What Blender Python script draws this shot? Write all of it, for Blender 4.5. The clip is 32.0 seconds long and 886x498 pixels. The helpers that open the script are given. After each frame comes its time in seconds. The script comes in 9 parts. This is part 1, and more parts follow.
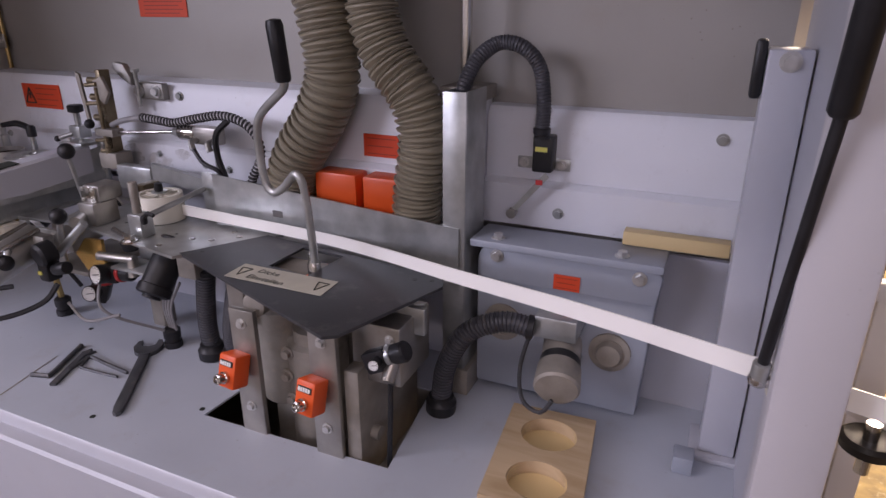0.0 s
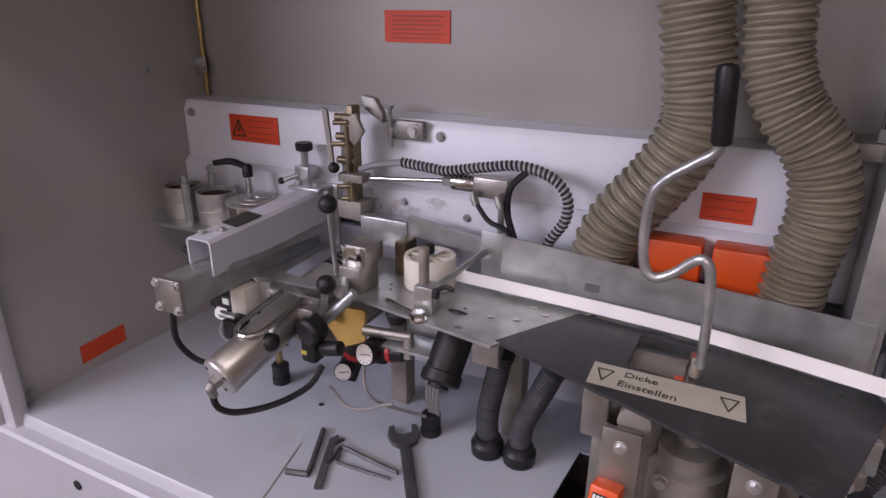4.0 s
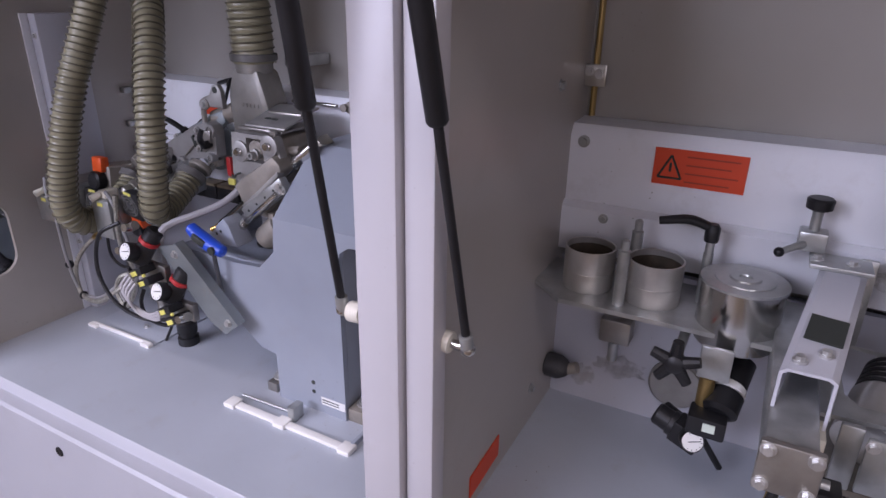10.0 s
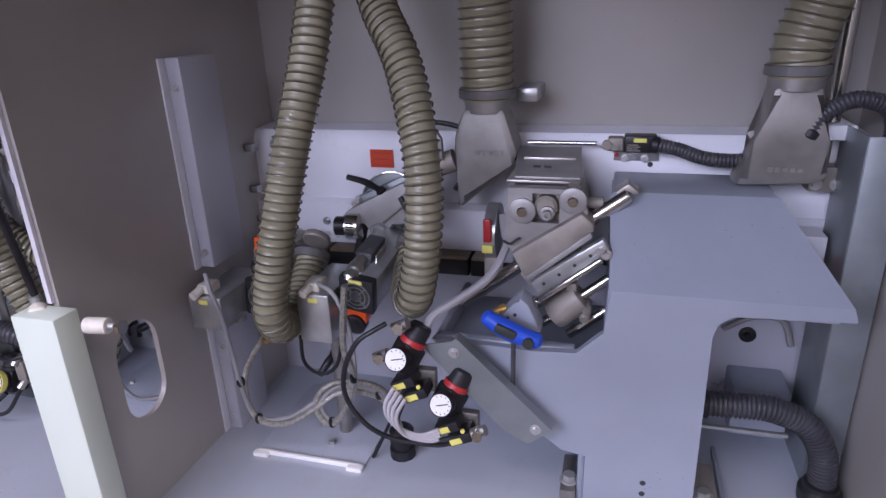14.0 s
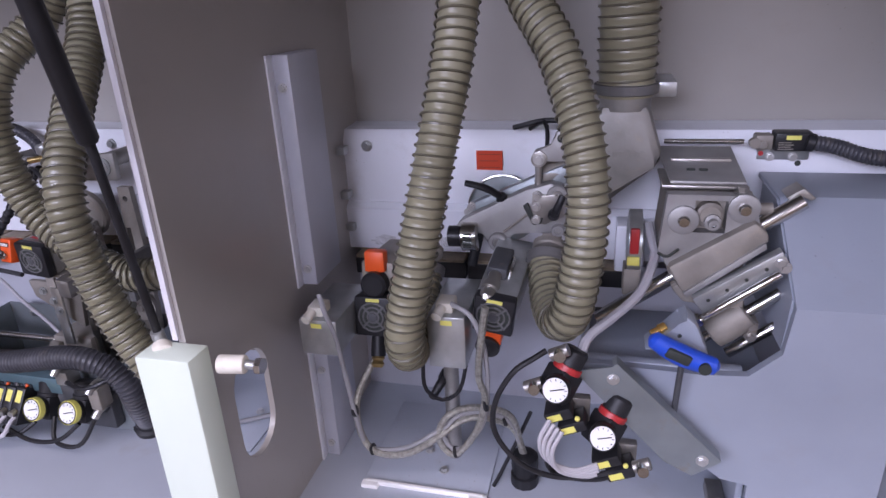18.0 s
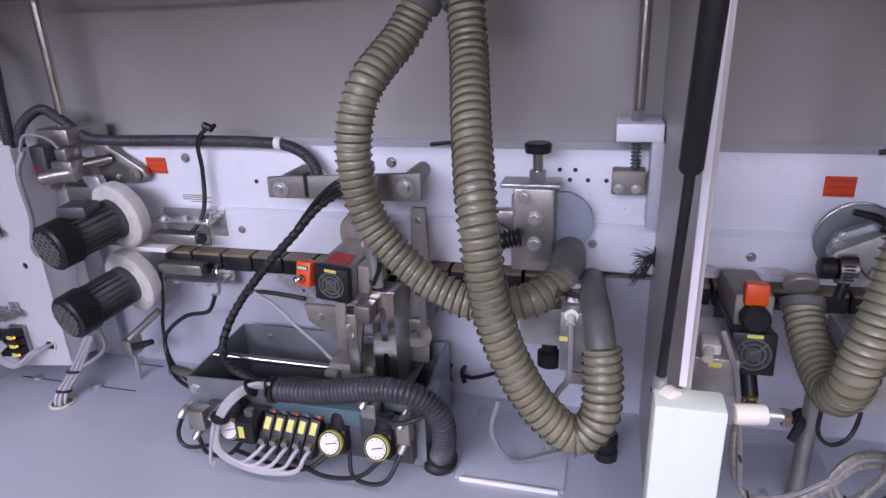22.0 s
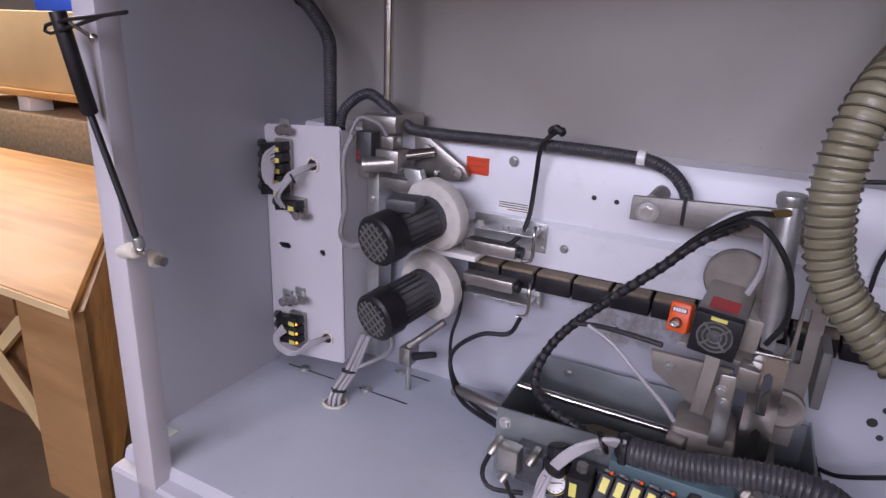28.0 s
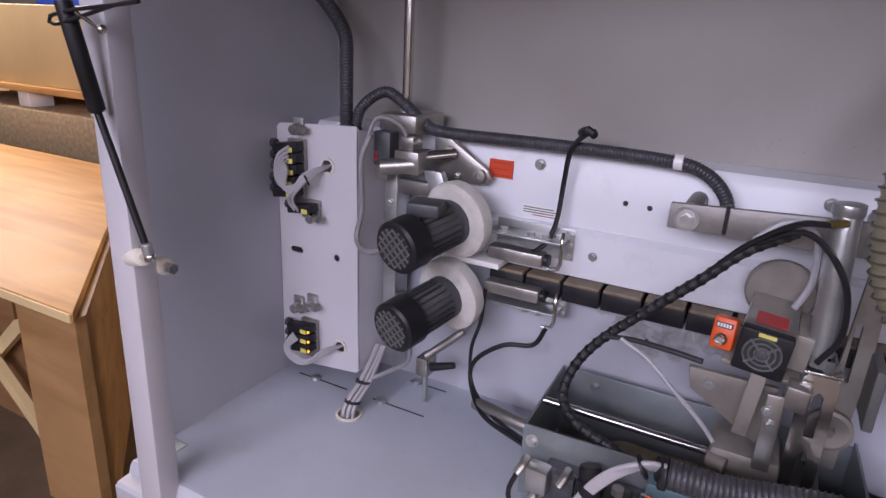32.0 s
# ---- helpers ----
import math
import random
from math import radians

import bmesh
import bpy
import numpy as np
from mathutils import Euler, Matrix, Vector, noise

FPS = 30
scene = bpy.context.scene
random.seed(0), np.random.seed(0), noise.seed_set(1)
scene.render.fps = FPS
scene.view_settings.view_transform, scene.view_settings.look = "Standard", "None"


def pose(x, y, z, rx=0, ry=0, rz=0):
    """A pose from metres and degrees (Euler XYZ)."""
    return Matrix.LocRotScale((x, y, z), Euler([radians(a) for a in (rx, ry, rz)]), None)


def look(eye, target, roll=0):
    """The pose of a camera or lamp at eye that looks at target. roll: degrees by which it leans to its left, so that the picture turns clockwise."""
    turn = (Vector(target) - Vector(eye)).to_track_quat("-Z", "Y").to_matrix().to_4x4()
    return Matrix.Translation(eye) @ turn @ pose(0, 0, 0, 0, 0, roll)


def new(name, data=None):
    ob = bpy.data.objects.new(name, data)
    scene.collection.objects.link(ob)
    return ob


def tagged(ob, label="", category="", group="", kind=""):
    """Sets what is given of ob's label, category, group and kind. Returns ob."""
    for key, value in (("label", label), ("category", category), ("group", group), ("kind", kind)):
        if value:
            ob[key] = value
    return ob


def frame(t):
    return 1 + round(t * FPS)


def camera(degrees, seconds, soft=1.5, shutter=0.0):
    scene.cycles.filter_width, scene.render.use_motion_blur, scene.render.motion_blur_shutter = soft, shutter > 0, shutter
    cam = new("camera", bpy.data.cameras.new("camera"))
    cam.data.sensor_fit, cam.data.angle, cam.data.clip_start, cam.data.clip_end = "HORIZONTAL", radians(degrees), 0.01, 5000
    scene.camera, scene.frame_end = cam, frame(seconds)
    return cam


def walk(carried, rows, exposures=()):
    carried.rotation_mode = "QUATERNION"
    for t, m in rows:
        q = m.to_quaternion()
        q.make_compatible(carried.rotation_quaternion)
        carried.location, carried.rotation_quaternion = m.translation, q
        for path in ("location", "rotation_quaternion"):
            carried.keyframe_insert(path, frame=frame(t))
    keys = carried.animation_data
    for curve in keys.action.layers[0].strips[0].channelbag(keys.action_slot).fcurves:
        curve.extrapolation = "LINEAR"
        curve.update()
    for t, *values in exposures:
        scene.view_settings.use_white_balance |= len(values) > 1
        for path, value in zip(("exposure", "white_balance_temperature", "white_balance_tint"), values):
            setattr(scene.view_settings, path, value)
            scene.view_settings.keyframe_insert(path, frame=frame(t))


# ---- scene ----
cam = camera(70.6, 32.0)
PATH = [
    (0, (-0.292, -1.175, 0.768), (-1.047, 0.53, 0.045), -0.0),
    (0.5, (-0.351, -1.163, 0.772), (-1.122, 0.525, 0.027), -0.4),
    (1, (-0.452, -1.148, 0.772), (-1.215, 0.542, 0.023), -0.0),
    (1.5, (-0.561, -1.13, 0.783), (-1.343, 0.553, 0.038), 0.0),
    (2, (-0.661, -1.139, 0.797), (-1.45, 0.544, 0.06), 0.1),
    (2.5, (-0.742, -1.165, 0.804), (-1.522, 0.537, 0.099), 0.6),
    (3, (-0.819, -1.186, 0.806), (-1.574, 0.527, 0.101), 0.2),
    (3.5, (-0.882, -1.181, 0.804), (-1.677, 0.512, 0.096), 0.3),
    (5.5, (-1.08, -1.083, 0.817), (-1.96, 0.567, 0.109), -0.1),
    (6, (-1.144, -1.067, 0.813), (-2.034, 0.574, 0.095), -0.3),
    (6.5, (-1.194, -1.063, 0.807), (-2.112, 0.556, 0.075), 0.4),
    (7, (-1.271, -1.06, 0.798), (-2.191, 0.56, 0.067), -0.7),
    (7.5, (-1.36, -1.07, 0.804), (-2.216, 0.585, 0.078), -1.0),
    (8, (-1.446, -1.076, 0.809), (-2.246, 0.61, 0.089), -0.3),
    (8.5, (-1.553, -1.101, 0.822), (-2.298, 0.6, 0.079), -0.3),
    (9, (-1.667, -1.134, 0.826), (-2.425, 0.566, 0.095), -0.4),
    (9.5, (-1.772, -1.147, 0.822), (-2.584, 0.511, 0.054), 0.2),
    (10, (-1.92, -1.14, 0.811), (-2.794, 0.493, 0.057), 0.9),
    (10.5, (-2.068, -1.133, 0.812), (-2.871, 0.522, 0.028), 0.1),
    (11, (-2.166, -1.132, 0.813), (-2.916, 0.552, 0.037), 0.4),
    (11.5, (-2.288, -1.111, 0.801), (-2.954, 0.609, 0.029), 0.3),
    (12, (-2.441, -1.118, 0.801), (-3.002, 0.635, 0.019), -0.9),
    (12.5, (-2.568, -1.17, 0.801), (-3.172, 0.586, 0.058), -3.4),
    (13, (-2.66, -1.195, 0.806), (-3.201, 0.587, 0.076), -3.0),
    (13.5, (-2.709, -1.197, 0.806), (-3.23, 0.596, 0.089), -2.4),
    (14, (-2.737, -1.197, 0.809), (-3.258, 0.603, 0.11), -2.1),
    (14.5, (-2.77, -1.194, 0.805), (-3.353, 0.585, 0.102), -1.5),
    (16.5, (-2.87, -1.168, 0.798), (-3.36, 0.636, 0.087), -1.8),
    (17, (-2.907, -1.16, 0.799), (-3.394, 0.651, 0.104), -2.1),
    (17.5, (-2.951, -1.151, 0.811), (-3.431, 0.652, 0.09), -2.4),
    (18, (-3.0, -1.149, 0.824), (-3.48, 0.645, 0.083), -2.9),
    (18.5, (-3.038, -1.147, 0.831), (-3.497, 0.653, 0.089), -3.1),
    (19, (-3.095, -1.146, 0.841), (-3.529, 0.654, 0.085), -3.1),
    (19.5, (-3.177, -1.161, 0.843), (-3.531, 0.655, 0.084), -2.8),
    (20, (-3.26, -1.192, 0.856), (-3.591, 0.633, 0.108), -3.1),
    (20.5, (-3.348, -1.204, 0.861), (-3.68, 0.626, 0.125), -2.3),
    (21, (-3.439, -1.201, 0.865), (-3.825, 0.624, 0.143), -2.8),
    (21.5, (-3.532, -1.208, 0.851), (-3.971, 0.611, 0.146), -3.1),
    (22, (-3.609, -1.226, 0.849), (-4.104, 0.58, 0.148), -2.2),
    (22.5, (-3.659, -1.244, 0.849), (-4.202, 0.566, 0.195), -0.8),
    (23, (-3.694, -1.258, 0.85), (-4.254, 0.552, 0.211), 0.2),
    (23.5, (-3.727, -1.27, 0.847), (-4.331, 0.522, 0.198), 0.5),
    (24, (-3.768, -1.296, 0.828), (-4.363, 0.499, 0.177), 0.9),
    (24.5, (-3.812, -1.293, 0.816), (-4.448, 0.49, 0.172), 1.1),
    (25, (-3.877, -1.289, 0.783), (-4.547, 0.481, 0.135), 1.3),
    (25.5, (-3.915, -1.294, 0.789), (-4.572, 0.485, 0.155), 1.8),
    (26, (-3.972, -1.291, 0.799), (-4.701, 0.451, 0.14), 2.2),
    (26.5, (-4.004, -1.281, 0.784), (-4.766, 0.451, 0.136), 3.1),
    (28.5, (-4.104, -1.193, 0.798), (-4.993, 0.482, 0.163), 2.2),
    (29, (-4.122, -1.184, 0.798), (-4.997, 0.497, 0.159), 1.7),
    (29.5, (-4.124, -1.179, 0.796), (-5.013, 0.494, 0.155), 1.5),
    (30, (-4.126, -1.179, 0.796), (-5.017, 0.493, 0.155), 1.7),
    (30.5, (-4.133, -1.179, 0.796), (-5.028, 0.491, 0.156), 1.8),
    (31, (-4.137, -1.178, 0.794), (-5.027, 0.499, 0.164), 2.1),
    (31.5, (-4.145, -1.172, 0.794), (-5.014, 0.512, 0.154), 2.6),
    (32, (-4.149, -1.176, 0.789), (-5.02, 0.507, 0.151), 2.9),
]
walk(cam, [(t, look(eye, target, roll)) for t, eye, target, roll in PATH],
     [(0, 0.08, 6350, 30), (1.5, 0.0, 6300, 30), (3, 0.24, 6450, 30), (6, 0.25, 6540, 29), (9, 0.30, 6250, 27), (12, 0.07, 5870, 30), (19, 0.32, 5970, 30), (23.5, 0.15, 6010, 31), (28.5, -0.02, 6330, 31), (32, -0.05, 6330, 31)])

# ---- world, light ----
world = bpy.data.worlds.new("hall_air")
scene.world = world
world.use_nodes = True
wn = world.node_tree.nodes
wn["Background"].inputs[0].default_value = (0.80, 0.84, 1.0, 1)
wn["Background"].inputs[1].default_value = 0.08


def area(name, eye, target, sx, sy, watts, colour):
    lamp = bpy.data.lights.new(name, "AREA")
    lamp.shape, lamp.size, lamp.size_y, lamp.energy, lamp.color = "RECTANGLE", sx, sy, watts, colour
    ob = new(name, lamp)
    ob.matrix_world = look(eye, target)
    return ob


# assumed daylight from the hall's unseen windows, and its ceiling tubes
area("unseen_daylight", (-4.5, -4.3, 2.05), (-3.9, 0, 0.25), 3.4, 1.1, 152, (0.84, 0.89, 1.0))
# added fill lamp, lifts the glue bay and the right-facing divider sheets
area("unseen_daylight", (0.4, -5.2, 1.8), (-2.2, 0, 0.3), 3.0, 1.5, 33, (0.95, 0.93, 1.0))
for lx, watts in ((-4.6, 13), (-2.6, 13), (-0.6, 11)):
    area("tube_light", (lx, -1.9, 2.4), (lx, -1.2, 0), 1.5, 0.25, watts, (1.0, 0.93, 0.86))
# warm lamps added beyond both ends, for sun from unseen windows
area("unseen_daylight", (-9.2, 1.2, 2.3), (-6.6, 0.3, 0), 1.8, 1.4, 155, (1.0, 0.90, 0.72))
area("unseen_daylight", (0.9, 3.3, 2.4), (0.6, 1.3, -0.6), 1.6, 1.4, 330, (1.0, 0.86, 0.60))

# ---- materials ----


def mat(name, colour, rough=0.5, metal=0.0, vary=0.12, scale=6.0, bump=0.05, fine=180.0, dirt=None, dirt_amount=0.0, spec=0.5, specks=0.0):
    m = bpy.data.materials.new(name)
    m.use_nodes = True
    nt = m.node_tree
    n, l = nt.nodes, nt.links
    b = n["Principled BSDF"]
    tc = n.new("ShaderNodeTexCoord")
    big = n.new("ShaderNodeTexNoise")
    big.inputs["Scale"].default_value, big.inputs["Detail"].default_value = scale, 6
    small = n.new("ShaderNodeTexNoise")
    small.inputs["Scale"].default_value, small.inputs["Detail"].default_value = fine, 3
    l.new(tc.outputs["Object"], big.inputs["Vector"])
    l.new(tc.outputs["Object"], small.inputs["Vector"])
    ramp = n.new("ShaderNodeValToRGB")
    c = colour
    ramp.color_ramp.elements[0].position, ramp.color_ramp.elements[1].position = 0.3, 0.7
    ramp.color_ramp.elements[0].color = (c[0] * (1 - vary), c[1] * (1 - vary), c[2] * (1 - vary), 1)
    ramp.color_ramp.elements[1].color = (min(1, c[0] * (1 + vary)), min(1, c[1] * (1 + vary)), min(1, c[2] * (1 + vary)), 1)
    l.new(big.outputs["Fac"], ramp.inputs["Fac"])
    out = ramp.outputs["Color"]
    if dirt:
        spots = n.new("ShaderNodeTexNoise")
        spots.inputs["Scale"].default_value, spots.inputs["Detail"].default_value, spots.inputs["Roughness"].default_value = scale * 2.3, 9, 0.7
        l.new(tc.outputs["Object"], spots.inputs["Vector"])
        sr = n.new("ShaderNodeMapRange")
        sr.inputs["From Min"].default_value, sr.inputs["From Max"].default_value = 0.56, 0.74
        sr.inputs["To Max"].default_value = dirt_amount
        l.new(spots.outputs["Fac"], sr.inputs["Value"])
        mix = n.new("ShaderNodeMix")
        mix.data_type = "RGBA"
        l.new(sr.outputs["Result"], mix.inputs["Factor"])
        l.new(out, mix.inputs["A"])
        mix.inputs["B"].default_value = (*dirt, 1)
        out = mix.outputs["Result"]
    if specks:
        dots = n.new("ShaderNodeTexVoronoi")
        dots.inputs["Scale"].default_value, dots.inputs["Randomness"].default_value = 62, 1.0
        l.new(tc.outputs["Object"], dots.inputs["Vector"])
        near = n.new("ShaderNodeMapRange")
        near.inputs["From Min"].default_value, near.inputs["From Max"].default_value = 0.10, 0.05
        l.new(dots.outputs["Distance"], near.inputs["Value"])
        some = n.new("ShaderNodeMapRange")
        some.inputs["From Min"].default_value, some.inputs["From Max"].default_value, some.inputs["To Max"].default_value = 0.52, 0.66, specks
        l.new(big.outputs["Fac"], some.inputs["Value"])
        both = n.new("ShaderNodeMath")
        both.operation = "MULTIPLY"
        l.new(near.outputs["Result"], both.inputs[0])
        l.new(some.outputs["Result"], both.inputs[1])
        mix2 = n.new("ShaderNodeMix")
        mix2.data_type = "RGBA"
        l.new(both.outputs["Value"], mix2.inputs["Factor"])
        l.new(out, mix2.inputs["A"])
        mix2.inputs["B"].default_value = (0.13, 0.10, 0.07, 1)
        out = mix2.outputs["Result"]
    l.new(out, b.inputs["Base Color"])
    rr = n.new("ShaderNodeMapRange")
    rr.inputs["To Min"].default_value, rr.inputs["To Max"].default_value = max(0.03, rough - 0.1), min(1, rough + 0.1)
    l.new(big.outputs["Fac"], rr.inputs["Value"])
    l.new(rr.outputs["Result"], b.inputs["Roughness"])
    b.inputs["Metallic"].default_value = metal
    b.inputs["Specular IOR Level"].default_value = spec
    bp = n.new("ShaderNodeBump")
    bp.inputs["Strength"].default_value, bp.inputs["Distance"].default_value = bump, 0.002
    l.new(small.outputs["Fac"], bp.inputs["Height"])
    l.new(bp.outputs["Normal"], b.inputs["Normal"])
    return m


DUST = (0.30, 0.25, 0.19)
M = {
    "paint": mat("pale_grey_paint", (0.47, 0.48, 0.53), 0.36, vary=0.05, scale=3, dirt=DUST, dirt_amount=0.10, specks=0.5),
    "deck": mat("deck_paint", (0.45, 0.485, 0.545), 0.38, vary=0.06, scale=4, dirt=DUST, dirt_amount=0.22, specks=0.9),
    "rail": mat("rail_white", (0.75, 0.765, 0.81), 0.4, vary=0.05, scale=4, dirt=DUST, dirt_amount=0.20, specks=0.7),
    "back": mat("back_sheet", (0.345, 0.33, 0.305), 0.37, 0.15, vary=0.08, scale=2.5, dirt=DUST, dirt_amount=0.22, specks=0.6),
    "divider": mat("divider_sheet", (0.44, 0.415, 0.385), 0.40, 0.2, vary=0.07, scale=2.5, dirt=DUST, dirt_amount=0.2, specks=0.5),
    "white": mat("white_lacquer", (0.64, 0.63, 0.66), 0.35, vary=0.03, scale=3),
    "blue": mat("blue_grey_casting", (0.31, 0.34, 0.395), 0.42, vary=0.07, scale=5, dirt=DUST, dirt_amount=0.12, specks=0.7),
    "steel": mat("zinc_steel", (0.44, 0.455, 0.45), 0.34, 0.72, vary=0.2, scale=22, bump=0.1, dirt=(0.33, 0.30, 0.25), dirt_amount=0.3),
    "shiny": mat("bright_steel", (0.62, 0.61, 0.59), 0.2, 1.0, vary=0.1, scale=20),
    "alu": mat("cast_aluminium", (0.37, 0.355, 0.33), 0.38, 0.85, vary=0.2, scale=18, bump=0.15, dirt=DUST, dirt_amount=0.25),
    "dusty": mat("dusty_metal", (0.30, 0.275, 0.24), 0.6, 0.4, vary=0.25, scale=16, bump=0.2, dirt=(0.42, 0.35, 0.26), dirt_amount=0.5),
    "black": mat("black_plastic", (0.016, 0.016, 0.018), 0.42, vary=0.3, scale=20, spec=0.35),
    "rubber": mat("black_rubber", (0.03, 0.03, 0.033), 0.6, vary=0.3, scale=20, dirt=DUST, dirt_amount=0.25),
    "plate": mat("black_plate", (0.032, 0.033, 0.037), 0.46, vary=0.2, scale=7, dirt=(0.2, 0.19, 0.18), dirt_amount=0.35),
    "orange": mat("orange_plastic", (0.78, 0.10, 0.012), 0.4, vary=0.06, scale=12),
    "sign": mat("orange_sign", (0.66, 0.065, 0.015), 0.5, vary=0.05, scale=10),
    "signdark": mat("dark_red_print", (0.34, 0.035, 0.012), 0.5),
    "red": mat("red_plastic", (0.45, 0.03, 0.03), 0.4, vary=0.1),
    "blueh": mat("blue_plastic", (0.02, 0.08, 0.55), 0.35, vary=0.15, scale=30),
    "hose": mat("olive_hose", (0.245, 0.228, 0.150), 0.33, vary=0.18, scale=9, dirt=(0.34, 0.30, 0.22), dirt_amount=0.3),
    "hose2": mat("beige_hose", (0.29, 0.255, 0.185), 0.36, vary=0.15, scale=9, dirt=(0.42, 0.36, 0.26), dirt_amount=0.4),
    "conduit": mat("dark_conduit", (0.05, 0.05, 0.058), 0.45, vary=0.25, scale=20, dirt=DUST, dirt_amount=0.3),
    "grey": mat("grey_cable", (0.27, 0.265, 0.27), 0.45, vary=0.1, scale=20),
    "motor": mat("dark_motor", (0.085, 0.088, 0.095), 0.5, 0.3, vary=0.25, scale=20, dirt=DUST, dirt_amount=0.35),
    "felt": mat("buffing_cloth", (0.62, 0.60, 0.55), 0.95, vary=0.12, scale=30, bump=0.6, fine=90),
    "dial": mat("dial_white", (0.82, 0.82, 0.80), 0.3, vary=0.02),
    "yellow": mat("yellow_label", (0.75, 0.70, 0.16), 0.5, vary=0.08),
    "green": mat("pale_green_white", (0.66, 0.74, 0.64), 0.4, vary=0.04),
    "ivory": mat("ivory_plastic", (0.70, 0.67, 0.58), 0.5, vary=0.06, scale=20, dirt=DUST, dirt_amount=0.2),
    "brass": mat("brass", (0.40, 0.29, 0.12), 0.35, 0.9, vary=0.2, scale=20),
    "amber": mat("chain_pad", (0.20, 0.155, 0.10), 0.5, vary=0.3, scale=25, dirt=(0.10, 0.08, 0.05), dirt_amount=0.6),
    "gold": mat("gold_lacquered_metal", (0.80, 0.52, 0.16), 0.25, 0.85, vary=0.1, scale=15),
    "brushed": mat("brushed_steel", (0.60, 0.59, 0.57), 0.36, 0.8, vary=0.12, scale=25, bump=0.12),
    "bronze": mat("dark_bronze", (0.20, 0.16, 0.10), 0.42, 0.7, vary=0.3, scale=25, bump=0.2),
    # chip litter whose bright gold base also carries the sunlight on it
    "litter": mat("sunlit_chip_litter", (0.42, 0.30, 0.12), 0.7, vary=0.35, scale=18, bump=0.6, fine=60, dirt=(0.85, 0.75, 0.5), dirt_amount=0.9),
    "post": mat("post_lacquer", (0.50, 0.49, 0.52), 0.38, vary=0.05, scale=4, dirt=DUST, dirt_amount=0.15, specks=0.4),
    "wire": mat("dark_hose_wire", (0.115, 0.105, 0.072), 0.35, vary=0.25, scale=30),
    "wire2": mat("dusty_hose_wire", (0.22, 0.19, 0.135), 0.4, vary=0.25, scale=30),
    "wood2": mat("pale_board", (0.72, 0.55, 0.28), 0.5, vary=0.08, scale=3),
    "tape": mat("masking_tape", (0.47, 0.45, 0.37), 0.6, vary=0.12, scale=15),
    "ink": mat("dark_ink", (0.03, 0.035, 0.03), 0.6),
    "strip": mat("white_edge_board", (0.90, 0.89, 0.86), 0.4, vary=0.03, scale=6),
    "chip": mat("chipboard", (0.42, 0.33, 0.20), 0.8, vary=0.25, scale=40),
    "tray": mat("blue_zinc", (0.27, 0.30, 0.31), 0.42, 0.55, vary=0.15, scale=12, bump=0.08, dirt=(0.28, 0.23, 0.16), dirt_amount=0.5),
    "hood": mat("dusty_cast_aluminium", (0.30, 0.29, 0.27), 0.5, 0.6, vary=0.2, scale=18, bump=0.2, dirt=(0.36, 0.31, 0.24), dirt_amount=0.5),
    "stain": mat("oily_grime", (0.34, 0.29, 0.20), 0.7, vary=0.3, scale=30, bump=0.2),
    "braid": mat("braided_steel", (0.34, 0.33, 0.29), 0.4, 0.6, vary=0.3, scale=160, bump=0.5, fine=400),
    "pale": mat("pale_hose", (0.42, 0.41, 0.43), 0.4, vary=0.08, scale=20),
    "grid": mat("grey_grille", (0.13, 0.13, 0.13), 0.45, vary=0.2, scale=30),
    "floor": mat("hall_floor", (0.13, 0.095, 0.06), 0.4, vary=0.25, scale=6, dirt=(0.2, 0.15, 0.1), dirt_amount=0.5),
    "cover": mat("grey_plastic", (0.12, 0.117, 0.113), 0.5, vary=0.1, scale=12, dirt=DUST, dirt_amount=0.3),
    "satin": mat("satin_steel", (0.46, 0.45, 0.42), 0.34, 0.9, vary=0.12, scale=10, bump=0.08, dirt=DUST, dirt_amount=0.2),
    "cast": mat("grey_cast_metal", (0.33, 0.325, 0.315), 0.46, 0.45, vary=0.2, scale=14, bump=0.15, dirt=DUST, dirt_amount=0.4),
    "zinc": mat("zinc_plated_bolt", (0.58, 0.58, 0.57), 0.36, 0.75, vary=0.15, scale=40, bump=0.05),
    "hall": mat("hall_wall", (0.55, 0.52, 0.47), 0.8, vary=0.08, scale=2),
}


def film(name, colour, cover):
    """Grime that covers its surface in blotches."""
    m = mat(name, colour, 0.75, vary=0.25, scale=40)
    n, l = m.node_tree.nodes, m.node_tree.links
    tc = n.new("ShaderNodeTexCoord")
    noise = n.new("ShaderNodeTexNoise")
    noise.inputs["Scale"].default_value, noise.inputs["Detail"].default_value, noise.inputs["Roughness"].default_value = 38, 8, 0.7
    l.new(tc.outputs["Object"], noise.inputs["Vector"])
    r = n.new("ShaderNodeMapRange")
    r.inputs["From Min"].default_value, r.inputs["From Max"].default_value, r.inputs["To Max"].default_value = 0.38, 0.78, cover
    l.new(noise.outputs["Fac"], r.inputs["Value"])
    l.new(r.outputs["Result"], n["Principled BSDF"].inputs["Alpha"])
    return m


M["film"] = film("grime_film", (0.33, 0.25, 0.14), 0.32)
# adhesive in the cups, with the shade of their depth in its colour
M["shaded_residue"] = mat("shaded_dried_adhesive", (0.07, 0.055, 0.04), 0.55, vary=0.4, scale=30, bump=0.3)


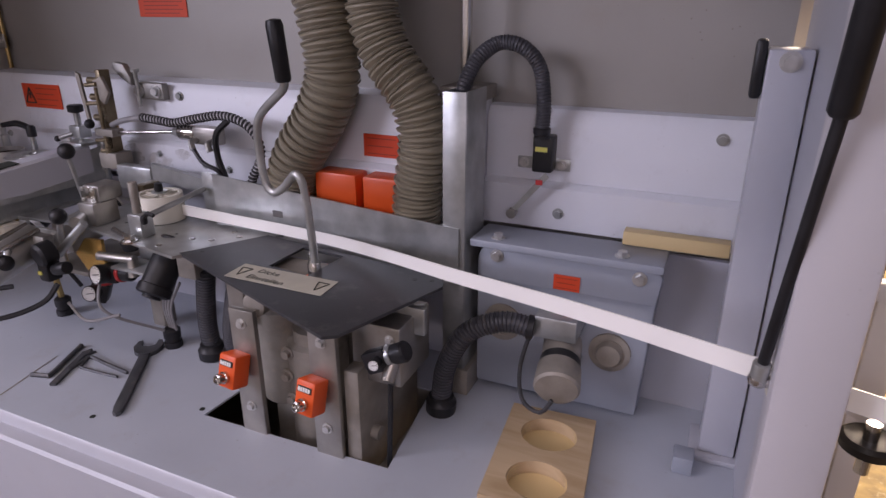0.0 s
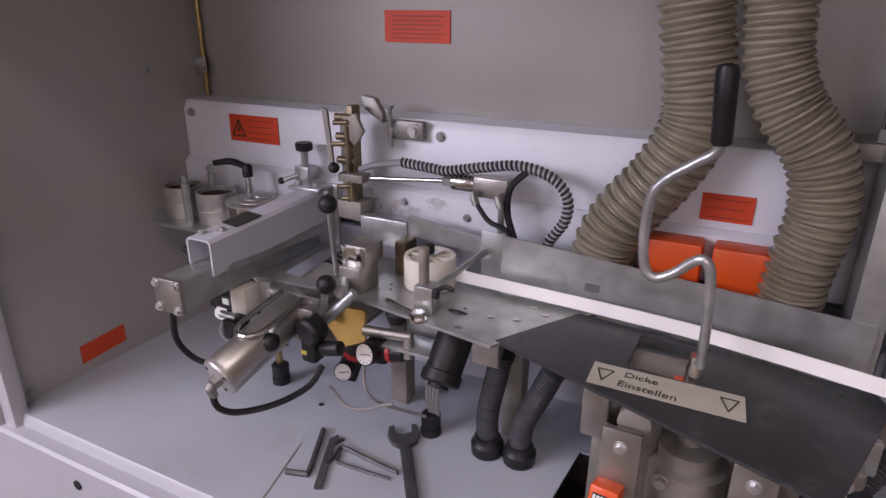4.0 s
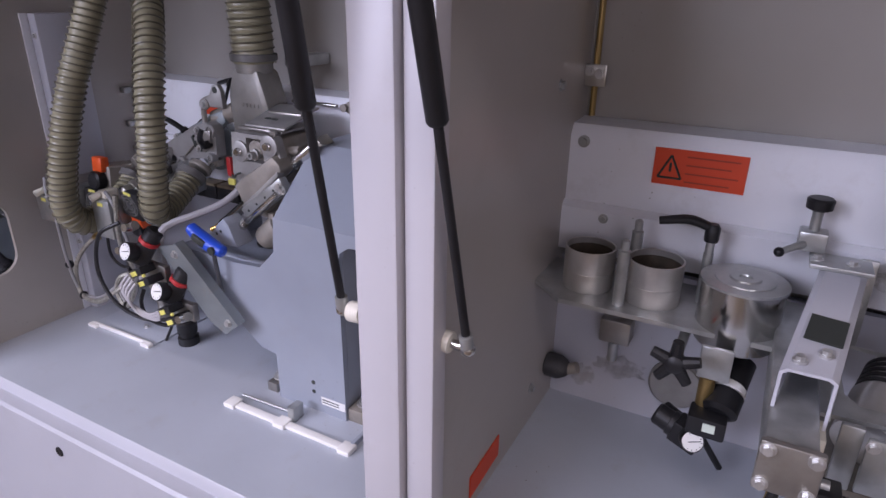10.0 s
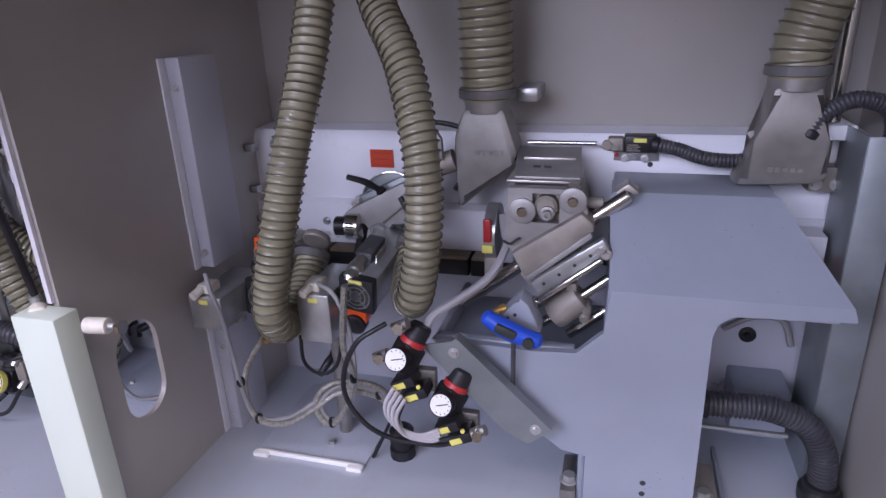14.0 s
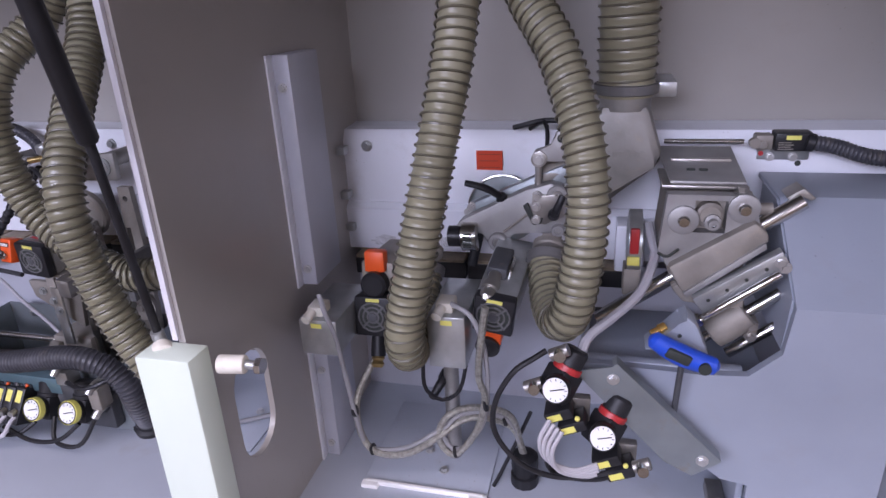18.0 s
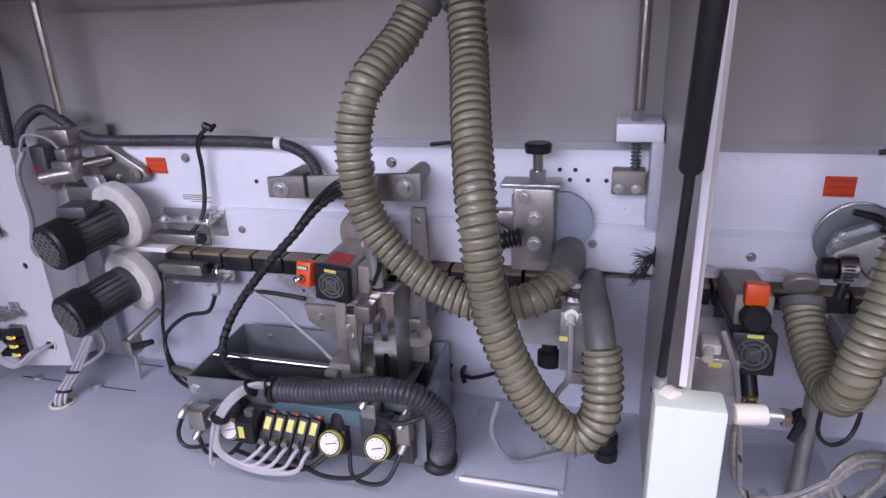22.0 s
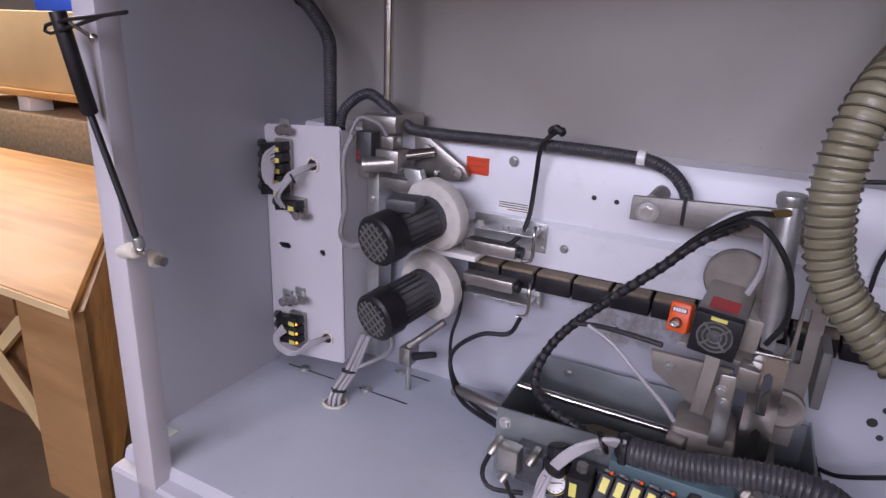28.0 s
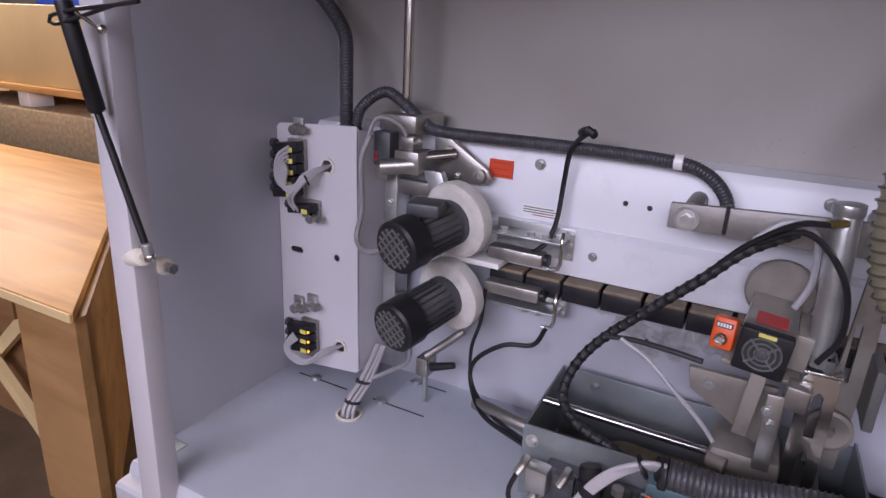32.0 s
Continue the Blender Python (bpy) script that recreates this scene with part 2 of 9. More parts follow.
def grained(name, light, dark, rough, scale):
    """Wood with long grain: noise stretched along x."""
    m = mat(name, light, rough, vary=0.1, scale=5)
    n, l = m.node_tree.nodes, m.node_tree.links
    tc, mp, no, ra, mx = (n.new("ShaderNode" + k) for k in ("TexCoord", "Mapping", "TexNoise", "MapRange", "Mix"))
    mp.inputs["Scale"].default_value = (scale * 0.12, scale, scale)
    no.inputs["Scale"].default_value, no.inputs["Detail"].default_value, no.inputs["Distortion"].default_value = 4.0, 7, 0.6
    l.new(tc.outputs["Object"], mp.inputs["Vector"])
    l.new(mp.outputs["Vector"], no.inputs["Vector"])
    ra.inputs["From Min"].default_value, ra.inputs["From Max"].default_value = 0.42, 0.68
    l.new(no.outputs["Fac"], ra.inputs["Value"])
    mx.data_type = "RGBA"
    b = n["Principled BSDF"]
    base = b.inputs["Base Color"].links[0].from_socket
    l.new(ra.outputs["Result"], mx.inputs["Factor"])
    l.new(base, mx.inputs["A"])
    mx.inputs["B"].default_value = (*dark, 1)
    l.new(mx.outputs["Result"], b.inputs["Base Color"])
    return m


# tabletop wood, lightened for the sun that falls on it
M["wood"] = grained("varnished_wood", (0.78, 0.45, 0.16), (0.60, 0.31, 0.10), 0.55, 3.0)
# darker copy for the table's ends, which get less light
M["wood_dim"] = grained("dimmed_table_wood", (0.42, 0.24, 0.10), (0.30, 0.16, 0.06), 0.5, 3.0)
M["ply"] = grained("plywood", (0.56, 0.42, 0.26), (0.44, 0.31, 0.17), 0.55, 9.0)
M["brown"] = grained("brown_panel", (0.30, 0.16, 0.07), (0.20, 0.10, 0.04), 0.45, 3.0)
M["lamp"] = mat("lit_orange_lamp", (0.9, 0.4, 0.03), 0.3)
glow = M["lamp"].node_tree.nodes["Principled BSDF"]
glow.inputs["Emission Color"].default_value, glow.inputs["Emission Strength"].default_value = (1.0, 0.42, 0.02, 1), 1.6

# ---- geometry helpers ----
ORIGIN = {}


def thing(name, at, label, category, group="", kind=""):
    ob = new(name)
    ob.empty_display_size = 0.02
    ob.location = at
    ORIGIN[ob] = Vector(at)
    return tagged(ob, label, category, group, kind)


def mesh_of(name, bm, material, smooth=35):
    me = bpy.data.meshes.new(name)
    bmesh.ops.recalc_face_normals(bm, faces=bm.faces)
    layer = bm.faces.layers.int.get("flat")
    flats = [f[layer] for f in bm.faces] if layer else []
    if layer:
        bm.faces.layers.int.remove(layer)
    bm.to_mesh(me)
    bm.free()
    me.materials.append(M[material] if isinstance(material, str) else material)
    if smooth:
        for p in me.polygons:
            p.use_smooth = not (flats and flats[p.index])
        me.set_sharp_from_angle(angle=radians(smooth))
    return me


def part(name, bm, material, parent, label=""):
    """One mesh, modelled in world metres, as a child of a thing or of a part."""
    o = ORIGIN[parent]
    bmesh.ops.translate(bm, verts=bm.verts, vec=-o)
    ob = new(name, mesh_of(name, bm, material))
    ob.parent = parent
    ORIGIN[ob] = o
    return tagged(ob, label)


def solo(name, bm, material, label, category, group="", kind=""):
    """A thing or a piece of the setting of one mesh, with its origin at the middle of its base."""
    xs = [v.co for v in bm.verts]
    o = Vector(((min(v.x for v in xs) + max(v.x for v in xs)) / 2, (min(v.y for v in xs) + max(v.y for v in xs)) / 2, min(v.z for v in xs)))
    bmesh.ops.translate(bm, verts=bm.verts, vec=-o)
    ob = new(name, mesh_of(name, bm, material))
    ob.location = o
    ORIGIN[ob] = o
    return tagged(ob, label, category, group, kind)


def structure(name, bm, material, label=""):
    return solo(name, bm, material, label or name.replace("_", " "), name.split("_")[0], kind="structure")


def box(x0, x1, y0, y1, z0, z1, bevel=0.0, m=None, bm=None):
    bm = bm or bmesh.new()
    g = bmesh.ops.create_cube(bm, size=1)["verts"]
    bmesh.ops.transform(bm, verts=g, matrix=Matrix.Translation(((x0 + x1) / 2, (y0 + y1) / 2, (z0 + z1) / 2)) @ Matrix.Diagonal((abs(x1 - x0), abs(y1 - y0), abs(z1 - z0), 1)))
    if bevel:
        es = {e for v in g for e in v.link_edges}
        g = bevelled(bm, es, bevel)
    if m is not None:
        bmesh.ops.transform(bm, verts=g, matrix=m)
    return bm


def bevelled(bm, es, width, seg=2, flat=True):
    """Rounds edges; the faces between them stay flat-shaded unless they are part of a curve."""
    layer = bm.faces.layers.int.get("flat") or bm.faces.layers.int.new("flat")
    keep = {v for e in es for v in e.verts}
    old = set(bm.verts) - keep
    rounded = set(bmesh.ops.bevel(bm, geom=list(es), offset=width, segments=seg, affect="EDGES", profile=0.5)["faces"])
    fresh = [v for v in bm.verts if v not in old]
    if flat:
        for f in {f for v in fresh for f in v.link_faces}:
            f[layer] = 0 if f in rounded else 1
    return fresh


def at_axis(a, b):
    """Turns +z to the way from a to b and puts the origin at a."""
    d = Vector(b) - Vector(a)
    return Matrix.Translation(a) @ d.to_track_quat("Z", "Y").to_matrix().to_4x4()


def cyl(a, b, r, r2=None, seg=20, bevel=0.0, bm=None):
    bm = bm or bmesh.new()
    d = (Vector(b) - Vector(a)).length
    g = bmesh.ops.create_cone(bm, cap_ends=True, segments=seg, radius1=r, radius2=r if r2 is None else r2, depth=d)["verts"]
    if bevel:
        rims = {e for v in g for e in v.link_edges if abs(e.verts[0].co.z - e.verts[1].co.z) < 1e-6}
        g = bevelled(bm, rims, bevel, flat=False)
    bmesh.ops.transform(bm, verts=g, matrix=at_axis(a, b) @ Matrix.Translation((0, 0, d / 2)))
    return bm


def ball(c, r, bm=None, seg=18):
    bm = bm or bmesh.new()
    g = bmesh.ops.create_uvsphere(bm, u_segments=seg, v_segments=seg // 2 + 2, radius=r)["verts"]
    bmesh.ops.translate(bm, verts=g, vec=c)
    return bm


def lathe(a, b, profile, seg=28, bm=None, close=True):
    """Turns (radius, distance along the axis) pairs about the line from a towards b."""
    bm = bm or bmesh.new()
    m = at_axis(a, b)
    rings = []
    for r, z in profile:
        rings.append([bm.verts.new(m @ Vector((r * math.cos(2 * math.pi * i / seg), r * math.sin(2 * math.pi * i / seg), z))) for i in range(seg)])
    for p, q in zip(rings, rings[1:]):
        for i in range(seg):
            bm.faces.new((p[i], p[(i + 1) % seg], q[(i + 1) % seg], q[i]))
    if close:
        bm.faces.new(rings[0][::-1])
        bm.faces.new(rings[-1])
    return bm


def prism(pts, way, depth, bevel=0.0, bm=None):
    """A polygon of 3D points pushed out by depth along way."""
    bm = bm or bmesh.new()
    d = Vector(way).normalized() * depth
    lo = [bm.verts.new(p) for p in pts]
    hi = [bm.verts.new(Vector(p) + d) for p in pts]
    k = len(pts)
    bm.faces.new(lo)
    bm.faces.new(hi[::-1])
    for i in range(k):
        bm.faces.new((lo[i], lo[(i + 1) % k], hi[(i + 1) % k], hi[i]))
    if bevel:
        bevelled(bm, {e for v in lo + hi for e in v.link_edges}, bevel)
    return bm


def smooth_path(pts, step=0.01):
    """A Catmull-Rom line through the points, cut into even steps."""
    p = [Vector(q) for q in pts]
    p = [p[0] * 2 - p[1]] + p + [p[-1] * 2 - p[-2]]
    out = []
    for i in range(1, len(p) - 2):
        k = max(3, int((p[i + 1] - p[i]).length / 0.004))
        for j in range(k):
            t = j / k
            out.append(0.5 * ((2 * p[i]) + (p[i + 1] - p[i - 1]) * t + (2 * p[i - 1] - 5 * p[i] + 4 * p[i + 1] - p[i + 2]) * t * t + (3 * p[i] - p[i - 1] - 3 * p[i + 1] + p[i + 2]) * t ** 3))
    out.append(p[-2])
    even, left = [out[0]], step
    for a, b in zip(out, out[1:]):
        d = (b - a).length
        while d >= left:
            a = a + (b - a) * (left / d)
            even.append(a)
            d, left = (b - a).length, step
        left -= d
    if (even[-1] - out[-1]).length > step * 0.3:
        even.append(out[-1])
    return even


def sweep(line, radii, seg=14, bm=None, cap=True):
    bm = bm or bmesh.new()
    n = len(line)
    ways = [(line[min(i + 1, n - 1)] - line[max(i - 1, 0)]).normalized() for i in range(n)]
    side = ways[0].orthogonal().normalized()
    rings = []
    for c, w, r in zip(line, ways, radii):
        side = (side - w * side.dot(w)).normalized()
        up = w.cross(side)
        rings.append([bm.verts.new(c + (side * math.cos(2 * math.pi * i / seg) + up * math.sin(2 * math.pi * i / seg)) * r) for i in range(seg)])
    for p, q in zip(rings, rings[1:]):
        for i in range(seg):
            bm.faces.new((p[i], p[(i + 1) % seg], q[(i + 1) % seg], q[i]))
    if cap:
        bm.faces.new(rings[0][::-1])
        bm.faces.new(rings[-1])
    return bm


def tube(pts, r, seg=10, step=0.012, bm=None):
    line = smooth_path(pts, step)
    return sweep(line, [r] * len(line), seg, bm)


def ribbed(pts, r, pitch, depth, seg=22, bm=None):
    """A corrugated hose: rounded ribs with narrow grooves."""
    line = smooth_path(pts, pitch / 7)
    radii = [r - depth * (0.88, 1, 1, 1, 0.88, 0.25, 0.25)[i % 7] if i % 7 != 5 else r for i in range(len(line))]
    return sweep(line, radii, seg, bm)


def helix(pts, r, pitch, wire):
    """A wire wound round a bent hose."""
    line = smooth_path(pts, pitch / 22)
    side = (line[1] - line[0]).orthogonal().normalized()
    out = []
    for i, c in enumerate(line):
        w = (line[min(i + 1, len(line) - 1)] - line[max(i - 1, 0)]).normalized()
        side = (side - w * side.dot(w)).normalized()
        a = 2 * math.pi * i / 22
        out.append(c + (side * math.cos(a) + w.cross(side) * math.sin(a)) * r)
    return sweep(out, [wire] * len(out), 5)


def bolt(c, way, r, h=None, seg=6, bm=None):
    """A bolt head on a washer."""
    bm = bm or bmesh.new()
    c, way = Vector(c), Vector(way).normalized()
    h = h or r * 0.9
    cyl(c - way * 0.002, c + way * r * 0.25, r * 1.5, seg=18, bm=bm)
    cyl(c + way * r * 0.25, c + way * (r * 0.25 + h), r, seg=seg if seg > 6 else 6, bm=bm)
    return bm


def bolt_part(c, way, r, parent, material="zinc", seg=6):
    return part("bolt", bolt(c, way, r, seg=seg), material, parent)


def plate_with_holes(outline, holes, axis, at, thick):
    """A sheet in a plane across an axis, with the outline and holes given as 2D loops."""
    bm = bmesh.new()
    edges = []
    for loop in [outline] + holes:
        vs = [bm.verts.new((at, p[0], p[1]) if axis == "x" else (p[0], at, p[1]) if axis == "y" else (p[0], p[1], at)) for p in loop]
        edges += [bm.edges.new((vs[i], vs[(i + 1) % len(vs)])) for i in range(len(vs))]
    bmesh.ops.triangle_fill(bm, use_beauty=True, use_dissolve=False, edges=edges)
    g = bmesh.ops.extrude_face_region(bm, geom=bm.faces[:])["geom"]
    d = {"x": (thick, 0, 0), "y": (0, thick, 0), "z": (0, 0, thick)}[axis]
    bmesh.ops.translate(bm, verts=[v for v in g if isinstance(v, bmesh.types.BMVert)], vec=d)
    return bm


def ring2(cx, cy, rx, ry=None, seg=20):
    return [(cx + rx * math.cos(2 * math.pi * i / seg), cy + (ry or rx) * math.sin(2 * math.pi * i / seg)) for i in range(seg)]


def rect2(x0, x1, y0, y1):
    return [(x0, y0), (x1, y0), (x1, y1), (x0, y1)]

# ---- the large structure ----
XL, XR = -5.11, -0.26           # inner faces of the end walls
XA0, XA1 = -2.345, -2.262      # divider between glue and milling bays
XB = -3.512                    # divider between milling and buffing bays
YF, YB = -0.558, 0.085         # front edge of the deck, back sheet
TOP = 1.06

deck_holes = [[(-1.16, -0.405), (-0.746, -0.393), (-0.778, -0.14), (-1.14, -0.14)], ring2(-4.856, -0.217, 0.024)]
structure("deck", plate_with_holes(rect2(XL, -0.15, YF, 0.10), deck_holes, "z", 0.0, -0.004), "deck", "pale grey painted steel machine deck")
structure("deck_under", box(XL, -0.15, YF + 0.02, 0.10, -0.30, -0.27), "dusty", "dusty steel tray under the deck openings")
prof = [(YF, 0.0), (YF - 0.005, -0.006), (YF - 0.010, -0.022), (YF - 0.034, -0.024), (YF - 0.040, -0.030), (YF - 0.040, -0.60), (YF - 0.02, -0.60), (YF - 0.02, -0.04), (YF, -0.03)]
structure("front_panel", prism([(XL, y, z) for y, z in prof], (1, 0, 0), -0.15 - XL), "paint", "pale grey painted front panel of the machine")

# guide rail that runs through all bays
rail_prof = [(0.0, 0.448), (0.0, 0.572), (0.012, 0.592), (0.08, 0.596), (0.08, 0.352), (-0.018, 0.352), (-0.018, 0.438), (-0.006, 0.448)]
structure("rail", prism([(XL, y, z) for y, z in rail_prof], (1, 0, 0), -0.735 - XL), "rail", "off-white painted steel guide rail on the back wall")
structure("rail_right", prism([(-0.733, min(y + 0.05, 0.083), z - 0.013) for y, z in rail_prof], (1, 0, 0), 0.545), "rail", "set-back off-white guide rail at the infeed end")
structure("wall_back", box(XL - 0.02, -0.20, YB, YB + 0.02, -0.62, TOP), "back", "beige grey sheet metal back wall")
structure("wall_low", box(XL, -0.2, 0.015, 0.03, 0.0, 0.325), "paint", "pale painted lower back panel under the rail")
# roof out of view, set low to darken the top of the back wall
structure("roof", box(XL - 0.02, -0.17, -0.50, YB + 0.02, 1.06, 1.08), "back", "unseen sheet metal hood top that shades the back wall")

# unseen lids, their depth chosen per bay to block light from above
for i, (a, b) in enumerate(((XL, XB), (XB, XA0), (XA0, -0.15))):
    structure("roof_lid_%d" % (i + 1), box(a + 0.005, b - 0.005, -0.76 if i == 2 else -0.97, -0.505, 1.10, 1.12, m=None), "paint", "unseen hood lid, laid level to shade the bay")

# divider A
structure("wall_divider_glue", box(XA0 + 0.02, XA1, YF + 0.004, YB, 0.0, TOP), "divider", "grey sheet metal divider wall")
for a, b, d in ((-2.330, -2.272, 0.0), (-2.269, -2.230, 0.012)):
    structure("post_divider", box(a, b, YF - 0.035 + d, YF + 0.01, -0.6, TOP, 0.003), "post", "white lacquered front post of the divider")
# divider B with its oval opening
oval = [(-0.437 + 0.048 * math.cos(t), 0.300 + 0.048 * math.sin(t)) for t in [math.pi * i / 10 for i in range(11)]]
oval += [(-0.437 + 0.048 * math.cos(t), 0.215 + 0.048 * math.sin(t)) for t in [math.pi + math.pi * i / 10 for i in range(11)]]
structure("wall_divider_milling", plate_with_holes(rect2(YF, YB, 0.0, TOP), [oval], "x", XB, 0.010), "divider", "grey sheet metal divider with an oval opening")
structure("post_flap", box(XB - 0.032, XB + 0.044, YF - 0.045, YF - 0.002, -0.6, 0.436, 0.003), "green", "pale greenish white post at the divider's foot")
structure("trim_divider", box(XB - 0.004, XB + 0.004, YF - 0.006, YF - 0.0005, 0.440, TOP), "white", "white edge of the divider sheet")
# end walls
structure("wall_left", box(XL - 0.014, XL, YF + 0.03, YB, 0.0, TOP), "paint", "grey painted left end wall")
structure("post_left", box(-5.036, -4.982, YF - 0.04, YF + 0.002, -0.6, TOP, 0.004), "post", "white lacquered front post")
structure("wall_right", box(-0.182, -0.166, -0.50, YB - 0.002, 0.0, TOP), "paint", "pale grey end panel of the glue bay")
structure("post_right", box(-0.212, -0.150, YF - 0.035, YF + 0.01, -0.6, TOP, 0.004), "post", "white lacquered front post")

# hall
structure("floor", box(-12, 8, -6, 6, -0.64, -0.62), "floor", "worn hall floor")
structure("floor_litter", box(-0.1, 3.0, -0.6, 3.2, -0.619, -0.612), "litter", "hall floor strewn with wood chips, sunlight put into its gold colour")
structure("wall_hall_back", box(-12, 8, 5.9, 6, -0.62, 2.6), "hall")
structure("wall_hall_left", box(-12, -11.9, -6, 6, -0.62, 2.6), "hall")
structure("wall_hall_right", box(7.9, 8, -6, 6, -0.62, 2.6), "hall")
structure("wall_hall_front", box(-12, 8, -6, -5.9, -0.62, 2.6), "hall")
structure("ceiling", box(-12, 8, -6, 6, 2.6, 2.7), "hall", "pale hall ceiling")

# ---- kinds of things ----


def sign(x, y, z, w, h, label, triangle=False, bars=4, tilt=0):
    """An orange warning plate on the rail: printed bars, and a warning triangle."""
    s = thing("warning_sign", (x, y, z), label, "sign", "orange signs")
    part("plate", box(x, x + w, y - 0.0025, y, z, z + h), "sign", s)
    x0 = x + w * (0.36 if triangle else 0.12)
    for i in range(bars):
        zz = z + h * (0.82 - 0.68 * i / max(1, bars - 1))
        part("print_line", box(x0, x + w * (0.92 - 0.08 * (i % 2)), y - 0.0032, y - 0.0024, zz - h * 0.018, zz + h * 0.018), "signdark", s)
    if triangle:
        a, b, c = (x + w * 0.06, z + h * 0.2), (x + w * 0.32, z + h * 0.2), (x + w * 0.19, z + h * 0.82)
        bm = bmesh.new()
        for p, q in ((a, b), (b, c), (c, a)):
            cyl((p[0], y - 0.003, p[1]), (q[0], y - 0.003, q[1]), h * 0.03, seg=6, bm=bm)
        cyl((c[0], y - 0.003, z + h * 0.38), (c[0], y - 0.003, z + h * 0.62), h * 0.035, seg=6, bm=bm)
        part("warning_triangle", bm, "ink", s)
    return s


def cable(pts, r, material, label, name="cable", step=0.012, seg=8):
    return solo(name, tube(pts, r, seg, step), material, label, "cable")


def conduit(pts, r, label, material="conduit", pitch=0.0062, gland=True):
    c = thing("corrugated_conduit", pts[0], label, "conduit", "black conduits")
    part("sleeve", ribbed(pts, r, pitch, r * 0.11, 18), material, c)
    a, b = Vector(pts[0]), Vector(pts[1])
    part("end_collar", lathe(a, b, [(r * 0.9, -0.002), (r * 1.1, 0), (r * 1.12, 0.010), (r * 0.95, 0.012)], 16), "black", c)
    if gland:
        e = Vector(pts[-1])
        w = (Vector(pts[-2]) - e).normalized()
        part("end_nut", lathe(e, e + w, [(r * 1.1, -0.004), (r * 1.45, -0.002), (r * 1.5, 0.02), (r * 1.25, 0.026), (r * 1.2, 0.034), (r * 1.05, 0.036)], 16), "black", c)
    return c


def dust_hose(pts, r, label, material="hose", pitch=0.0138, depth=0.0042, cuffs=()):
    h = thing("dust_hose", pts[0], label, "hose", "dust extraction hoses")
    line = smooth_path(pts, pitch / 6)
    wave = 0.0010 if material == "hose" else depth * 0.7
    part("corrugated_wall", sweep(line, [r - 0.0030 + wave * math.sin(2 * math.pi * i / 6) for i in range(len(line))], 28), material, h)
    part("wire_rib", helix(pts, r - 0.0006, pitch, 0.0018 if r < 0.048 else 0.0026), "wire" if material == "hose" else "wire2", h)
    for c, w in cuffs:
        part("hose_clamp", lathe(c, Vector(c) + Vector(w), [(r + 0.002, -0.008), (r + 0.004, -0.007), (r + 0.004, 0.007), (r + 0.002, 0.008)], 26), "cover", h)
    return h


def gland(x, y, label="black cable gland on the deck", z=0.0, r=0.02, h=0.05):
    g = thing("cable_gland", (x, y, z), label, "cable gland", "cable glands")
    part("nut", lathe((x, y, z), (x, y, z + 1), [(r * 1.05, 0), (r * 1.05, h * 0.3), (r * 0.85, h * 0.33), (r * 0.85, h * 0.5)], 12), "black", g)
    part("cap", lathe((x, y, z), (x, y, z + 1), [(r, h * 0.5), (r * 1.02, h * 0.9), (r * 0.75, h), (r * 0.5, h * 1.02)], 12), "black", g)
    return g


def gauge_on(parent, c, way, r):
    """A pressure gauge as a part of a regulator."""
    c, way = Vector(c), Vector(way).normalized()
    g = part("pressure_gauge", lathe(c - way * 0.022, c, [(r * 0.95, 0), (r, 0.002), (r, 0.021), (r * 0.93, 0.024), (r * 0.88, 0.022)], 24), "black", parent, "round pressure gauge with a black case")
    part("dial", lathe(c - way * 0.001, c, [(r * 0.89, 0), (r * 0.89, 0.0016)], 24), "dial", g)
    c = c + way * 0.0012
    side = way.orthogonal().normalized()
    up = way.cross(side)
    bm = bmesh.new()
    for i in range(9):
        a = math.pi * (0.1 + 1.3 * i / 8)
        d = side * math.cos(a) + up * math.sin(a)
        cyl(c + d * r * 0.66, c + d * r * 0.8, r * 0.03, seg=4, bm=bm)
    part("dial_marks", bm, "ink", g)
    part("needle", cyl(c + (side * 0.3 - up * 0.2) * r, c - (side * 0.55 - up * 0.35) * r, r * 0.045, seg=5), "ink", g)
    return g


def position_counter(x, y, z, way, label, k=0.88):
    """An orange digital position indicator with its window and knurled knob."""
    c = thing("position_counter", (x, y, z - 0.05), label, "position indicator", "orange position indicators")
    way = Vector(way).normalized()
    m = Matrix.Translation((x, y, z)) @ way.to_track_quat("-Y", "Z").to_matrix().to_4x4() @ Matrix.Scale(k, 4)
    part("case", box(-0.024, 0.024, -0.022, 0.022, -0.036, 0.036, 0.006, m), "orange", c)
    part("window", box(-0.017, 0.017, -0.0245, -0.018, 0.012, 0.024, 0.001, m), "ink", c)
    for i in range(5):
        part("digit", box(-0.015 + i * 0.0062, -0.0105 + i * 0.0062, -0.0252, -0.0240, 0.014, 0.0222, 0, m), "dial", c)
    a = m @ Vector((0, -0.022, -0.012))
    part("knob", lathe(a, a + m.to_3x3() @ Vector((0, -1, 0)), [(0.013 * k, 0), (0.013 * k, 0.006), (0.0105 * k, 0.008), (0.0105 * k, 0.02), (0.008 * k, 0.021), (0.007 * k, 0.017)], 18), "shiny", c)
    return c


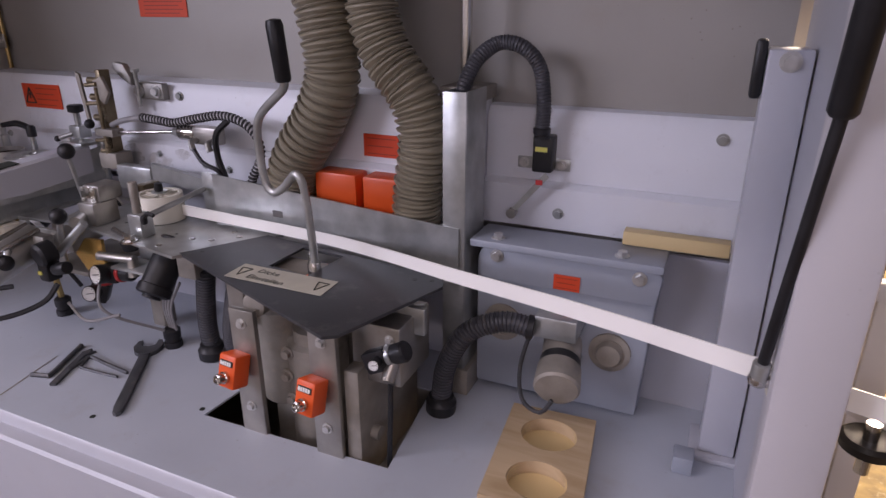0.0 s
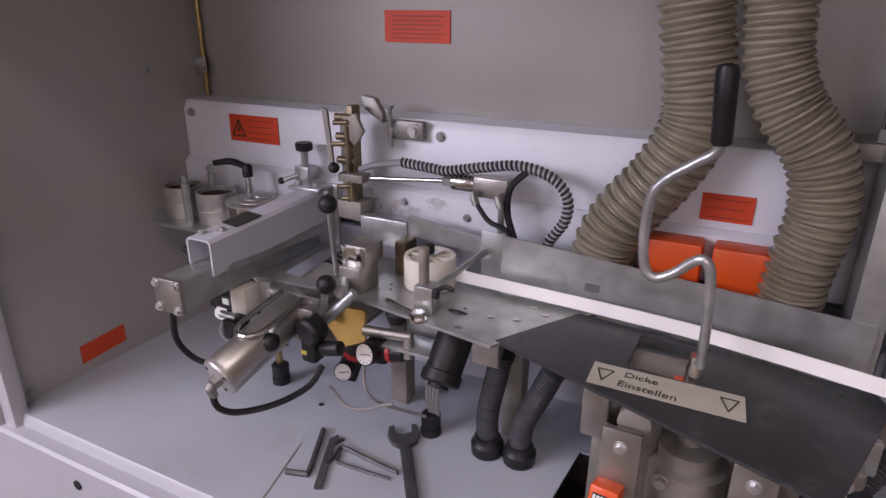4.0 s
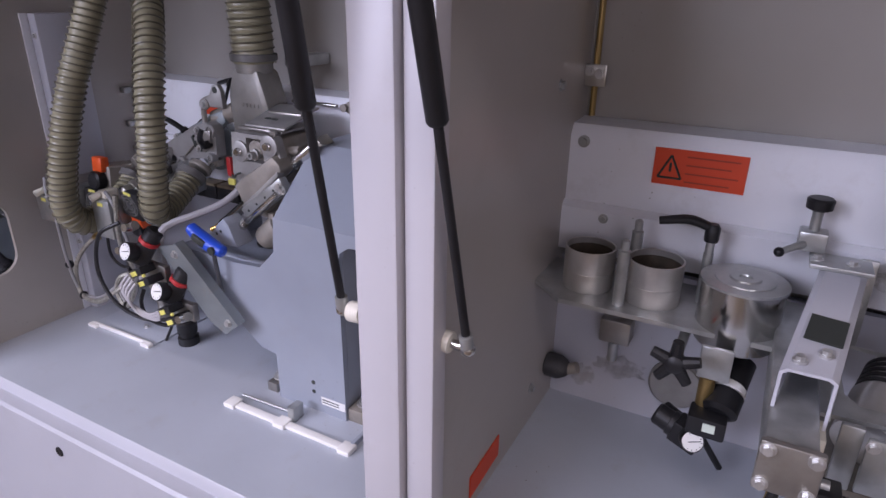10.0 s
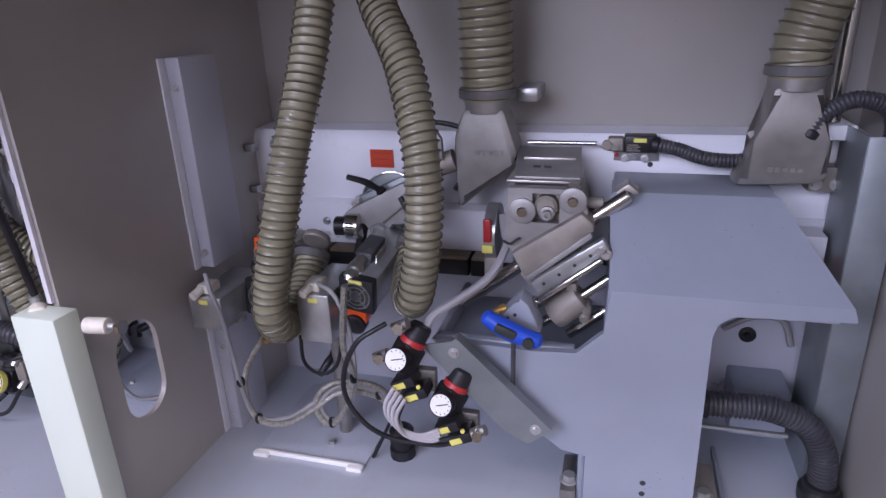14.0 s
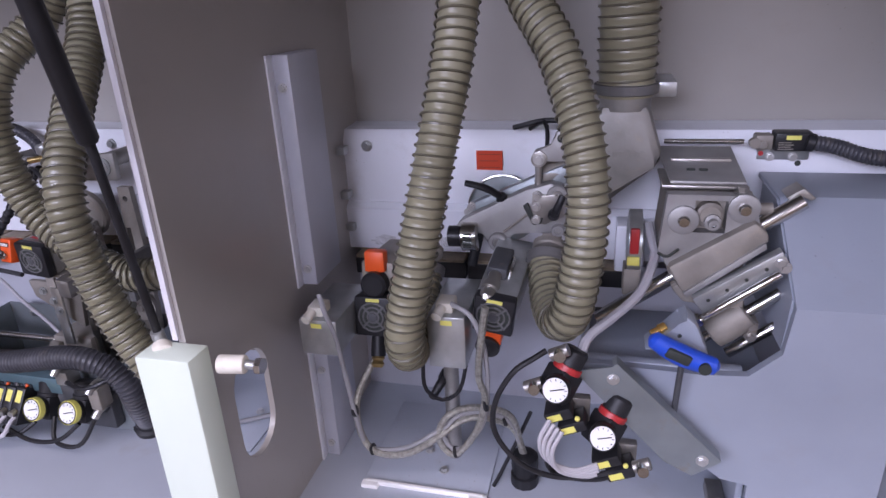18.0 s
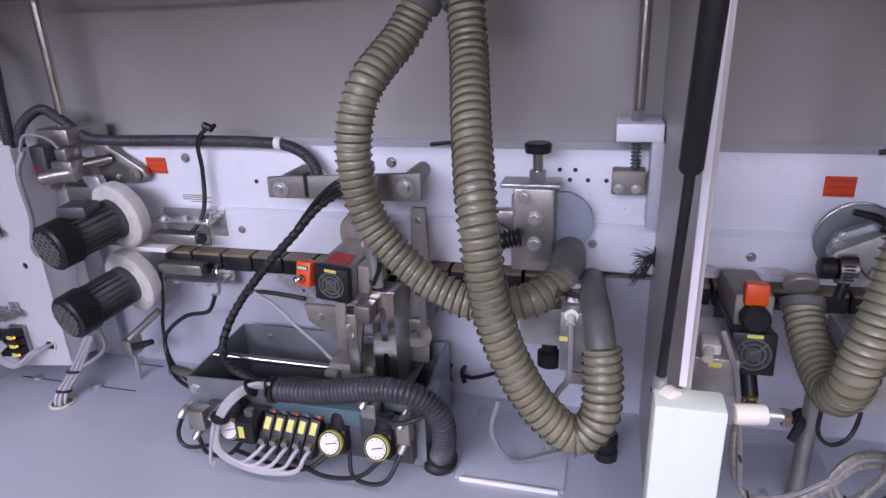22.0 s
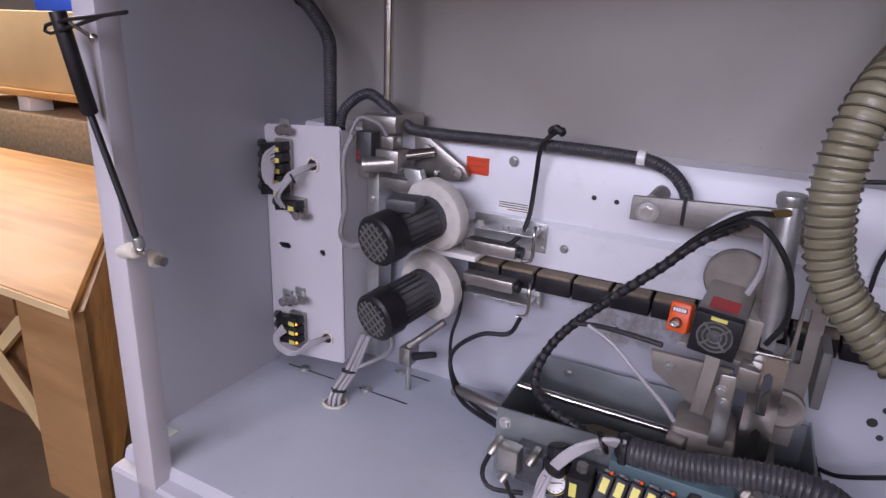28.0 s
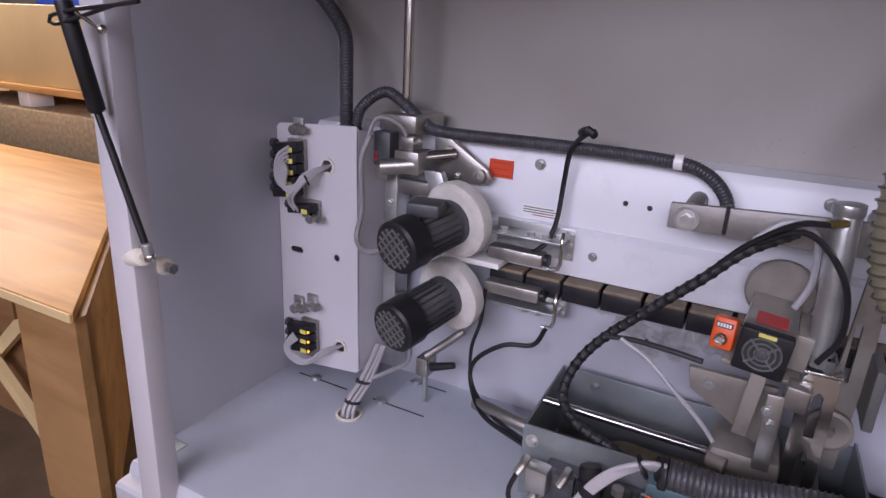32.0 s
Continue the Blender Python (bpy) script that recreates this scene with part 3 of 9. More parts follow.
def gas_spring(top, mid, end, pin, label):
    """A hood's gas spring: black cylinder, thin rod, ball socket and the pin it sits on."""
    g = thing("gas_spring", end, label, "gas spring", "gas springs")
    top, mid, end, pin = (Vector(v) for v in (top, mid, end, pin))
    d = (mid - top).normalized()
    part("cylinder", lathe(top, mid, [(0.0112, 0), (0.0117, 0.002), (0.0117, (mid - top).length - 0.004), (0.009, (mid - top).length)], 18), "black", g)
    part("rod", cyl(mid, end, 0.0055, seg=12), "black", g)
    part("socket", cyl(end - d * 0.022, end + d * 0.006, 0.0085, seg=14, bevel=0.002), "steel", g)
    w = (pin - end).normalized()
    part("ball_stud", ball(end - w * 0.001, 0.009), "shiny", g)
    part("stud_pin", cyl(end, pin, 0.006, seg=12), "shiny", g)
    part("spacer", cyl(end + (pin - end) * 0.35, pin, 0.014, seg=18, bevel=0.002), "ivory", g)
    return g


def regulator(c, way, label, r=0.021, colour="red", knob=(0, 0, -1), rim=""):
    """A pneumatic pressure regulator: black body, red ring, knob, gauge."""
    c, way = Vector(c), Vector(way).normalized()
    g = thing("pressure_regulator", c, label, "pressure regulator", "pressure regulators")
    k = Vector(knob).normalized()
    back = c - way * 0.042
    part("body", box(-0.02, 0.02, -0.02, 0.02, -0.024, 0.024, 0.004, Matrix.Translation(back) @ k.to_track_quat("Z", "Y").to_matrix().to_4x4()), "black", g)
    part("colour_ring", lathe(back + k * 0.022, back + k, [(0.0205, 0), (0.0215, 0.001), (0.0215, 0.009), (0.0205, 0.010)], 20), colour, g)
    part("adjusting_knob", lathe(back + k * 0.032, back + k, [(0.019, 0), (0.019, 0.022), (0.016, 0.026), (0.006, 0.027)], 18), "black", g)
    part("neck", cyl(c - way * 0.024, c - way * 0.02, 0.008), "brass", g)
    gauge_on(g, c, way, r)
    if rim:
        part("gauge_rim", lathe(c - way * 0.012, c + way, [(r * 1.01, 0), (r * 1.07, 0.001), (r * 1.07, 0.012), (r * 1.01, 0.0135)], 24, close=False), rim, g, "olive yellow band round the gauge")
    return g


def ball_lever(a, b, label, r=0.018, rod=0.0055):
    g = thing("lever", a, label, "lever", "ball-knob levers")
    part("rod", cyl(a, b, rod, rod * 0.9, seg=12), "steel", g)
    part("ball_knob", ball(b, r), "black", g)
    return g


def clamp_handle(c, way, reach, label, rise=(0, 0, 1), k=1.0):
    """An adjustable black clamping lever on a stud."""
    c, way, rise = Vector(c), Vector(way).normalized(), Vector(rise).normalized()
    g = thing("clamping_lever", c, label, "lever", "clamping levers")
    part("stud", cyl(c - rise * 0.03 * k, c, 0.007 * k, seg=12), "steel", g)
    part("hub", lathe(c - rise * 0.004, c + rise, [(0.011 * k, 0), (0.012 * k, 0.004 * k), (0.012 * k, 0.024 * k), (0.008 * k, 0.03 * k)], 16), "black", g)
    top = c + rise * 0.018 * k
    line = smooth_path([top, top + way * reach * 0.45 + rise * 0.012, top + way * reach + rise * 0.006], 0.008)
    part("arm", sweep(line, [(0.0085 - 0.003 * abs(0.35 - i / len(line))) * k for i in range(len(line))], 10), "black", g)
    return g


# ---- glue bay ----
solo("board_offcut", box(-0.430, -0.245, -0.030, 0.0, 0.350, 0.376, 0.001), "wood2", "pale wooden board end below the rail", "board")
sign(-2.106, -0.001, 0.503, 0.152, 0.065, "orange warning plate with a black triangle on the rail", True)
sign(-1.000, -0.001, 0.462, 0.086, 0.049, "small orange plate on the rail between the hoses", bars=3)
sign(-1.701, 0.0845, 0.743, 0.160, 0.066, "large orange instruction plate on the back sheet", bars=6)
w = thing("warning_sign", (-2.2615, -0.337, 0.03), "slanted orange plate low on the divider wall", "sign", "orange signs")
part("plate", prism([(-2.2615, -0.396, 0.026), (-2.2615, -0.279, 0.033), (-2.2615, -0.279, 0.077), (-2.2615, -0.396, 0.070)], (1, 0, 0), 0.002), "sign", w)

# bolts along the rail and the sheets
for x, z in ((-2.236, 0.562), (-1.52, 0.562), (-3.452, 0.562), (-4.55, 0.562), (-4.05, 0.562)):
    solo("bolt", bolt((x, -0.0005, z), (0, -1, 0), 0.0075), "steel", "zinc bolt near the rail's top edge", "bolt", "rail bolts")
for x, z in ((-1.448, 0.40), (-3.338, 0.40), (-1.375, 0.395), (-2.18, 0.425), (-4.42, 0.40), (-3.63, 0.41), (-1.60, 0.415)):
    solo("bolt", bolt((x, -0.0185, z), (0, -1, 0), 0.006), "steel", "small bolt in the rail's lower face", "bolt", "rail bolts")
for x, y, z in ((-0.285, 0.0495, 0.545), (-0.570, 0.0315, 0.374)):
    solo("bolt", bolt((x, y, z), (0, -1, 0), 0.0075), "steel", "zinc bolt in the set-back rail", "bolt", "rail bolts")
for y, z in ((-0.519, 0.022), (-0.12, 0.081), (-0.087, 0.671)):
    solo("bolt", bolt((XA1 + 0.0005, y, z), (1, 0, 0), 0.007), "steel", "bolt in the grey divider sheet", "bolt", "divider bolts")
solo("plug", cyl((XA1, -0.513, 0.602), (XA1 + 0.004, -0.513, 0.602), 0.014, bevel=0.001), "divider", "round blind plug in the grey divider sheet", "plug")

# wire in the back corner with its clip
solo("steel_wire", tube([(-2.246, 0.070, 0.598), (-2.246, 0.070, 0.80), (-2.246, 0.070, 1.058)], 0.006), "brass", "thin brassy rod in the back corner", "rod")
k = thing("corner_clip", (-2.245, 0.066, 0.66), "clear plastic clip with two bolts in the corner", "bracket")
part("plate", box(-2.262, -2.222, 0.052, 0.056, 0.655, 0.695, 0.002), "satin", k)
bolt_part((-2.254, 0.052, 0.682), (0, -1, 0), 0.006, k)
bolt_part((-2.234, 0.052, 0.678), (0, -1, 0), 0.006, k)

# shelf with cups and the glue pot
structure("shelf", plate_with_holes([(-2.262, -0.14), (-2.20, -0.195), (-1.83, -0.19), (-1.83, -0.02), (-2.262, -0.02)], [], "z", 0.322, 0.008), "steel", "zinc plated shelf plate under the cups")
for x, y, r, h in ((-2.173, -0.115, 0.044, 0.076), (-2.060, -0.118, 0.046, 0.076)):
    c = thing("cup", (x, y, 0.330), "open brushed steel cup on the zinc shelf", "cup", "steel cups")
    part("shell", lathe((x, y, 0.330), (x, y, 1), [(r * 0.96, 0), (r, 0.003), (r, h * 0.45), (r * 0.985, h * 0.46), (r, h * 0.48), (r, h), (r * 0.94, h), (r * 0.93, 0.01), (0.002, 0.009)], 36), "brushed", c)
    # lining darkens the cup's inside: old adhesive plus painted shade
    part("shaded_adhesive", lathe((x, y, 0.330), (x, y, 1), [(r * 0.925, h * 0.86), (r * 0.915, 0.012), (0.002, 0.0115)], 32, close=False), "shaded_residue", c, "lining of dried adhesive, darkened for the cup's inner shade")
p = thing("adhesive_pot", (-1.923, -0.135, 0.330), "round steel pot with a flat lid on the shelf", "pot")
part("shell", lathe((-1.923, -0.135, 0.30), (-1.923, -0.135, 1), [(0.06, 0), (0.062, 0.003), (0.062, 0.102)], 40), "shiny", p)
part("lid", lathe((-1.923, -0.135, 0.402), (-1.923, -0.135, 1), [(0.065, 0), (0.065, 0.004), (0.045, 0.005), (0.044, 0.0065), (0.024, 0.0065), (0.022, 0.009), (0.010, 0.009), (0.009, 0.006)], 40), "steel", p)
for x, y, h in ((-2.102, -0.085, 0.125), (-2.105, -0.165, 0.115)):
    solo("spacer_pin", lathe((x, y, 0.330), (x, y, 1), [(0.010, 0), (0.010, h * 0.85), (0.007, h * 0.87), (0.007, h), (0.004, h * 1.02)], 14), "steel", "turned steel spacer pin beside the cups", "pin", "spacer pins")
clamp_handle((-1.985, -0.085, 0.445), (-1, -0.25, 0), 0.085, "black clamping lever beside the adhesive pot")
solo("support_stud", cyl((-1.985, -0.085, 0.330), (-1.985, -0.085, 0.42), 0.008), "steel", "steel stud that carries the clamping lever", "stud")

# spool plate and star knob under the shelf
solo("adjusting_disc", lathe((-2.006, 0.0145, 0.10), (-2.006, -1, 0.10), [(0.052, 0), (0.052, 0.010), (0.048, 0.013), (0.02, 0.013)], 36), "alu", "round aluminium disc on the lower panel", "disc")
s = thing("star_knob", (-1.995, -0.05, 0.25), "black star knob under the shelf", "knob")
bm = cyl((-1.995, 0.014, 0.285), (-1.993, -0.25, 0.302), 0.008)
part("spindle", bm, "steel", s)
bm = lathe((-1.992, -0.248, 0.302), (-1.992, -1, 0.33), [(0.014, 0), (0.016, 0.01), (0.014, 0.022), (0.008, 0.026)], 16)
for i in range(5):
    a = 2 * math.pi * i / 5 + 0.3
    d = Vector((math.cos(a), 0, math.sin(a)))
    cyl(Vector((-1.992, -0.260, 0.302)), Vector((-1.992, -0.260, 0.302)) + d * 0.037, 0.011, 0.008, seg=10, bm=bm)
part("star_grip", bm, "black", s)
b = thing("hose_block", (-2.13, -0.02, 0.17), "small grey connector block on the lower panel", "connector")
part("block", box(-2.16, -2.10, -0.03, 0.0145, 0.175, 0.225, 0.004), "alu", b)
part("stem", cyl((-2.13, -0.02, 0.135), (-2.13, -0.02, 0.175), 0.01), "steel", b)
g = thing("wall_gland", (-2.24, -0.03, 0.08), "black cable gland low in the corner", "cable gland")
part("body", lathe((-2.262, -0.03, 0.09), (1, -0.03, 0.09), [(0.022, 0), (0.026, 0.004), (0.026, 0.03), (0.018, 0.045), (0.012, 0.05)], 14), "rubber", g)
part("cap", cyl((-2.214, -0.03, 0.09), (-2.195, -0.03, 0.10), 0.012), "dusty", g)

u = thing("lubricator", (-1.93, -0.2, 0.16), "black knurled lubricator with a bright ring below the shelf", "lubricator")
part("cylinder", lathe((-1.905, -0.13, 0.262), (-1.922, -0.225, 0.205), [(0.020, 0), (0.026, 0.003), (0.026, 0.05), (0.024, 0.052), (0.024, 0.066), (0.028, 0.068), (0.028, 0.100), (0.020, 0.106)], 22), "black", u)
part("bright_ring", lathe((-1.905, -0.13, 0.262), (-1.922, -0.225, 0.205), [(0.0265, 0.052), (0.0275, 0.053), (0.0275, 0.064), (0.0265, 0.065)], 22), "dial", u)
part("bracket", box(-1.962, -1.915, -0.215, -0.207, 0.262, 0.318, 0.002), "steel", u)
part("stem", cyl((-1.945, -0.205, 0.185), (-1.945, -0.205, 0.262), 0.012), "brass", u)
part("green_tag", box(-1.938, -1.920, -0.252, -0.250, 0.192, 0.206), "green", u)
part("valve_body", box(-1.962, -1.905, -0.250, -0.205, 0.178, 0.212, 0.004), "black", u)

# cross beam with its upper channel
e = thing("cross_beam", (-1.82, -0.26, 0.30), "zinc cross beam under a painted channel with a dark nameplate", "beam")
part("square_tube", box(-1.868, -1.812, -0.455, -0.05, 0.288, 0.350, 0.004), "steel", e)
part("end_plate", box(-1.872, -1.806, -0.466, -0.4555, 0.286, 0.354, 0.003), "alu", e)
for dx in (-1.863, -1.815):
    for dz in (0.296, 0.344):
        bolt_part((dx, -0.466, dz), (0, -1, 0), 0.006, e)
prof = [(-1.866, 0.350), (-1.866, 0.400), (-1.858, 0.406), (-1.812, 0.406), (-1.804, 0.400), (-1.804, 0.335), (-1.808, 0.335), (-1.808, 0.398), (-1.814, 0.402), (-1.856, 0.402), (-1.862, 0.398), (-1.862, 0.350)]
part("channel", prism([(x + 0.0, -0.385, z) for x, z in prof], (0.14, 1, 0.11), 0.30), "paint", e)
part("nameplate", box(-0.022, 0.022, -0.032, 0.032, 0, 0.0018, 0, Matrix.Translation((-1.818, -0.285, 0.4185)) @ Matrix.Rotation(radians(6.3), 4, "X") @ Matrix.Rotation(radians(-8), 4, "Z")), "ink", e)
for yy, zz, xx in ((-0.365, 0.410, -1.846), (-0.340, 0.412, -1.818)):
    bolt_part((xx, yy, zz), (0, 0, 1), 0.006, e)
part("side_plate", prism([(-1.802, -0.36, 0.335), (-1.762, -0.06, 0.345), (-1.762, -0.06, 0.430), (-1.802, -0.30, 0.385)], (1, 0, 0), 0.004), "steel", e)
part("upright_plate", box(-1.772, -1.748, -0.062, -0.052, 0.30, 0.445, 0.002), "steel", e)
for zz in (0.37, 0.41):
    bolt_part((-1.762, -0.0625, zz), (0, -1, 0), 0.005, e)
part("top_plate", box(-1.842, -1.758, -0.115, -0.055, 0.436, 0.444, 0.002), "steel", e)
for xx in (-1.832, -1.785):
    bolt_part((xx, -0.09, 0.444), (0, 0, 1), 0.006, e)
s = thing("adjusting_screw", (-1.84, -0.05, 0.44), "black knurled knob on a threaded spindle", "knob")
part("block", box(-1.862, -1.822, -0.065, -0.030, 0.444, 0.476, 0.003), "steel", s)
part("spindle", cyl((-1.843, -0.048, 0.476), (-1.843, -0.048, 0.515), 0.008), "steel", s)
part("knurled_knob", lathe((-1.843, -0.048, 0.508), (-1.843, -0.048, 1), [(0.011, 0), (0.019, 0.004), (0.020, 0.018), (0.017, 0.021), (0.003, 0.021)], 20), "black", s)
ball_lever((-1.852, -0.062, 0.456), (-1.885, -0.085, 0.443), "short black lever beside the adjusting knob", 0.008, 0.006)

# valve below the beam
v = thing("solenoid_valve", (-1.79, -0.36, 0.20), "small black solenoid valve with green label", "valve")
part("coil", box(-1.80, -1.765, -0.385, -0.345, 0.205, 0.245, 0.003), "black", v)
part("plug", box(-1.775, -1.735, -0.375, -0.34, 0.190, 0.222, 0.003), "black", v)
part("lamp_label", box(-1.773, -1.737, -0.376, -0.3745, 0.208, 0.212), "green", v)
part("fitting", cyl((-1.82, -0.365, 0.245), (-1.78, -0.365, 0.245), 0.008), "steel", v)
regulator((-1.947, -0.252, 0.168), (0.25, -0.9, 0.35), "pressure regulator with white gauge below the beam", 0.018, "black", knob=(-0.9, 0.2, 0.25))
cable([(-1.845, -0.455, 0.288), (-1.850, -0.452, 0.22), (-1.825, -0.43, 0.172), (-1.78, -0.40, 0.160), (-1.74, -0.37, 0.162)], 0.006, "black", "black hose that hangs from the beam's end")
cable([(-1.80, -0.36, 0.24), (-1.82, -0.37, 0.22), (-1.815, -0.37, 0.195), (-1.785, -0.36, 0.19)], 0.004, "grey", "thin grey air hose on the valve")
solo("connector_block", box(-1.83, -1.79, -0.33, -0.28, 0.225, 0.286, 0.004), "ivory", "cream connector block under the beam", "connector")
solo("bracket_tab", box(-1.775, -1.748, -0.30, -0.29, 0.20, 0.300, 0.002), "steel", "zinc tab below the table plate", "bracket")

# table plate with the roller opening
hole = [(-1.752, -0.245), (-1.655, -0.245), (-1.642, -0.22), (-1.645, -0.07), (-1.762, -0.06), (-1.775, -0.09), (-1.770, -0.22)]
screw_spots = [(-1.335, -0.295), (-1.30, -0.235), (-1.255, -0.225), (-1.245, -0.165), (-1.215, -0.185)]
t = thing("table_plate", (-1.5, -0.2, 0.295), "zinc plated table plate with an open roller pit", "plate")
part("sheet", plate_with_holes([(-1.80, -0.285), (-1.615, -0.268), (-1.262, -0.330), (-1.140, -0.137), (-1.14, -0.115), (-1.43, -0.10), (-1.80, -0.055)], [hole], "z", 0.294, 0.006), "steel", t)
for x, y in screw_spots:
    part("screw", lathe((x, y, 0.2995), (x, y, 1), [(0.0075, 0), (0.0075, 0.0015), (0.006, 0.0025), (0.003, 0.0025)], 14), "shiny", t)
for x, y in ((-1.36, -0.245), (-1.355, -0.225), (-1.52, -0.215), (-1.53, -0.195)):
    part("drilled_hole", lathe((x, y, 0.3001), (x, y, 1), [(0.0035, 0), (0.0035, 0.0003)], 10), "ink", t)
part("front_bracket", box(-1.475, -1.378, -0.232, -0.218, 0.20, 0.293, 0.002), "steel", t)
part("rear_leg", box(-1.56, -1.52, -0.16, -0.12, 0.0, 0.293, 0.003), "dusty", t)
part("rear_leg", box(-1.30, -1.26, -0.16, -0.12, 0.0, 0.293, 0.003), "dusty", t)
r = thing("adhesive_roller", (-1.715, -0.145, 0.24), "grooved steel adhesive roller with black rings in the pit", "roller")
a, b2 = Vector((-1.735, -0.235, 0.235)), Vector((-1.690, -0.080, 0.280))
part("drum", lathe(a, b2, [(0.030, 0), (0.042, 0.004), (0.042, 0.09), (0.038, 0.092), (0.038, 0.16), (0.02, 0.163)], 28), "brushed", r)
for i in range(5):
    z = 0.098 + i * 0.012
    part("black_ring", lathe(a, b2, [(0.0385, z), (0.0405, z + 0.001), (0.0405, z + 0.007), (0.0385, z + 0.008)], 28), "black", r)
solo("roller_pit", box(-1.79, -1.63, -0.26, -0.05, 0.16, 0.172, 0.003), "dusty", "dusty brown tray beneath the adhesive roller", "tray")
ball_lever((-1.655, -0.205, 0.302), (-1.640, -0.239, 0.462), "upright steel lever with a black ball knob", 0.0185, 0.0055)
ball_lever((-1.610, -0.315, 0.262), (-1.588, -0.326, 0.340), "slanted lever with a black ball knob below the plate", 0.0185, 0.008)
solo("lever_shaft", cyl((-1.612, -0.33, 0.248), (-1.545, -0.30, 0.322), 0.010), "steel", "steel shaft below the ball knob", "shaft")
c = thing("clamp_block", (-1.58, -0.22, 0.30), "aluminium clamp block with two screws", "clamp")
part("lower_block", box(-1.605, -1.555, -0.265, -0.20, 0.300, 0.352, 0.003), "alu", c)
part("upper_block", box(-1.602, -1.552, -0.246, -0.185, 0.353, 0.390, 0.003), "alu", c)
part("front_plate", box(-1.606, -1.560, -0.2505, -0.2465, 0.350, 0.388, 0.001), "shiny", c)
for x, z in ((-1.600, 0.382), (-1.567, 0.382), (-1.600, 0.357), (-1.567, 0.357)):
    bolt_part((x, -0.2505, z), (0, -1, 0), 0.0032, c)
part("spindle", cyl((-1.595, -0.268, 0.318), (-1.575, -0.30, 0.318), 0.014), "steel", c)
part("dark_plate", box(-1.548, -1.524, -0.15, -0.10, 0.300, 0.372, 0.002), "bronze", c)

# pressure roller with spokes
r = thing("pressure_roller", (-1.462, -0.150, 0.30), "cream spoked plastic roller with a black cap", "roller")
cx, cy = -1.462, -0.160
part("rim", lathe((cx, cy, 0.302), (cx, cy, 1), [(0.050, 0), (0.051, 0.002), (0.051, 0.060), (0.050, 0.062), (0.042, 0.062), (0.041, 0.040), (0.012, 0.040)], 40), "ivory", r)
for i in range(10):
    a = 2 * math.pi * i / 10
    part("spoke", box(0.012, 0.043, -0.002, 0.002, 0.040, 0.060, 0, Matrix.Translation((cx, cy, 0.302)) @ Matrix.Rotation(a, 4, "Z")), "ivory", r)
part("hub", cyl((cx, cy, 0.340), (cx, cy, 0.366), 0.013), "ivory", r)
part("washer", cyl((cx, cy, 0.366), (cx, cy, 0.369), 0.017), "steel", r)
part("cap", lathe((cx, cy, 0.369), (cx, cy, 1), [(0.009, 0), (0.010, 0.004), (0.009, 0.018), (0.003, 0.020)], 12), "black", r)
b = thing("guide_post", (-1.412, -0.262, 0.30), "brown zinc block with an upright pin on the table", "guide")
part("block", box(-1.432, -1.395, -0.280, -0.245, 0.300, 0.352, 0.002), "steel", b)
part("pin", cyl((-1.420, -0.262, 0.352), (-1.420, -0.262, 0.420), 0.0095, bevel=0.001), "dusty", b)
part("foot_screw", bolt((-1.412, -0.30, 0.300), (0, 0, 1), 0.012), "shiny", b)
part("side_bar", cyl((-1.41, -0.30, 0.306), (-1.492, -0.272, 0.306), 0.006), "shiny", b)
part("reach_bar", cyl((-1.400, -0.250, 0.345), (-1.362, -0.12, 0.375), 0.006), "steel", b)
clamp_handle((-1.392, -0.272, 0.338), (1, -0.10, 0.10), 0.036, "black clamping lever on the guide post", (0.3, -0.2, 1), 0.6)
solo("guide_rail", prism([(-1.545, -0.10, 0.372), (-1.37, -0.09, 0.352), (-1.37, -0.09, 0.385), (-1.545, -0.10, 0.412)], (0, 1, 0), 0.014), "steel", "short steel guide rail with slanted ends", "rail")
solo("guide_block", box(-1.66, -1.545, -0.105, -0.075, 0.340, 0.400, 0.004), "steel", "steel guide block at the pit's back edge", "block")
solo("corner_plate", box(-1.375, -1.325, -0.112, -0.106, 0.300, 0.412, 0.001), "steel", "thin steel plate at the guide's end", "plate")

# white edging strip and the guide behind it
g = thing("guide_plate", (-1.05, -0.11, 0.30), "long upright zinc guide plate behind the strip", "plate")
part("sheet", prism([(-1.325, -0.130, 0.300), (-0.722, -0.130, 0.285), (-0.722, -0.130, 0.370), (-1.325, -0.130, 0.416)], (0, 1, 0), 0.004), "steel", g)
part("lower_sheet", prism([(-1.14, -0.128, 0.250), (-0.722, -0.128, 0.250), (-0.722, -0.128, 0.286), (-1.14, -0.128, 0.294)], (0, 1, 0), 0.003), "steel", g)
line = smooth_path([(-1.545, -0.140, 0.326), (-1.38, -0.146, 0.325), (-1.03, -0.165, 0.322), (-0.84, -0.215, 0.331), (-0.663, -0.300, 0.353), (-0.45, -0.402, 0.383), (-0.25, -0.498, 0.405), (0.20, -0.68, 0.43)], 0.02)
bm = bmesh.new()
rows = []
for i, c in enumerate(line):
    d = (line[min(i + 1, len(line) - 1)] - line[max(i - 1, 0)]).normalized()
    s = Vector((-d.y, d.x, 0)).normalized() * 0.0012
    up = Vector((0, 0, 0.0125))
    rows.append([bm.verts.new(c + s + up), bm.verts.new(c - s + up), bm.verts.new(c - s - up), bm.verts.new(c + s - up)])
for p, q in zip(rows, rows[1:]):
    for i in range(4):
        bm.faces.new((p[i], p[(i + 1) % 4], q[(i + 1) % 4], q[i]))
bm.faces.new(rows[0])
bm.faces.new(rows[-1])
solo("edging_strip", bm, "strip", "long white edging strip that runs through the guide", "strip")

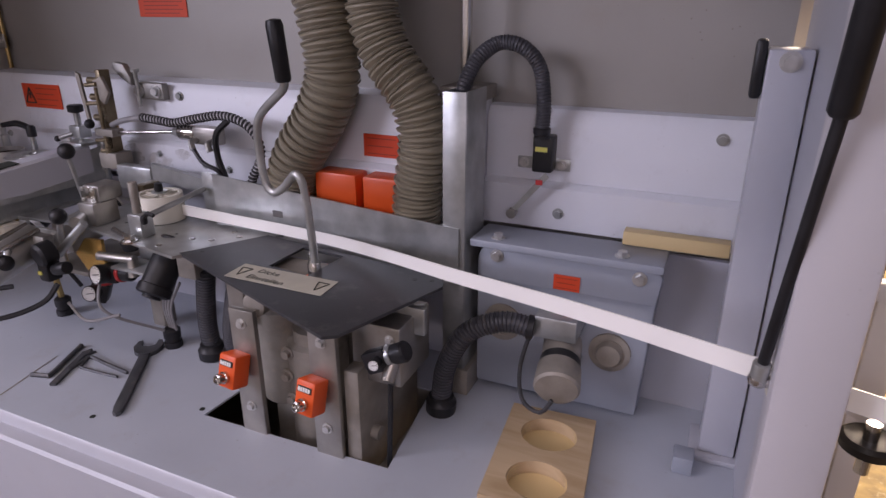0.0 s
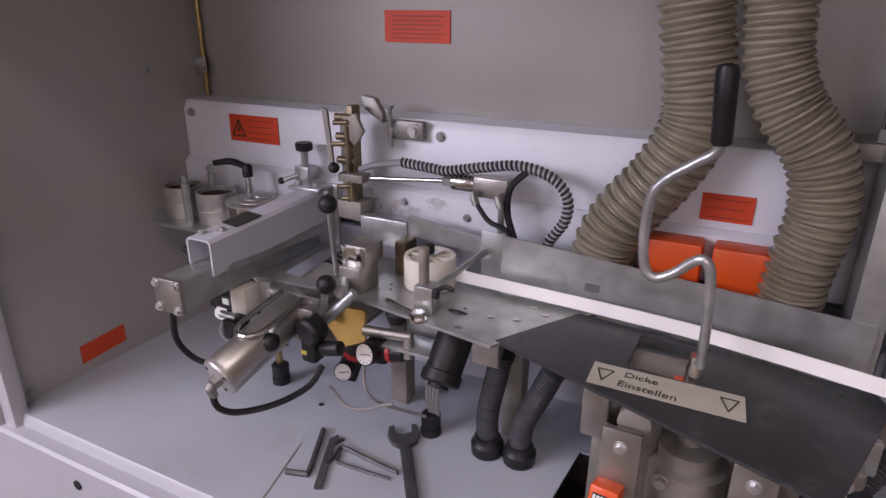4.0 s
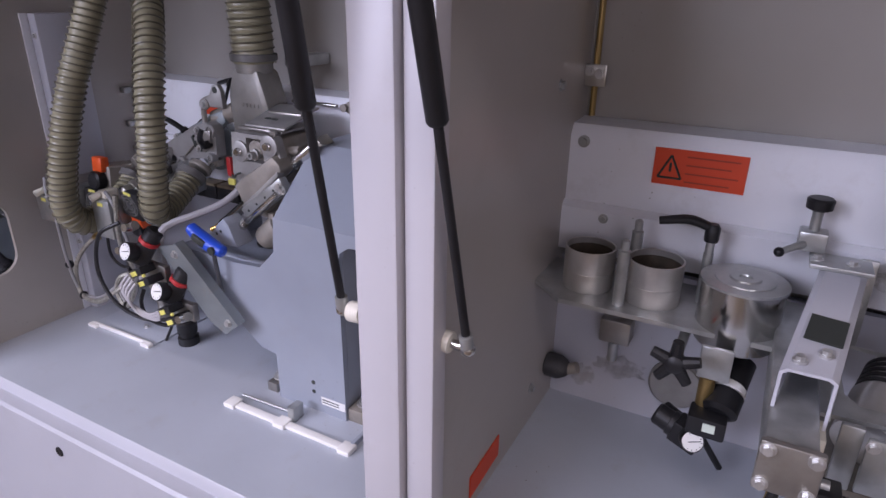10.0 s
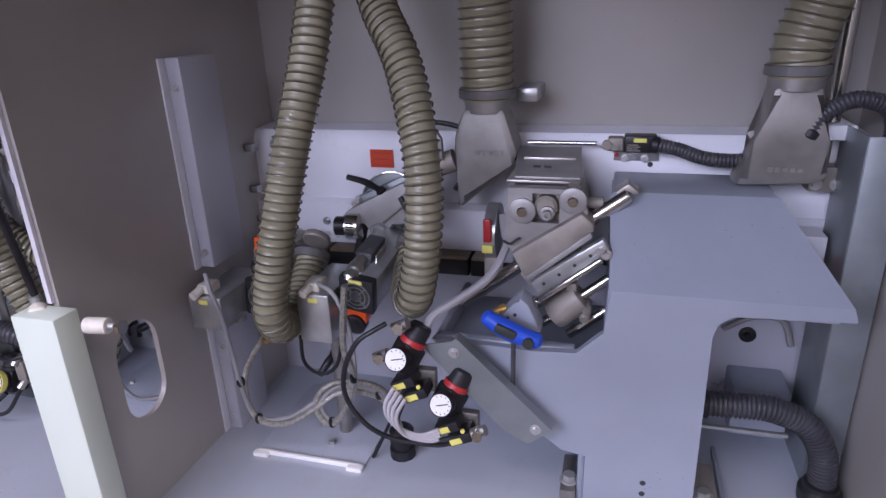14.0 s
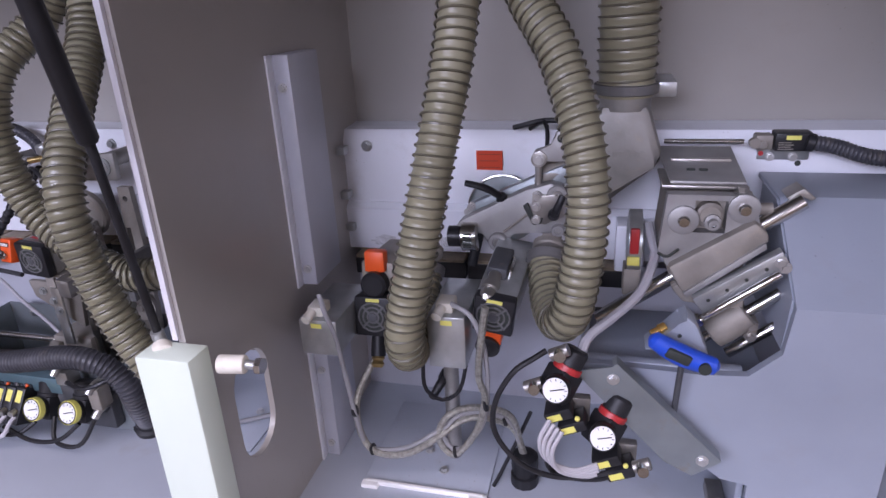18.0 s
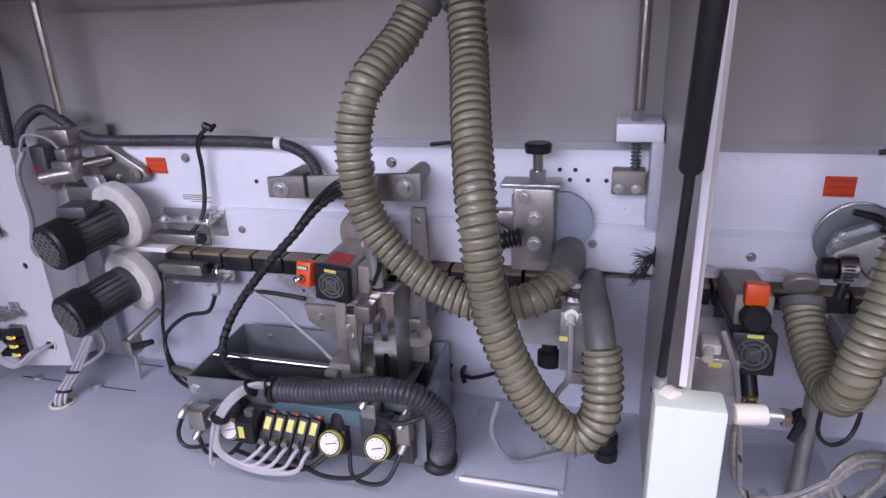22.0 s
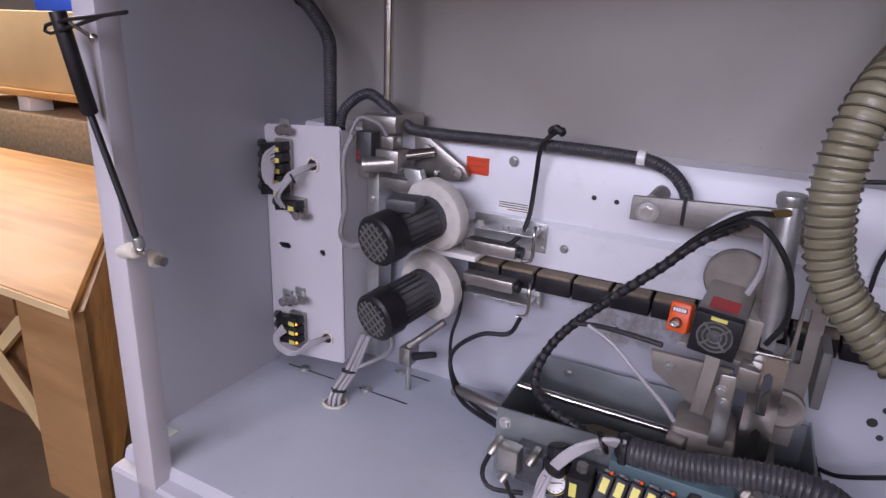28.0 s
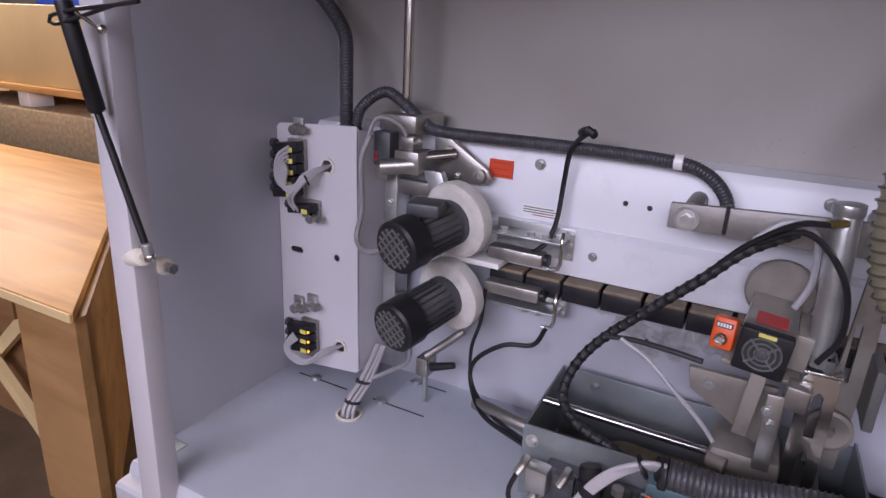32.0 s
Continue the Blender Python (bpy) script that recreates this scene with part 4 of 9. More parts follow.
# black slanted plate with its tape note
hole = [(-1.052, -0.290), (-0.955, -0.300), (-0.946, -0.190), (-1.050, -0.181)]
t = thing("black_plate", (-0.95, -0.3, 0.295), "matt black cover plate with a pit and a taped note", "plate")
part("sheet", plate_with_holes([(-1.262, -0.310), (-1.165, -0.150), (-0.72, -0.205), (-0.705, -0.243), (-0.780, -0.470), (-0.800, -0.484)], [hole], "z", 0.295, 0.0055), "plate", t)
for x, y in ((-0.765, -0.235), (-0.733, -0.228), (-1.225, -0.285)):
    part("screw_hole", lathe((x, y, 0.3006), (x, y, 1), [(0.0045, 0), (0.0045, 0.0003)], 12), "ink", t)
n = thing("tape_note", (-0.99, -0.335, 0.301), "strip of masking tape with a handwritten note", "note")
part("tape", prism([(-1.096, -0.365, 0.3012), (-0.882, -0.366, 0.3012), (-0.886, -0.303, 0.3012), (-1.098, -0.303, 0.3012)], (0, 0, 1), 0.0008), "tape", n)


def text(words, size, m, material, parent, name="writing"):
    cu = bpy.data.curves.new(name, "FONT")
    cu.body, cu.size, cu.extrude = words, size, 0.0002
    ob = new("tmp_text", cu)
    me = bpy.data.meshes.new_from_object(ob.evaluated_get(bpy.context.evaluated_depsgraph_get()))
    bpy.data.objects.remove(ob)
    me.transform(Matrix.Translation(-ORIGIN[parent]) @ m)
    me.materials.append(M[material])
    o = new(name, me)
    o.parent = parent
    ORIGIN[o] = ORIGIN[parent]
    return o


text("Dicke", 0.021, Matrix.Translation((-1.050, -0.328, 0.3025)) @ Matrix.Rotation(radians(-2), 4, "Z"), "ink", n)
text("Einstellen", 0.022, Matrix.Translation((-1.055, -0.356, 0.3025)) @ Matrix.Rotation(radians(-2), 4, "Z"), "ink", n)
for x in (-1.077, -0.905):
    bm = bmesh.new()
    for p, q in (((-0.012, 0.012), (0.012, 0.012)), ((0.012, 0.012), (0, -0.02)), ((0, -0.02), (-0.012, 0.012))):
        cyl((x + p[0], -0.332 + p[1], 0.3025), (x + q[0], -0.332 + q[1], 0.3025), 0.0011, seg=5, bm=bm)
    part("arrow_mark", bm, "ink", n)

# crank with its black grip
c = thing("crank", (-0.957, -0.275, 0.28), "steel crank with a long black grip", "crank")
part("socket", lathe((-0.957, -0.275, 0.285), (-0.957, -0.275, 1), [(0.013, 0), (0.013, 0.03), (0.010, 0.035), (0.010, 0.05)], 14), "shiny", c)
part("rod", tube([(-0.950, -0.280, 0.32), (-0.952, -0.285, 0.40), (-0.957, -0.288, 0.468), (-0.968, -0.290, 0.490), (-0.985, -0.285, 0.480), (-1.005, -0.282, 0.460), (-1.030, -0.280, 0.447), (-1.046, -0.280, 0.462), (-1.052, -0.282, 0.510), (-1.049, -0.285, 0.565), (-1.035, -0.287, 0.592), (-1.00, -0.292, 0.620), (-0.974, -0.297, 0.640), (-0.970, -0.300, 0.66)], 0.0075, 12, 0.006), "steel", c)
part("grip", lathe((-0.970, -0.300, 0.650), (-0.977, -0.305, 0.755), [(0.011, 0), (0.0135, 0.004), (0.0145, 0.09), (0.012, 0.098), (0.004, 0.1)], 16), "black", c)
solo("pit_block", box(-0.985, -0.935, -0.295, -0.20, 0.262, 0.284, 0.003), "orange", "small red-orange block in the plate's pit", "block")
solo("pit_core", box(-1.06, -0.93, -0.30, -0.17, 0.24, 0.258, 0.003), "dusty", "dusty metal block below the black plate", "block")

# milling head below the plate, standing in the deck's opening
h = thing("milling_head", (-0.95, -0.28, -0.27), "dusty trimming head with two uprights in the deck opening", "machine unit")
for x0, x1 in ((-1.058, -1.003), (-0.888, -0.832)):
    part("upright", box(x0, x1, -0.405, -0.393, -0.26, 0.262, 0.002), "alu", h)
    for zz in (0.235, 0.060):
        bolt_part(((x0 + x1) / 2, -0.405, zz), (0, -1, 0), 0.007, h)
part("motor_drum", lathe((-0.945, -0.30, -0.05), (-0.945, -0.30, 1), [(0.055, 0), (0.058, 0.004), (0.058, 0.22), (0.045, 0.225), (0.045, 0.25), (0.018, 0.255), (0.018, 0.33)], 30), "dusty", h)
part("motor_drum", lathe((-1.035, -0.29, 0.02), (-1.035, -0.29, 1), [(0.045, 0), (0.048, 0.004), (0.048, 0.20), (0.034, 0.205)], 26), "dusty", h)
part("rear_frame", box(-1.10, -0.82, -0.26, -0.20, -0.26, 0.285, 0.006), "dusty", h)
part("gear_box", box(-0.832, -0.735, -0.355, -0.235, 0.145, 0.262, 0.006), "alu", h)
for yy, zz in ((-0.355, 0.238), (-0.355, 0.165)):
    bolt_part((-0.755, yy, zz), (0, -1, 0), 0.006, h)
part("side_frame", box(-0.83, -0.80, -0.39, -0.16, -0.26, 0.18, 0.004), "dusty", h)
part("drive_wheel", lathe((-0.835, -0.345, 0.03), (-0.70, -0.345, 0.03), [(0.02, 0), (0.02, 0.02), (0.014, 0.022), (0.014, 0.05)], 16), "dusty", h)
part("base_bar", box(-0.83, -0.77, -0.38, -0.16, -0.12, -0.06, 0.004), "dusty", h)
part("collar", lathe((-1.02, -0.36, 0.262), (-1.02, -1, 0.262), [(0.02, 0), (0.024, 0.003), (0.024, 0.02), (0.018, 0.022), (0.008, 0.022)], 18), "dusty", h)
for xx, zz in ((-0.975, 0.16), (-0.98, 0.11), (-0.972, 0.06)):
    bolt_part((xx, -0.355, zz), (0, -1, 0), 0.009, h, "dusty")
part("hook", box(-0.775, -0.715, -0.30, -0.285, 0.225, 0.278, 0.003), "steel", h)
part("pin_valve", cyl((-0.745, -0.385, 0.175), (-0.745, -0.355, 0.205), 0.012), "alu", h)
position_counter(-1.040, -0.428, 0.150, (-0.10, -1, 0.28), "orange position indicator with counter digits and steel knob")
position_counter(-0.872, -0.428, 0.140, (-0.10, -1, 0.28), "orange position indicator with counter digits and steel knob")
cable([(-0.752, -0.36, 0.18), (-0.752, -0.365, 0.10), (-0.757, -0.365, 0.0), (-0.757, -0.365, -0.1)], 0.005, "black", "black cable down into the deck opening")
regulator((-0.765, -0.395, 0.208), (0.2, -0.9, 0.2), "small metal throttle valve beside the gear box", 0.010, "steel", (0.8, 0, 0.4))
sl = solo("angle_bracket", box(-1.10, -1.06, -0.36, -0.34, 0.205, 0.292, 0.003), "alu", "aluminium angle below the black plate", "bracket")

# knob motor, hoses, glands and tools on the deck
m = thing("clamp_motor", (-1.36, -0.28, 0.15), "black round clamp cylinder with stepped end", "cylinder")
part("body", lathe((-1.360, -0.222, 0.286), (-1.367, -0.300, 0.190), [(0.030, 0), (0.034, 0.004), (0.034, 0.11), (0.037, 0.112), (0.037, 0.130), (0.030, 0.134), (0.02, 0.134), (0.02, 0.14), (0.008, 0.142)], 24), "black", m)
part("bracket", box(-1.32, -1.27, -0.27, -0.24, 0.22, 0.293, 0.003), "dusty", m)
conduit([(-1.275, -0.235, 0.235), (-1.29, -0.232, 0.16), (-1.303, -0.226, 0.09), (-1.303, -0.223, 0.03), (-1.303, -0.223, 0.004)], 0.0215, "dark corrugated hose into the deck", pitch=0.0072)
conduit([(-1.17, -0.25, 0.245), (-1.20, -0.24, 0.17), (-1.232, -0.225, 0.09), (-1.238, -0.22, 0.03), (-1.238, -0.22, 0.004)], 0.0215, "dark corrugated hose into the deck", pitch=0.0072)
gland(-1.428, -0.221)
gland(-1.825, -0.211)
for i in range(4):
    cable([(-1.43 + 0.006 * i, -0.221, 0.045), (-1.435 + 0.008 * i, -0.225, 0.11), (-1.43 + 0.014 * i, -0.21, 0.17)], 0.0035, "grey", "pale air line that rises from a deck gland")
cable([(-1.825, -0.211, 0.045), (-1.82, -0.22, 0.12), (-1.80, -0.24, 0.17)], 0.008, "brass", "tan hose that rises from a deck gland")
w = thing("open_end_wrench", (-1.40, -0.36, 0.0), "worn dark open-end wrench on the deck", "wrench")
a, b2 = Vector((-1.318, -0.478, 0)), Vector((-1.452, -0.285, 0))
d = (b2 - a).normalized()
n2 = Vector((-d.y, d.x, 0))


def flat(pts2, h, bev=0.001, z=0.0005):
    return prism([a + d * p[0] + n2 * p[1] + Vector((0, 0, z)) for p in pts2], (0, 0, 1), h, bev)


L = (b2 - a).length
part("handle", flat([(0.0, -0.008), (-0.006, 0.0), (0.0, 0.008), (0.02, 0.0105), (L, 0.0115), (L, -0.0115), (0.02, -0.0105)], 0.009), "motor", w)
jaw = [(L - 0.004, -0.014), (L + 0.008, -0.026), (L + 0.03, -0.033), (L + 0.056, -0.028), (L + 0.060, -0.018), (L + 0.034, -0.016), (L + 0.028, 0.0), (L + 0.034, 0.016), (L + 0.060, 0.018), (L + 0.056, 0.028), (L + 0.03, 0.033), (L + 0.008, 0.026), (L - 0.004, 0.014)]
part("jaw", flat(jaw, 0.010, 0.0), "motor", w)


def hex_key(pts, r, label):
    return solo("hex_key", tube([(x, y, r) for x, y in pts], r, 6, 0.006), "motor", label, "hex key", "hex keys")


hex_key([(-1.612, -0.452), (-1.578, -0.442), (-1.573, -0.435), (-1.598, -0.378), (-1.626, -0.318)], 0.0055, "dark bent hex key on the deck")
hex_key([(-1.560, -0.402), (-1.557, -0.388), (-1.562, -0.350), (-1.555, -0.345), (-1.50, -0.352), (-1.425, -0.360)], 0.0045, "dark bent hex key on the deck")
hex_key([(-1.562, -0.350), (-1.548, -0.378), (-1.545, -0.385), (-1.49, -0.384), (-1.432, -0.380)], 0.0035, "thin dark hex key beside a larger one")
solo("small_wrench", prism([(-1.540, -0.462, 0.0005), (-1.527, -0.456, 0.0005), (-1.578, -0.345, 0.0005), (-1.570, -0.322, 0.0005), (-1.580, -0.330, 0.0005), (-1.588, -0.318, 0.0005), (-1.596, -0.338, 0.0005), (-1.590, -0.350, 0.0005)], (0, 0, 1), 0.006), "motor", "short dark wrench beside the hex keys", "wrench")
solo("deck_seam", prism([(-1.600, -0.553, 0.0003), (-1.597, -0.553, 0.0003), (-1.640, -0.37, 0.0003), (-1.643, -0.37, 0.0003)], (0, 0, 1), 0.0006), "dusty", "thin dirty scratch across the deck", "scratch")
for x, y in ((-1.687, -0.244), (-1.177, -0.392), (-1.36, -0.50)):
    solo("deck_hole", lathe((x, y, 0.0003), (x, y, 1), [(0.006, 0), (0.006, 0.0006)], 12), "ink", "small dark screw hole in the deck", "hole")

# stainless filter cylinder in front of the beam
f = thing("air_cylinder", (-1.70, -0.42, 0.17), "large stainless air cylinder with an elbow fitting", "cylinder")
a, b2 = Vector((-1.685, -0.504, 0.219)), Vector((-1.648, -0.330, 0.288))
part("barrel", lathe(a, b2, [(0.026, 0), (0.036, 0.002), (0.0375, 0.006), (0.0375, 0.180), (0.035, 0.185)], 34), "satin", f)
w = (b2 - a).normalized()
side = w.cross(Vector((0, 0, 1))).normalized()
rise = side.cross(w)
part("end_cap", lathe(a, a - w, [(0.0385, -0.004), (0.0385, 0.003), (0.036, 0.006), (0.012, 0.007)], 32), "brushed", f)
for i in range(3):
    q = a - w * 0.006 + (side * math.cos(2.1 * i + 0.5) + rise * math.sin(2.1 * i + 0.5)) * 0.029
    part("cap_screw", cyl(q, q - w * 0.002, 0.003, seg=8), "ink", f)
part("hex_fitting", cyl(a - w * 0.006, a - w * 0.020, 0.012, seg=6), "hood", f)
part("swivel", cyl(a - w * 0.019, a - w * 0.032 - rise * 0.006, 0.010, bevel=0.002), "hood", f)
part("hose_nut", cyl(a - w * 0.028 - rise * 0.004, a - w * 0.028 - rise * 0.022, 0.008, seg=6), "hood", f)
part("mount_plate", box(-1.745, -1.620, -0.312, -0.304, 0.21, 0.295, 0.002), "steel", f)
for xx, zz in ((-1.738, 0.285), (-1.640, 0.283)):
    bolt_part((xx, -0.312, zz), (0, -1, 0), 0.006, f)
loop = [(0.185, -0.030, 0.030), (0.13, -0.031, 0.034), (0.085, -0.028, 0.037), (0.066, -0.015, 0.041), (0.062, 0.0, 0.042), (0.066, 0.015, 0.041), (0.085, 0.028, 0.037), (0.13, 0.031, 0.034), (0.185, 0.030, 0.030)]
part("handle_loop", tube([a + w * p + side * q + rise * h for p, q, h in loop], 0.0052, 10, 0.008), "shiny", f)
part("white_tab", box(-1.662, -1.645, -0.386, -0.382, 0.268, 0.285, 0.001), "dial", f)
cable([(-1.690, -0.524, 0.188), (-1.684, -0.522, 0.166), (-1.662, -0.50, 0.150), (-1.62, -0.45, 0.150), (-1.585, -0.40, 0.168), (-1.572, -0.372, 0.20)], 0.006, "black", "black air hose from the cylinder's elbow")
ball_lever((-1.640, -0.415, 0.285), (-1.639, -0.429, 0.260), "short lever with a black ball knob on the cylinder", 0.018, 0.008)
v = thing("rotary_valve", (-1.595, -0.40, 0.22), "black rotary valve with yellow tag", "valve")
part("knob", lathe((-1.588, -0.355, 0.272), (-1.597, -0.42, 0.262), [(0.024, 0), (0.027, 0.003), (0.027, 0.03), (0.022, 0.036), (0.012, 0.037)], 18), "black", v)
part("body", box(-1.610, -1.578, -0.385, -0.350, 0.205, 0.262, 0.006), "black", v)
part("tag", box(-1.608, -1.596, -0.3865, -0.3845, 0.222, 0.230), "yellow", v)
part("side_arm", cyl((-1.57, -0.37, 0.235), (-1.53, -0.37, 0.245), 0.014, bevel=0.003), "black", v)
part("top_fitting", box(-1.625, -1.59, -0.37, -0.345, 0.278, 0.305, 0.004), "alu", v)
regulator((-1.582, -0.300, 0.143), (0.25, -0.9, 0.22), "pressure regulator with tilted white gauge", 0.019, knob=(0.3, 0.2, 1))
regulator((-1.514, -0.322, 0.212), (-0.1, -0.95, 0.22), "pressure regulator with white gauge under the table plate", 0.022, knob=(1, 0.1, 0.1))
solo("amber_plate", prism([(-1.640, -0.27, 0.225), (-1.600, -0.27, 0.268), (-1.545, -0.27, 0.272), (-1.548, -0.27, 0.205), (-1.602, -0.27, 0.178)], (0, 1, 0), 0.008), "gold", "shiny amber metal plate below the table", "plate")
s = thing("suction_cup", (-1.475, -0.20, 0.22), "black rubber bellows below the table plate", "bellows")
part("bellows", lathe((-1.495, -0.235, 0.294), (-1.495, -0.235, 0), [(0.020, 0), (0.022, 0.006), (0.018, 0.012), (0.022, 0.018), (0.018, 0.024), (0.022, 0.030), (0.016, 0.05)], 18), "rubber", s)
f = thing("pipe_fitting", (-1.46, -0.27, 0.21), "steel elbow fitting below the table", "fitting")
part("run", cyl((-1.535, -0.29, 0.243), (-1.44, -0.275, 0.243), 0.010), "alu", f)
part("elbow", cyl((-1.445, -0.278, 0.245), (-1.440, -0.285, 0.205), 0.011), "alu", f)
solo("mount_strip", box(-1.49, -1.36, -0.30, -0.235, 0.222, 0.228, 0.001), "steel", "zinc mounting strip below the table plate", "bracket")
for a, b2, c2 in (((-1.53, -0.30, 0.20), (-1.50, -0.33, 0.13), (-1.43, -0.24, 0.05)), ((-1.57, -0.36, 0.15), (-1.52, -0.36, 0.115), (-1.45, -0.33, 0.13))):
    cable([a, b2, c2], 0.0035, "grey", "thin pale air line below the table")
cable([(-2.0, -0.16, 0.16), (-1.95, -0.12, 0.10), (-1.9, -0.1, 0.02)], 0.006, "black", "black cable in the shaded corner")

# clamp tower, catch and wrapped cable at the rail
k = thing("catch_bracket", (-1.62, -0.02, 0.55), "yellowed zinc catch bracket bolted to the rail", "bracket")
part("plate", box(-1.640, -1.552, -0.022, -0.002, 0.553, 0.592, 0.003), "hood", k)
for xx in (-1.628, -1.572):
    bolt_part((xx, -0.022, 0.573), (0, -1, 0), 0.010, k)
part("hook_arm", prism([(-1.640, -0.035, 0.585), (-1.665, -0.035, 0.600), (-1.700, -0.035, 0.625), (-1.690, -0.035, 0.640), (-1.660, -0.035, 0.636), (-1.640, -0.035, 0.605)], (0, 1, 0), 0.018, 0.002), "hood", k)
part("pin", cyl((-1.625, -0.030, 0.535), (-1.625, -0.030, 0.620), 0.005), "steel", k)
part("pin_head", cyl((-1.625, -0.030, 0.618), (-1.625, -0.030, 0.625), 0.010), "steel", k)
k = thing("clamp_tower", (-1.70, -0.06, 0.40), "yellowed brass and steel clamp tower at the rail", "clamp")
part("rear_plate", box(-1.722, -1.705, -0.075, -0.045, 0.40, 0.605, 0.002), "dusty", k)
part("front_plate", box(-1.698, -1.682, -0.085, -0.055, 0.40, 0.625, 0.002), "bronze", k)
for zz in (0.56, 0.60, 0.51):
    part("joint", cyl((-1.722, -0.085, zz), (-1.680, -0.085, zz), 0.008), "bronze", k)
for yy in (-0.095, -0.075):
    part("rod", cyl((-1.69, yy, 0.40), (-1.69, yy, 0.585), 0.005), "bronze", k)
part("blade", prism([(-1.735, -0.10, 0.500), (-1.725, -0.10, 0.500), (-1.735, -0.10, 0.615), (-1.748, -0.10, 0.620)], (0, 1, 0), 0.006), "dusty", k)
part("fork", box(-1.712, -1.650, -0.105, -0.070, 0.468, 0.486, 0.002), "dusty", k)
part("foot", box(-1.72, -1.66, -0.10, -0.05, 0.385, 0.425, 0.003), "dusty", k)
part("ball_knob", ball((-1.715, -0.112, 0.498), 0.012), "black", k)
for zz, dx in ((0.43, 0.0), (0.455, -0.012), (0.545, -0.02), (0.59, -0.014)):
    part("cross_pin", cyl((-1.705 + dx, -0.100, zz), (-1.672 + dx, -0.096, zz + 0.003), 0.005), "bronze", k)
part("side_arm", prism([(-1.700, -0.095, 0.600), (-1.668, -0.095, 0.612), (-1.650, -0.095, 0.575), (-1.672, -0.095, 0.545), (-1.690, -0.095, 0.560)], (0, 1, 0), 0.010, 0.002), "dusty", k)
part("spring", ribbed([(-1.678, -0.10, 0.43), (-1.678, -0.10, 0.47)], 0.010, 0.006, 0.003, 10), "bronze", k)
c = thing("pneumatic_cylinder", (-1.43, -0.07, 0.47), "slim steel pneumatic cylinder with a long rod", "cylinder")
part("rod", cyl((-1.655, -0.085, 0.477), (-1.47, -0.075, 0.491), 0.005), "shiny", c)
part("barrel", cyl((-1.455, -0.075, 0.492), (-1.405, -0.073, 0.493), 0.018, bevel=0.003), "shiny", c)
part("nut", cyl((-1.475, -0.075, 0.491), (-1.455, -0.075, 0.492), 0.011, seg=6), "steel", c)
part("block", box(-1.405, -1.335, -0.090, -0.060, 0.470, 0.510, 0.003), "alu", c)
for xx in (-1.395, -1.345):
    part("elbow_fitting", tube([(xx, -0.090, 0.48), (xx, -0.108, 0.478), (xx + 0.008, -0.112, 0.462)], 0.0075, 8, 0.006), "hood", c)
part("stand", cyl((-1.348, -0.08, 0.395), (-1.348, -0.08, 0.47), 0.0065), "steel", c)
cable([(-1.387, -0.112, 0.465), (-1.36, -0.115, 0.435), (-1.325, -0.11, 0.42), (-1.31, -0.10, 0.39)], 0.005, "black", "black air hose on the slim cylinder")
cable([(-1.30, -0.085, 0.53), (-1.325, -0.10, 0.50), (-1.328, -0.10, 0.45), (-1.312, -0.10, 0.40)], 0.007, "black", "black cable that drops from the wrapped bundle")
wrap = [(-1.565, -0.085, 0.520), (-1.50, -0.085, 0.516), (-1.463, -0.085, 0.514), (-1.385, -0.085, 0.530), (-1.313, -0.085, 0.540), (-1.254, -0.085, 0.527), (-1.221, -0.085, 0.494), (-1.220, -0.085, 0.450), (-1.247, -0.085, 0.404), (-1.255, -0.085, 0.37)]
b = thing("cable_bundle", (-1.4, -0.08, 0.5), "cable bundle in black spiral wrap along the rail", "cable")
part("core", tube(wrap, 0.0085), "pale", b)
part("spiral_wrap", helix(wrap, 0.0078, 0.0095, 0.0030), "rubber", b)
part("bare_end", tube([(-1.665, -0.09, 0.495), (-1.63, -0.088, 0.508), (-1.565, -0.085, 0.520)], 0.007), "grey", b)

# dust hoses, red boxes, tall bracket of the glue bay
yh = -0.072
dust_hose([(-1.150, yh, 0.33), (-1.148, yh, 0.405), (-1.122, yh, 0.468), (-1.060, yh, 0.555), (-1.024, yh, 0.640), (-1.034, yh, 0.746), (-1.05, yh, 0.85), (-1.06, yh, 1.05), (-1.06, yh, 1.24)], 0.056, "thick beige corrugated dust hose in a soft bend", "hose2", 0.020, 0.005, [((-1.150, yh, 0.345), (0, 0, 1))])
dust_hose([(-0.842, yh, 0.28), (-0.841, yh, 0.355), (-0.835, yh, 0.430), (-0.822, yh, 0.520), (-0.840, yh, 0.602), (-0.895, yh, 0.676), (-0.922, yh, 0.740), (-0.930, yh, 0.80), (-0.94, yh, 0.95), (-0.94, yh, 1.24)], 0.050, "thick beige corrugated dust hose beside the tall bracket", "hose2", 0.019, 0.005, [((-0.842, yh, 0.30), (0, 0, 1))])
for x0, x1 in ((-1.086, -0.982), (-0.966, -0.868)):
    b = thing("guard_box", ((x0 + x1) / 2, -0.05, 0.33), "orange-red plastic guard box behind the guide", "guard", "orange guard boxes")
    part("cover", box(x0, x1, -0.075, -0.02, 0.345, 0.436, 0.006), "orange", b)
    part("flange", box(x0, x1 + 0.008, -0.105, -0.02, 0.330, 0.345, 0.003), "orange", b)
    bolt_part((x1 - 0.012, -0.09, 0.345), (0, 0, 1), 0.006, b)
t = thing("tall_bracket", (-0.74, -0.10, 0.0), "tall folded zinc bracket between rail and deck", "bracket")
part("front_sheet", box(-0.758, -0.712, -0.125, -0.121, 0.06, 0.626, 0.001), "steel", t)
part("side_sheet", box(-0.7155, -0.7115, -0.121, -0.020, 0.06, 0.626, 0.001), "steel", t)
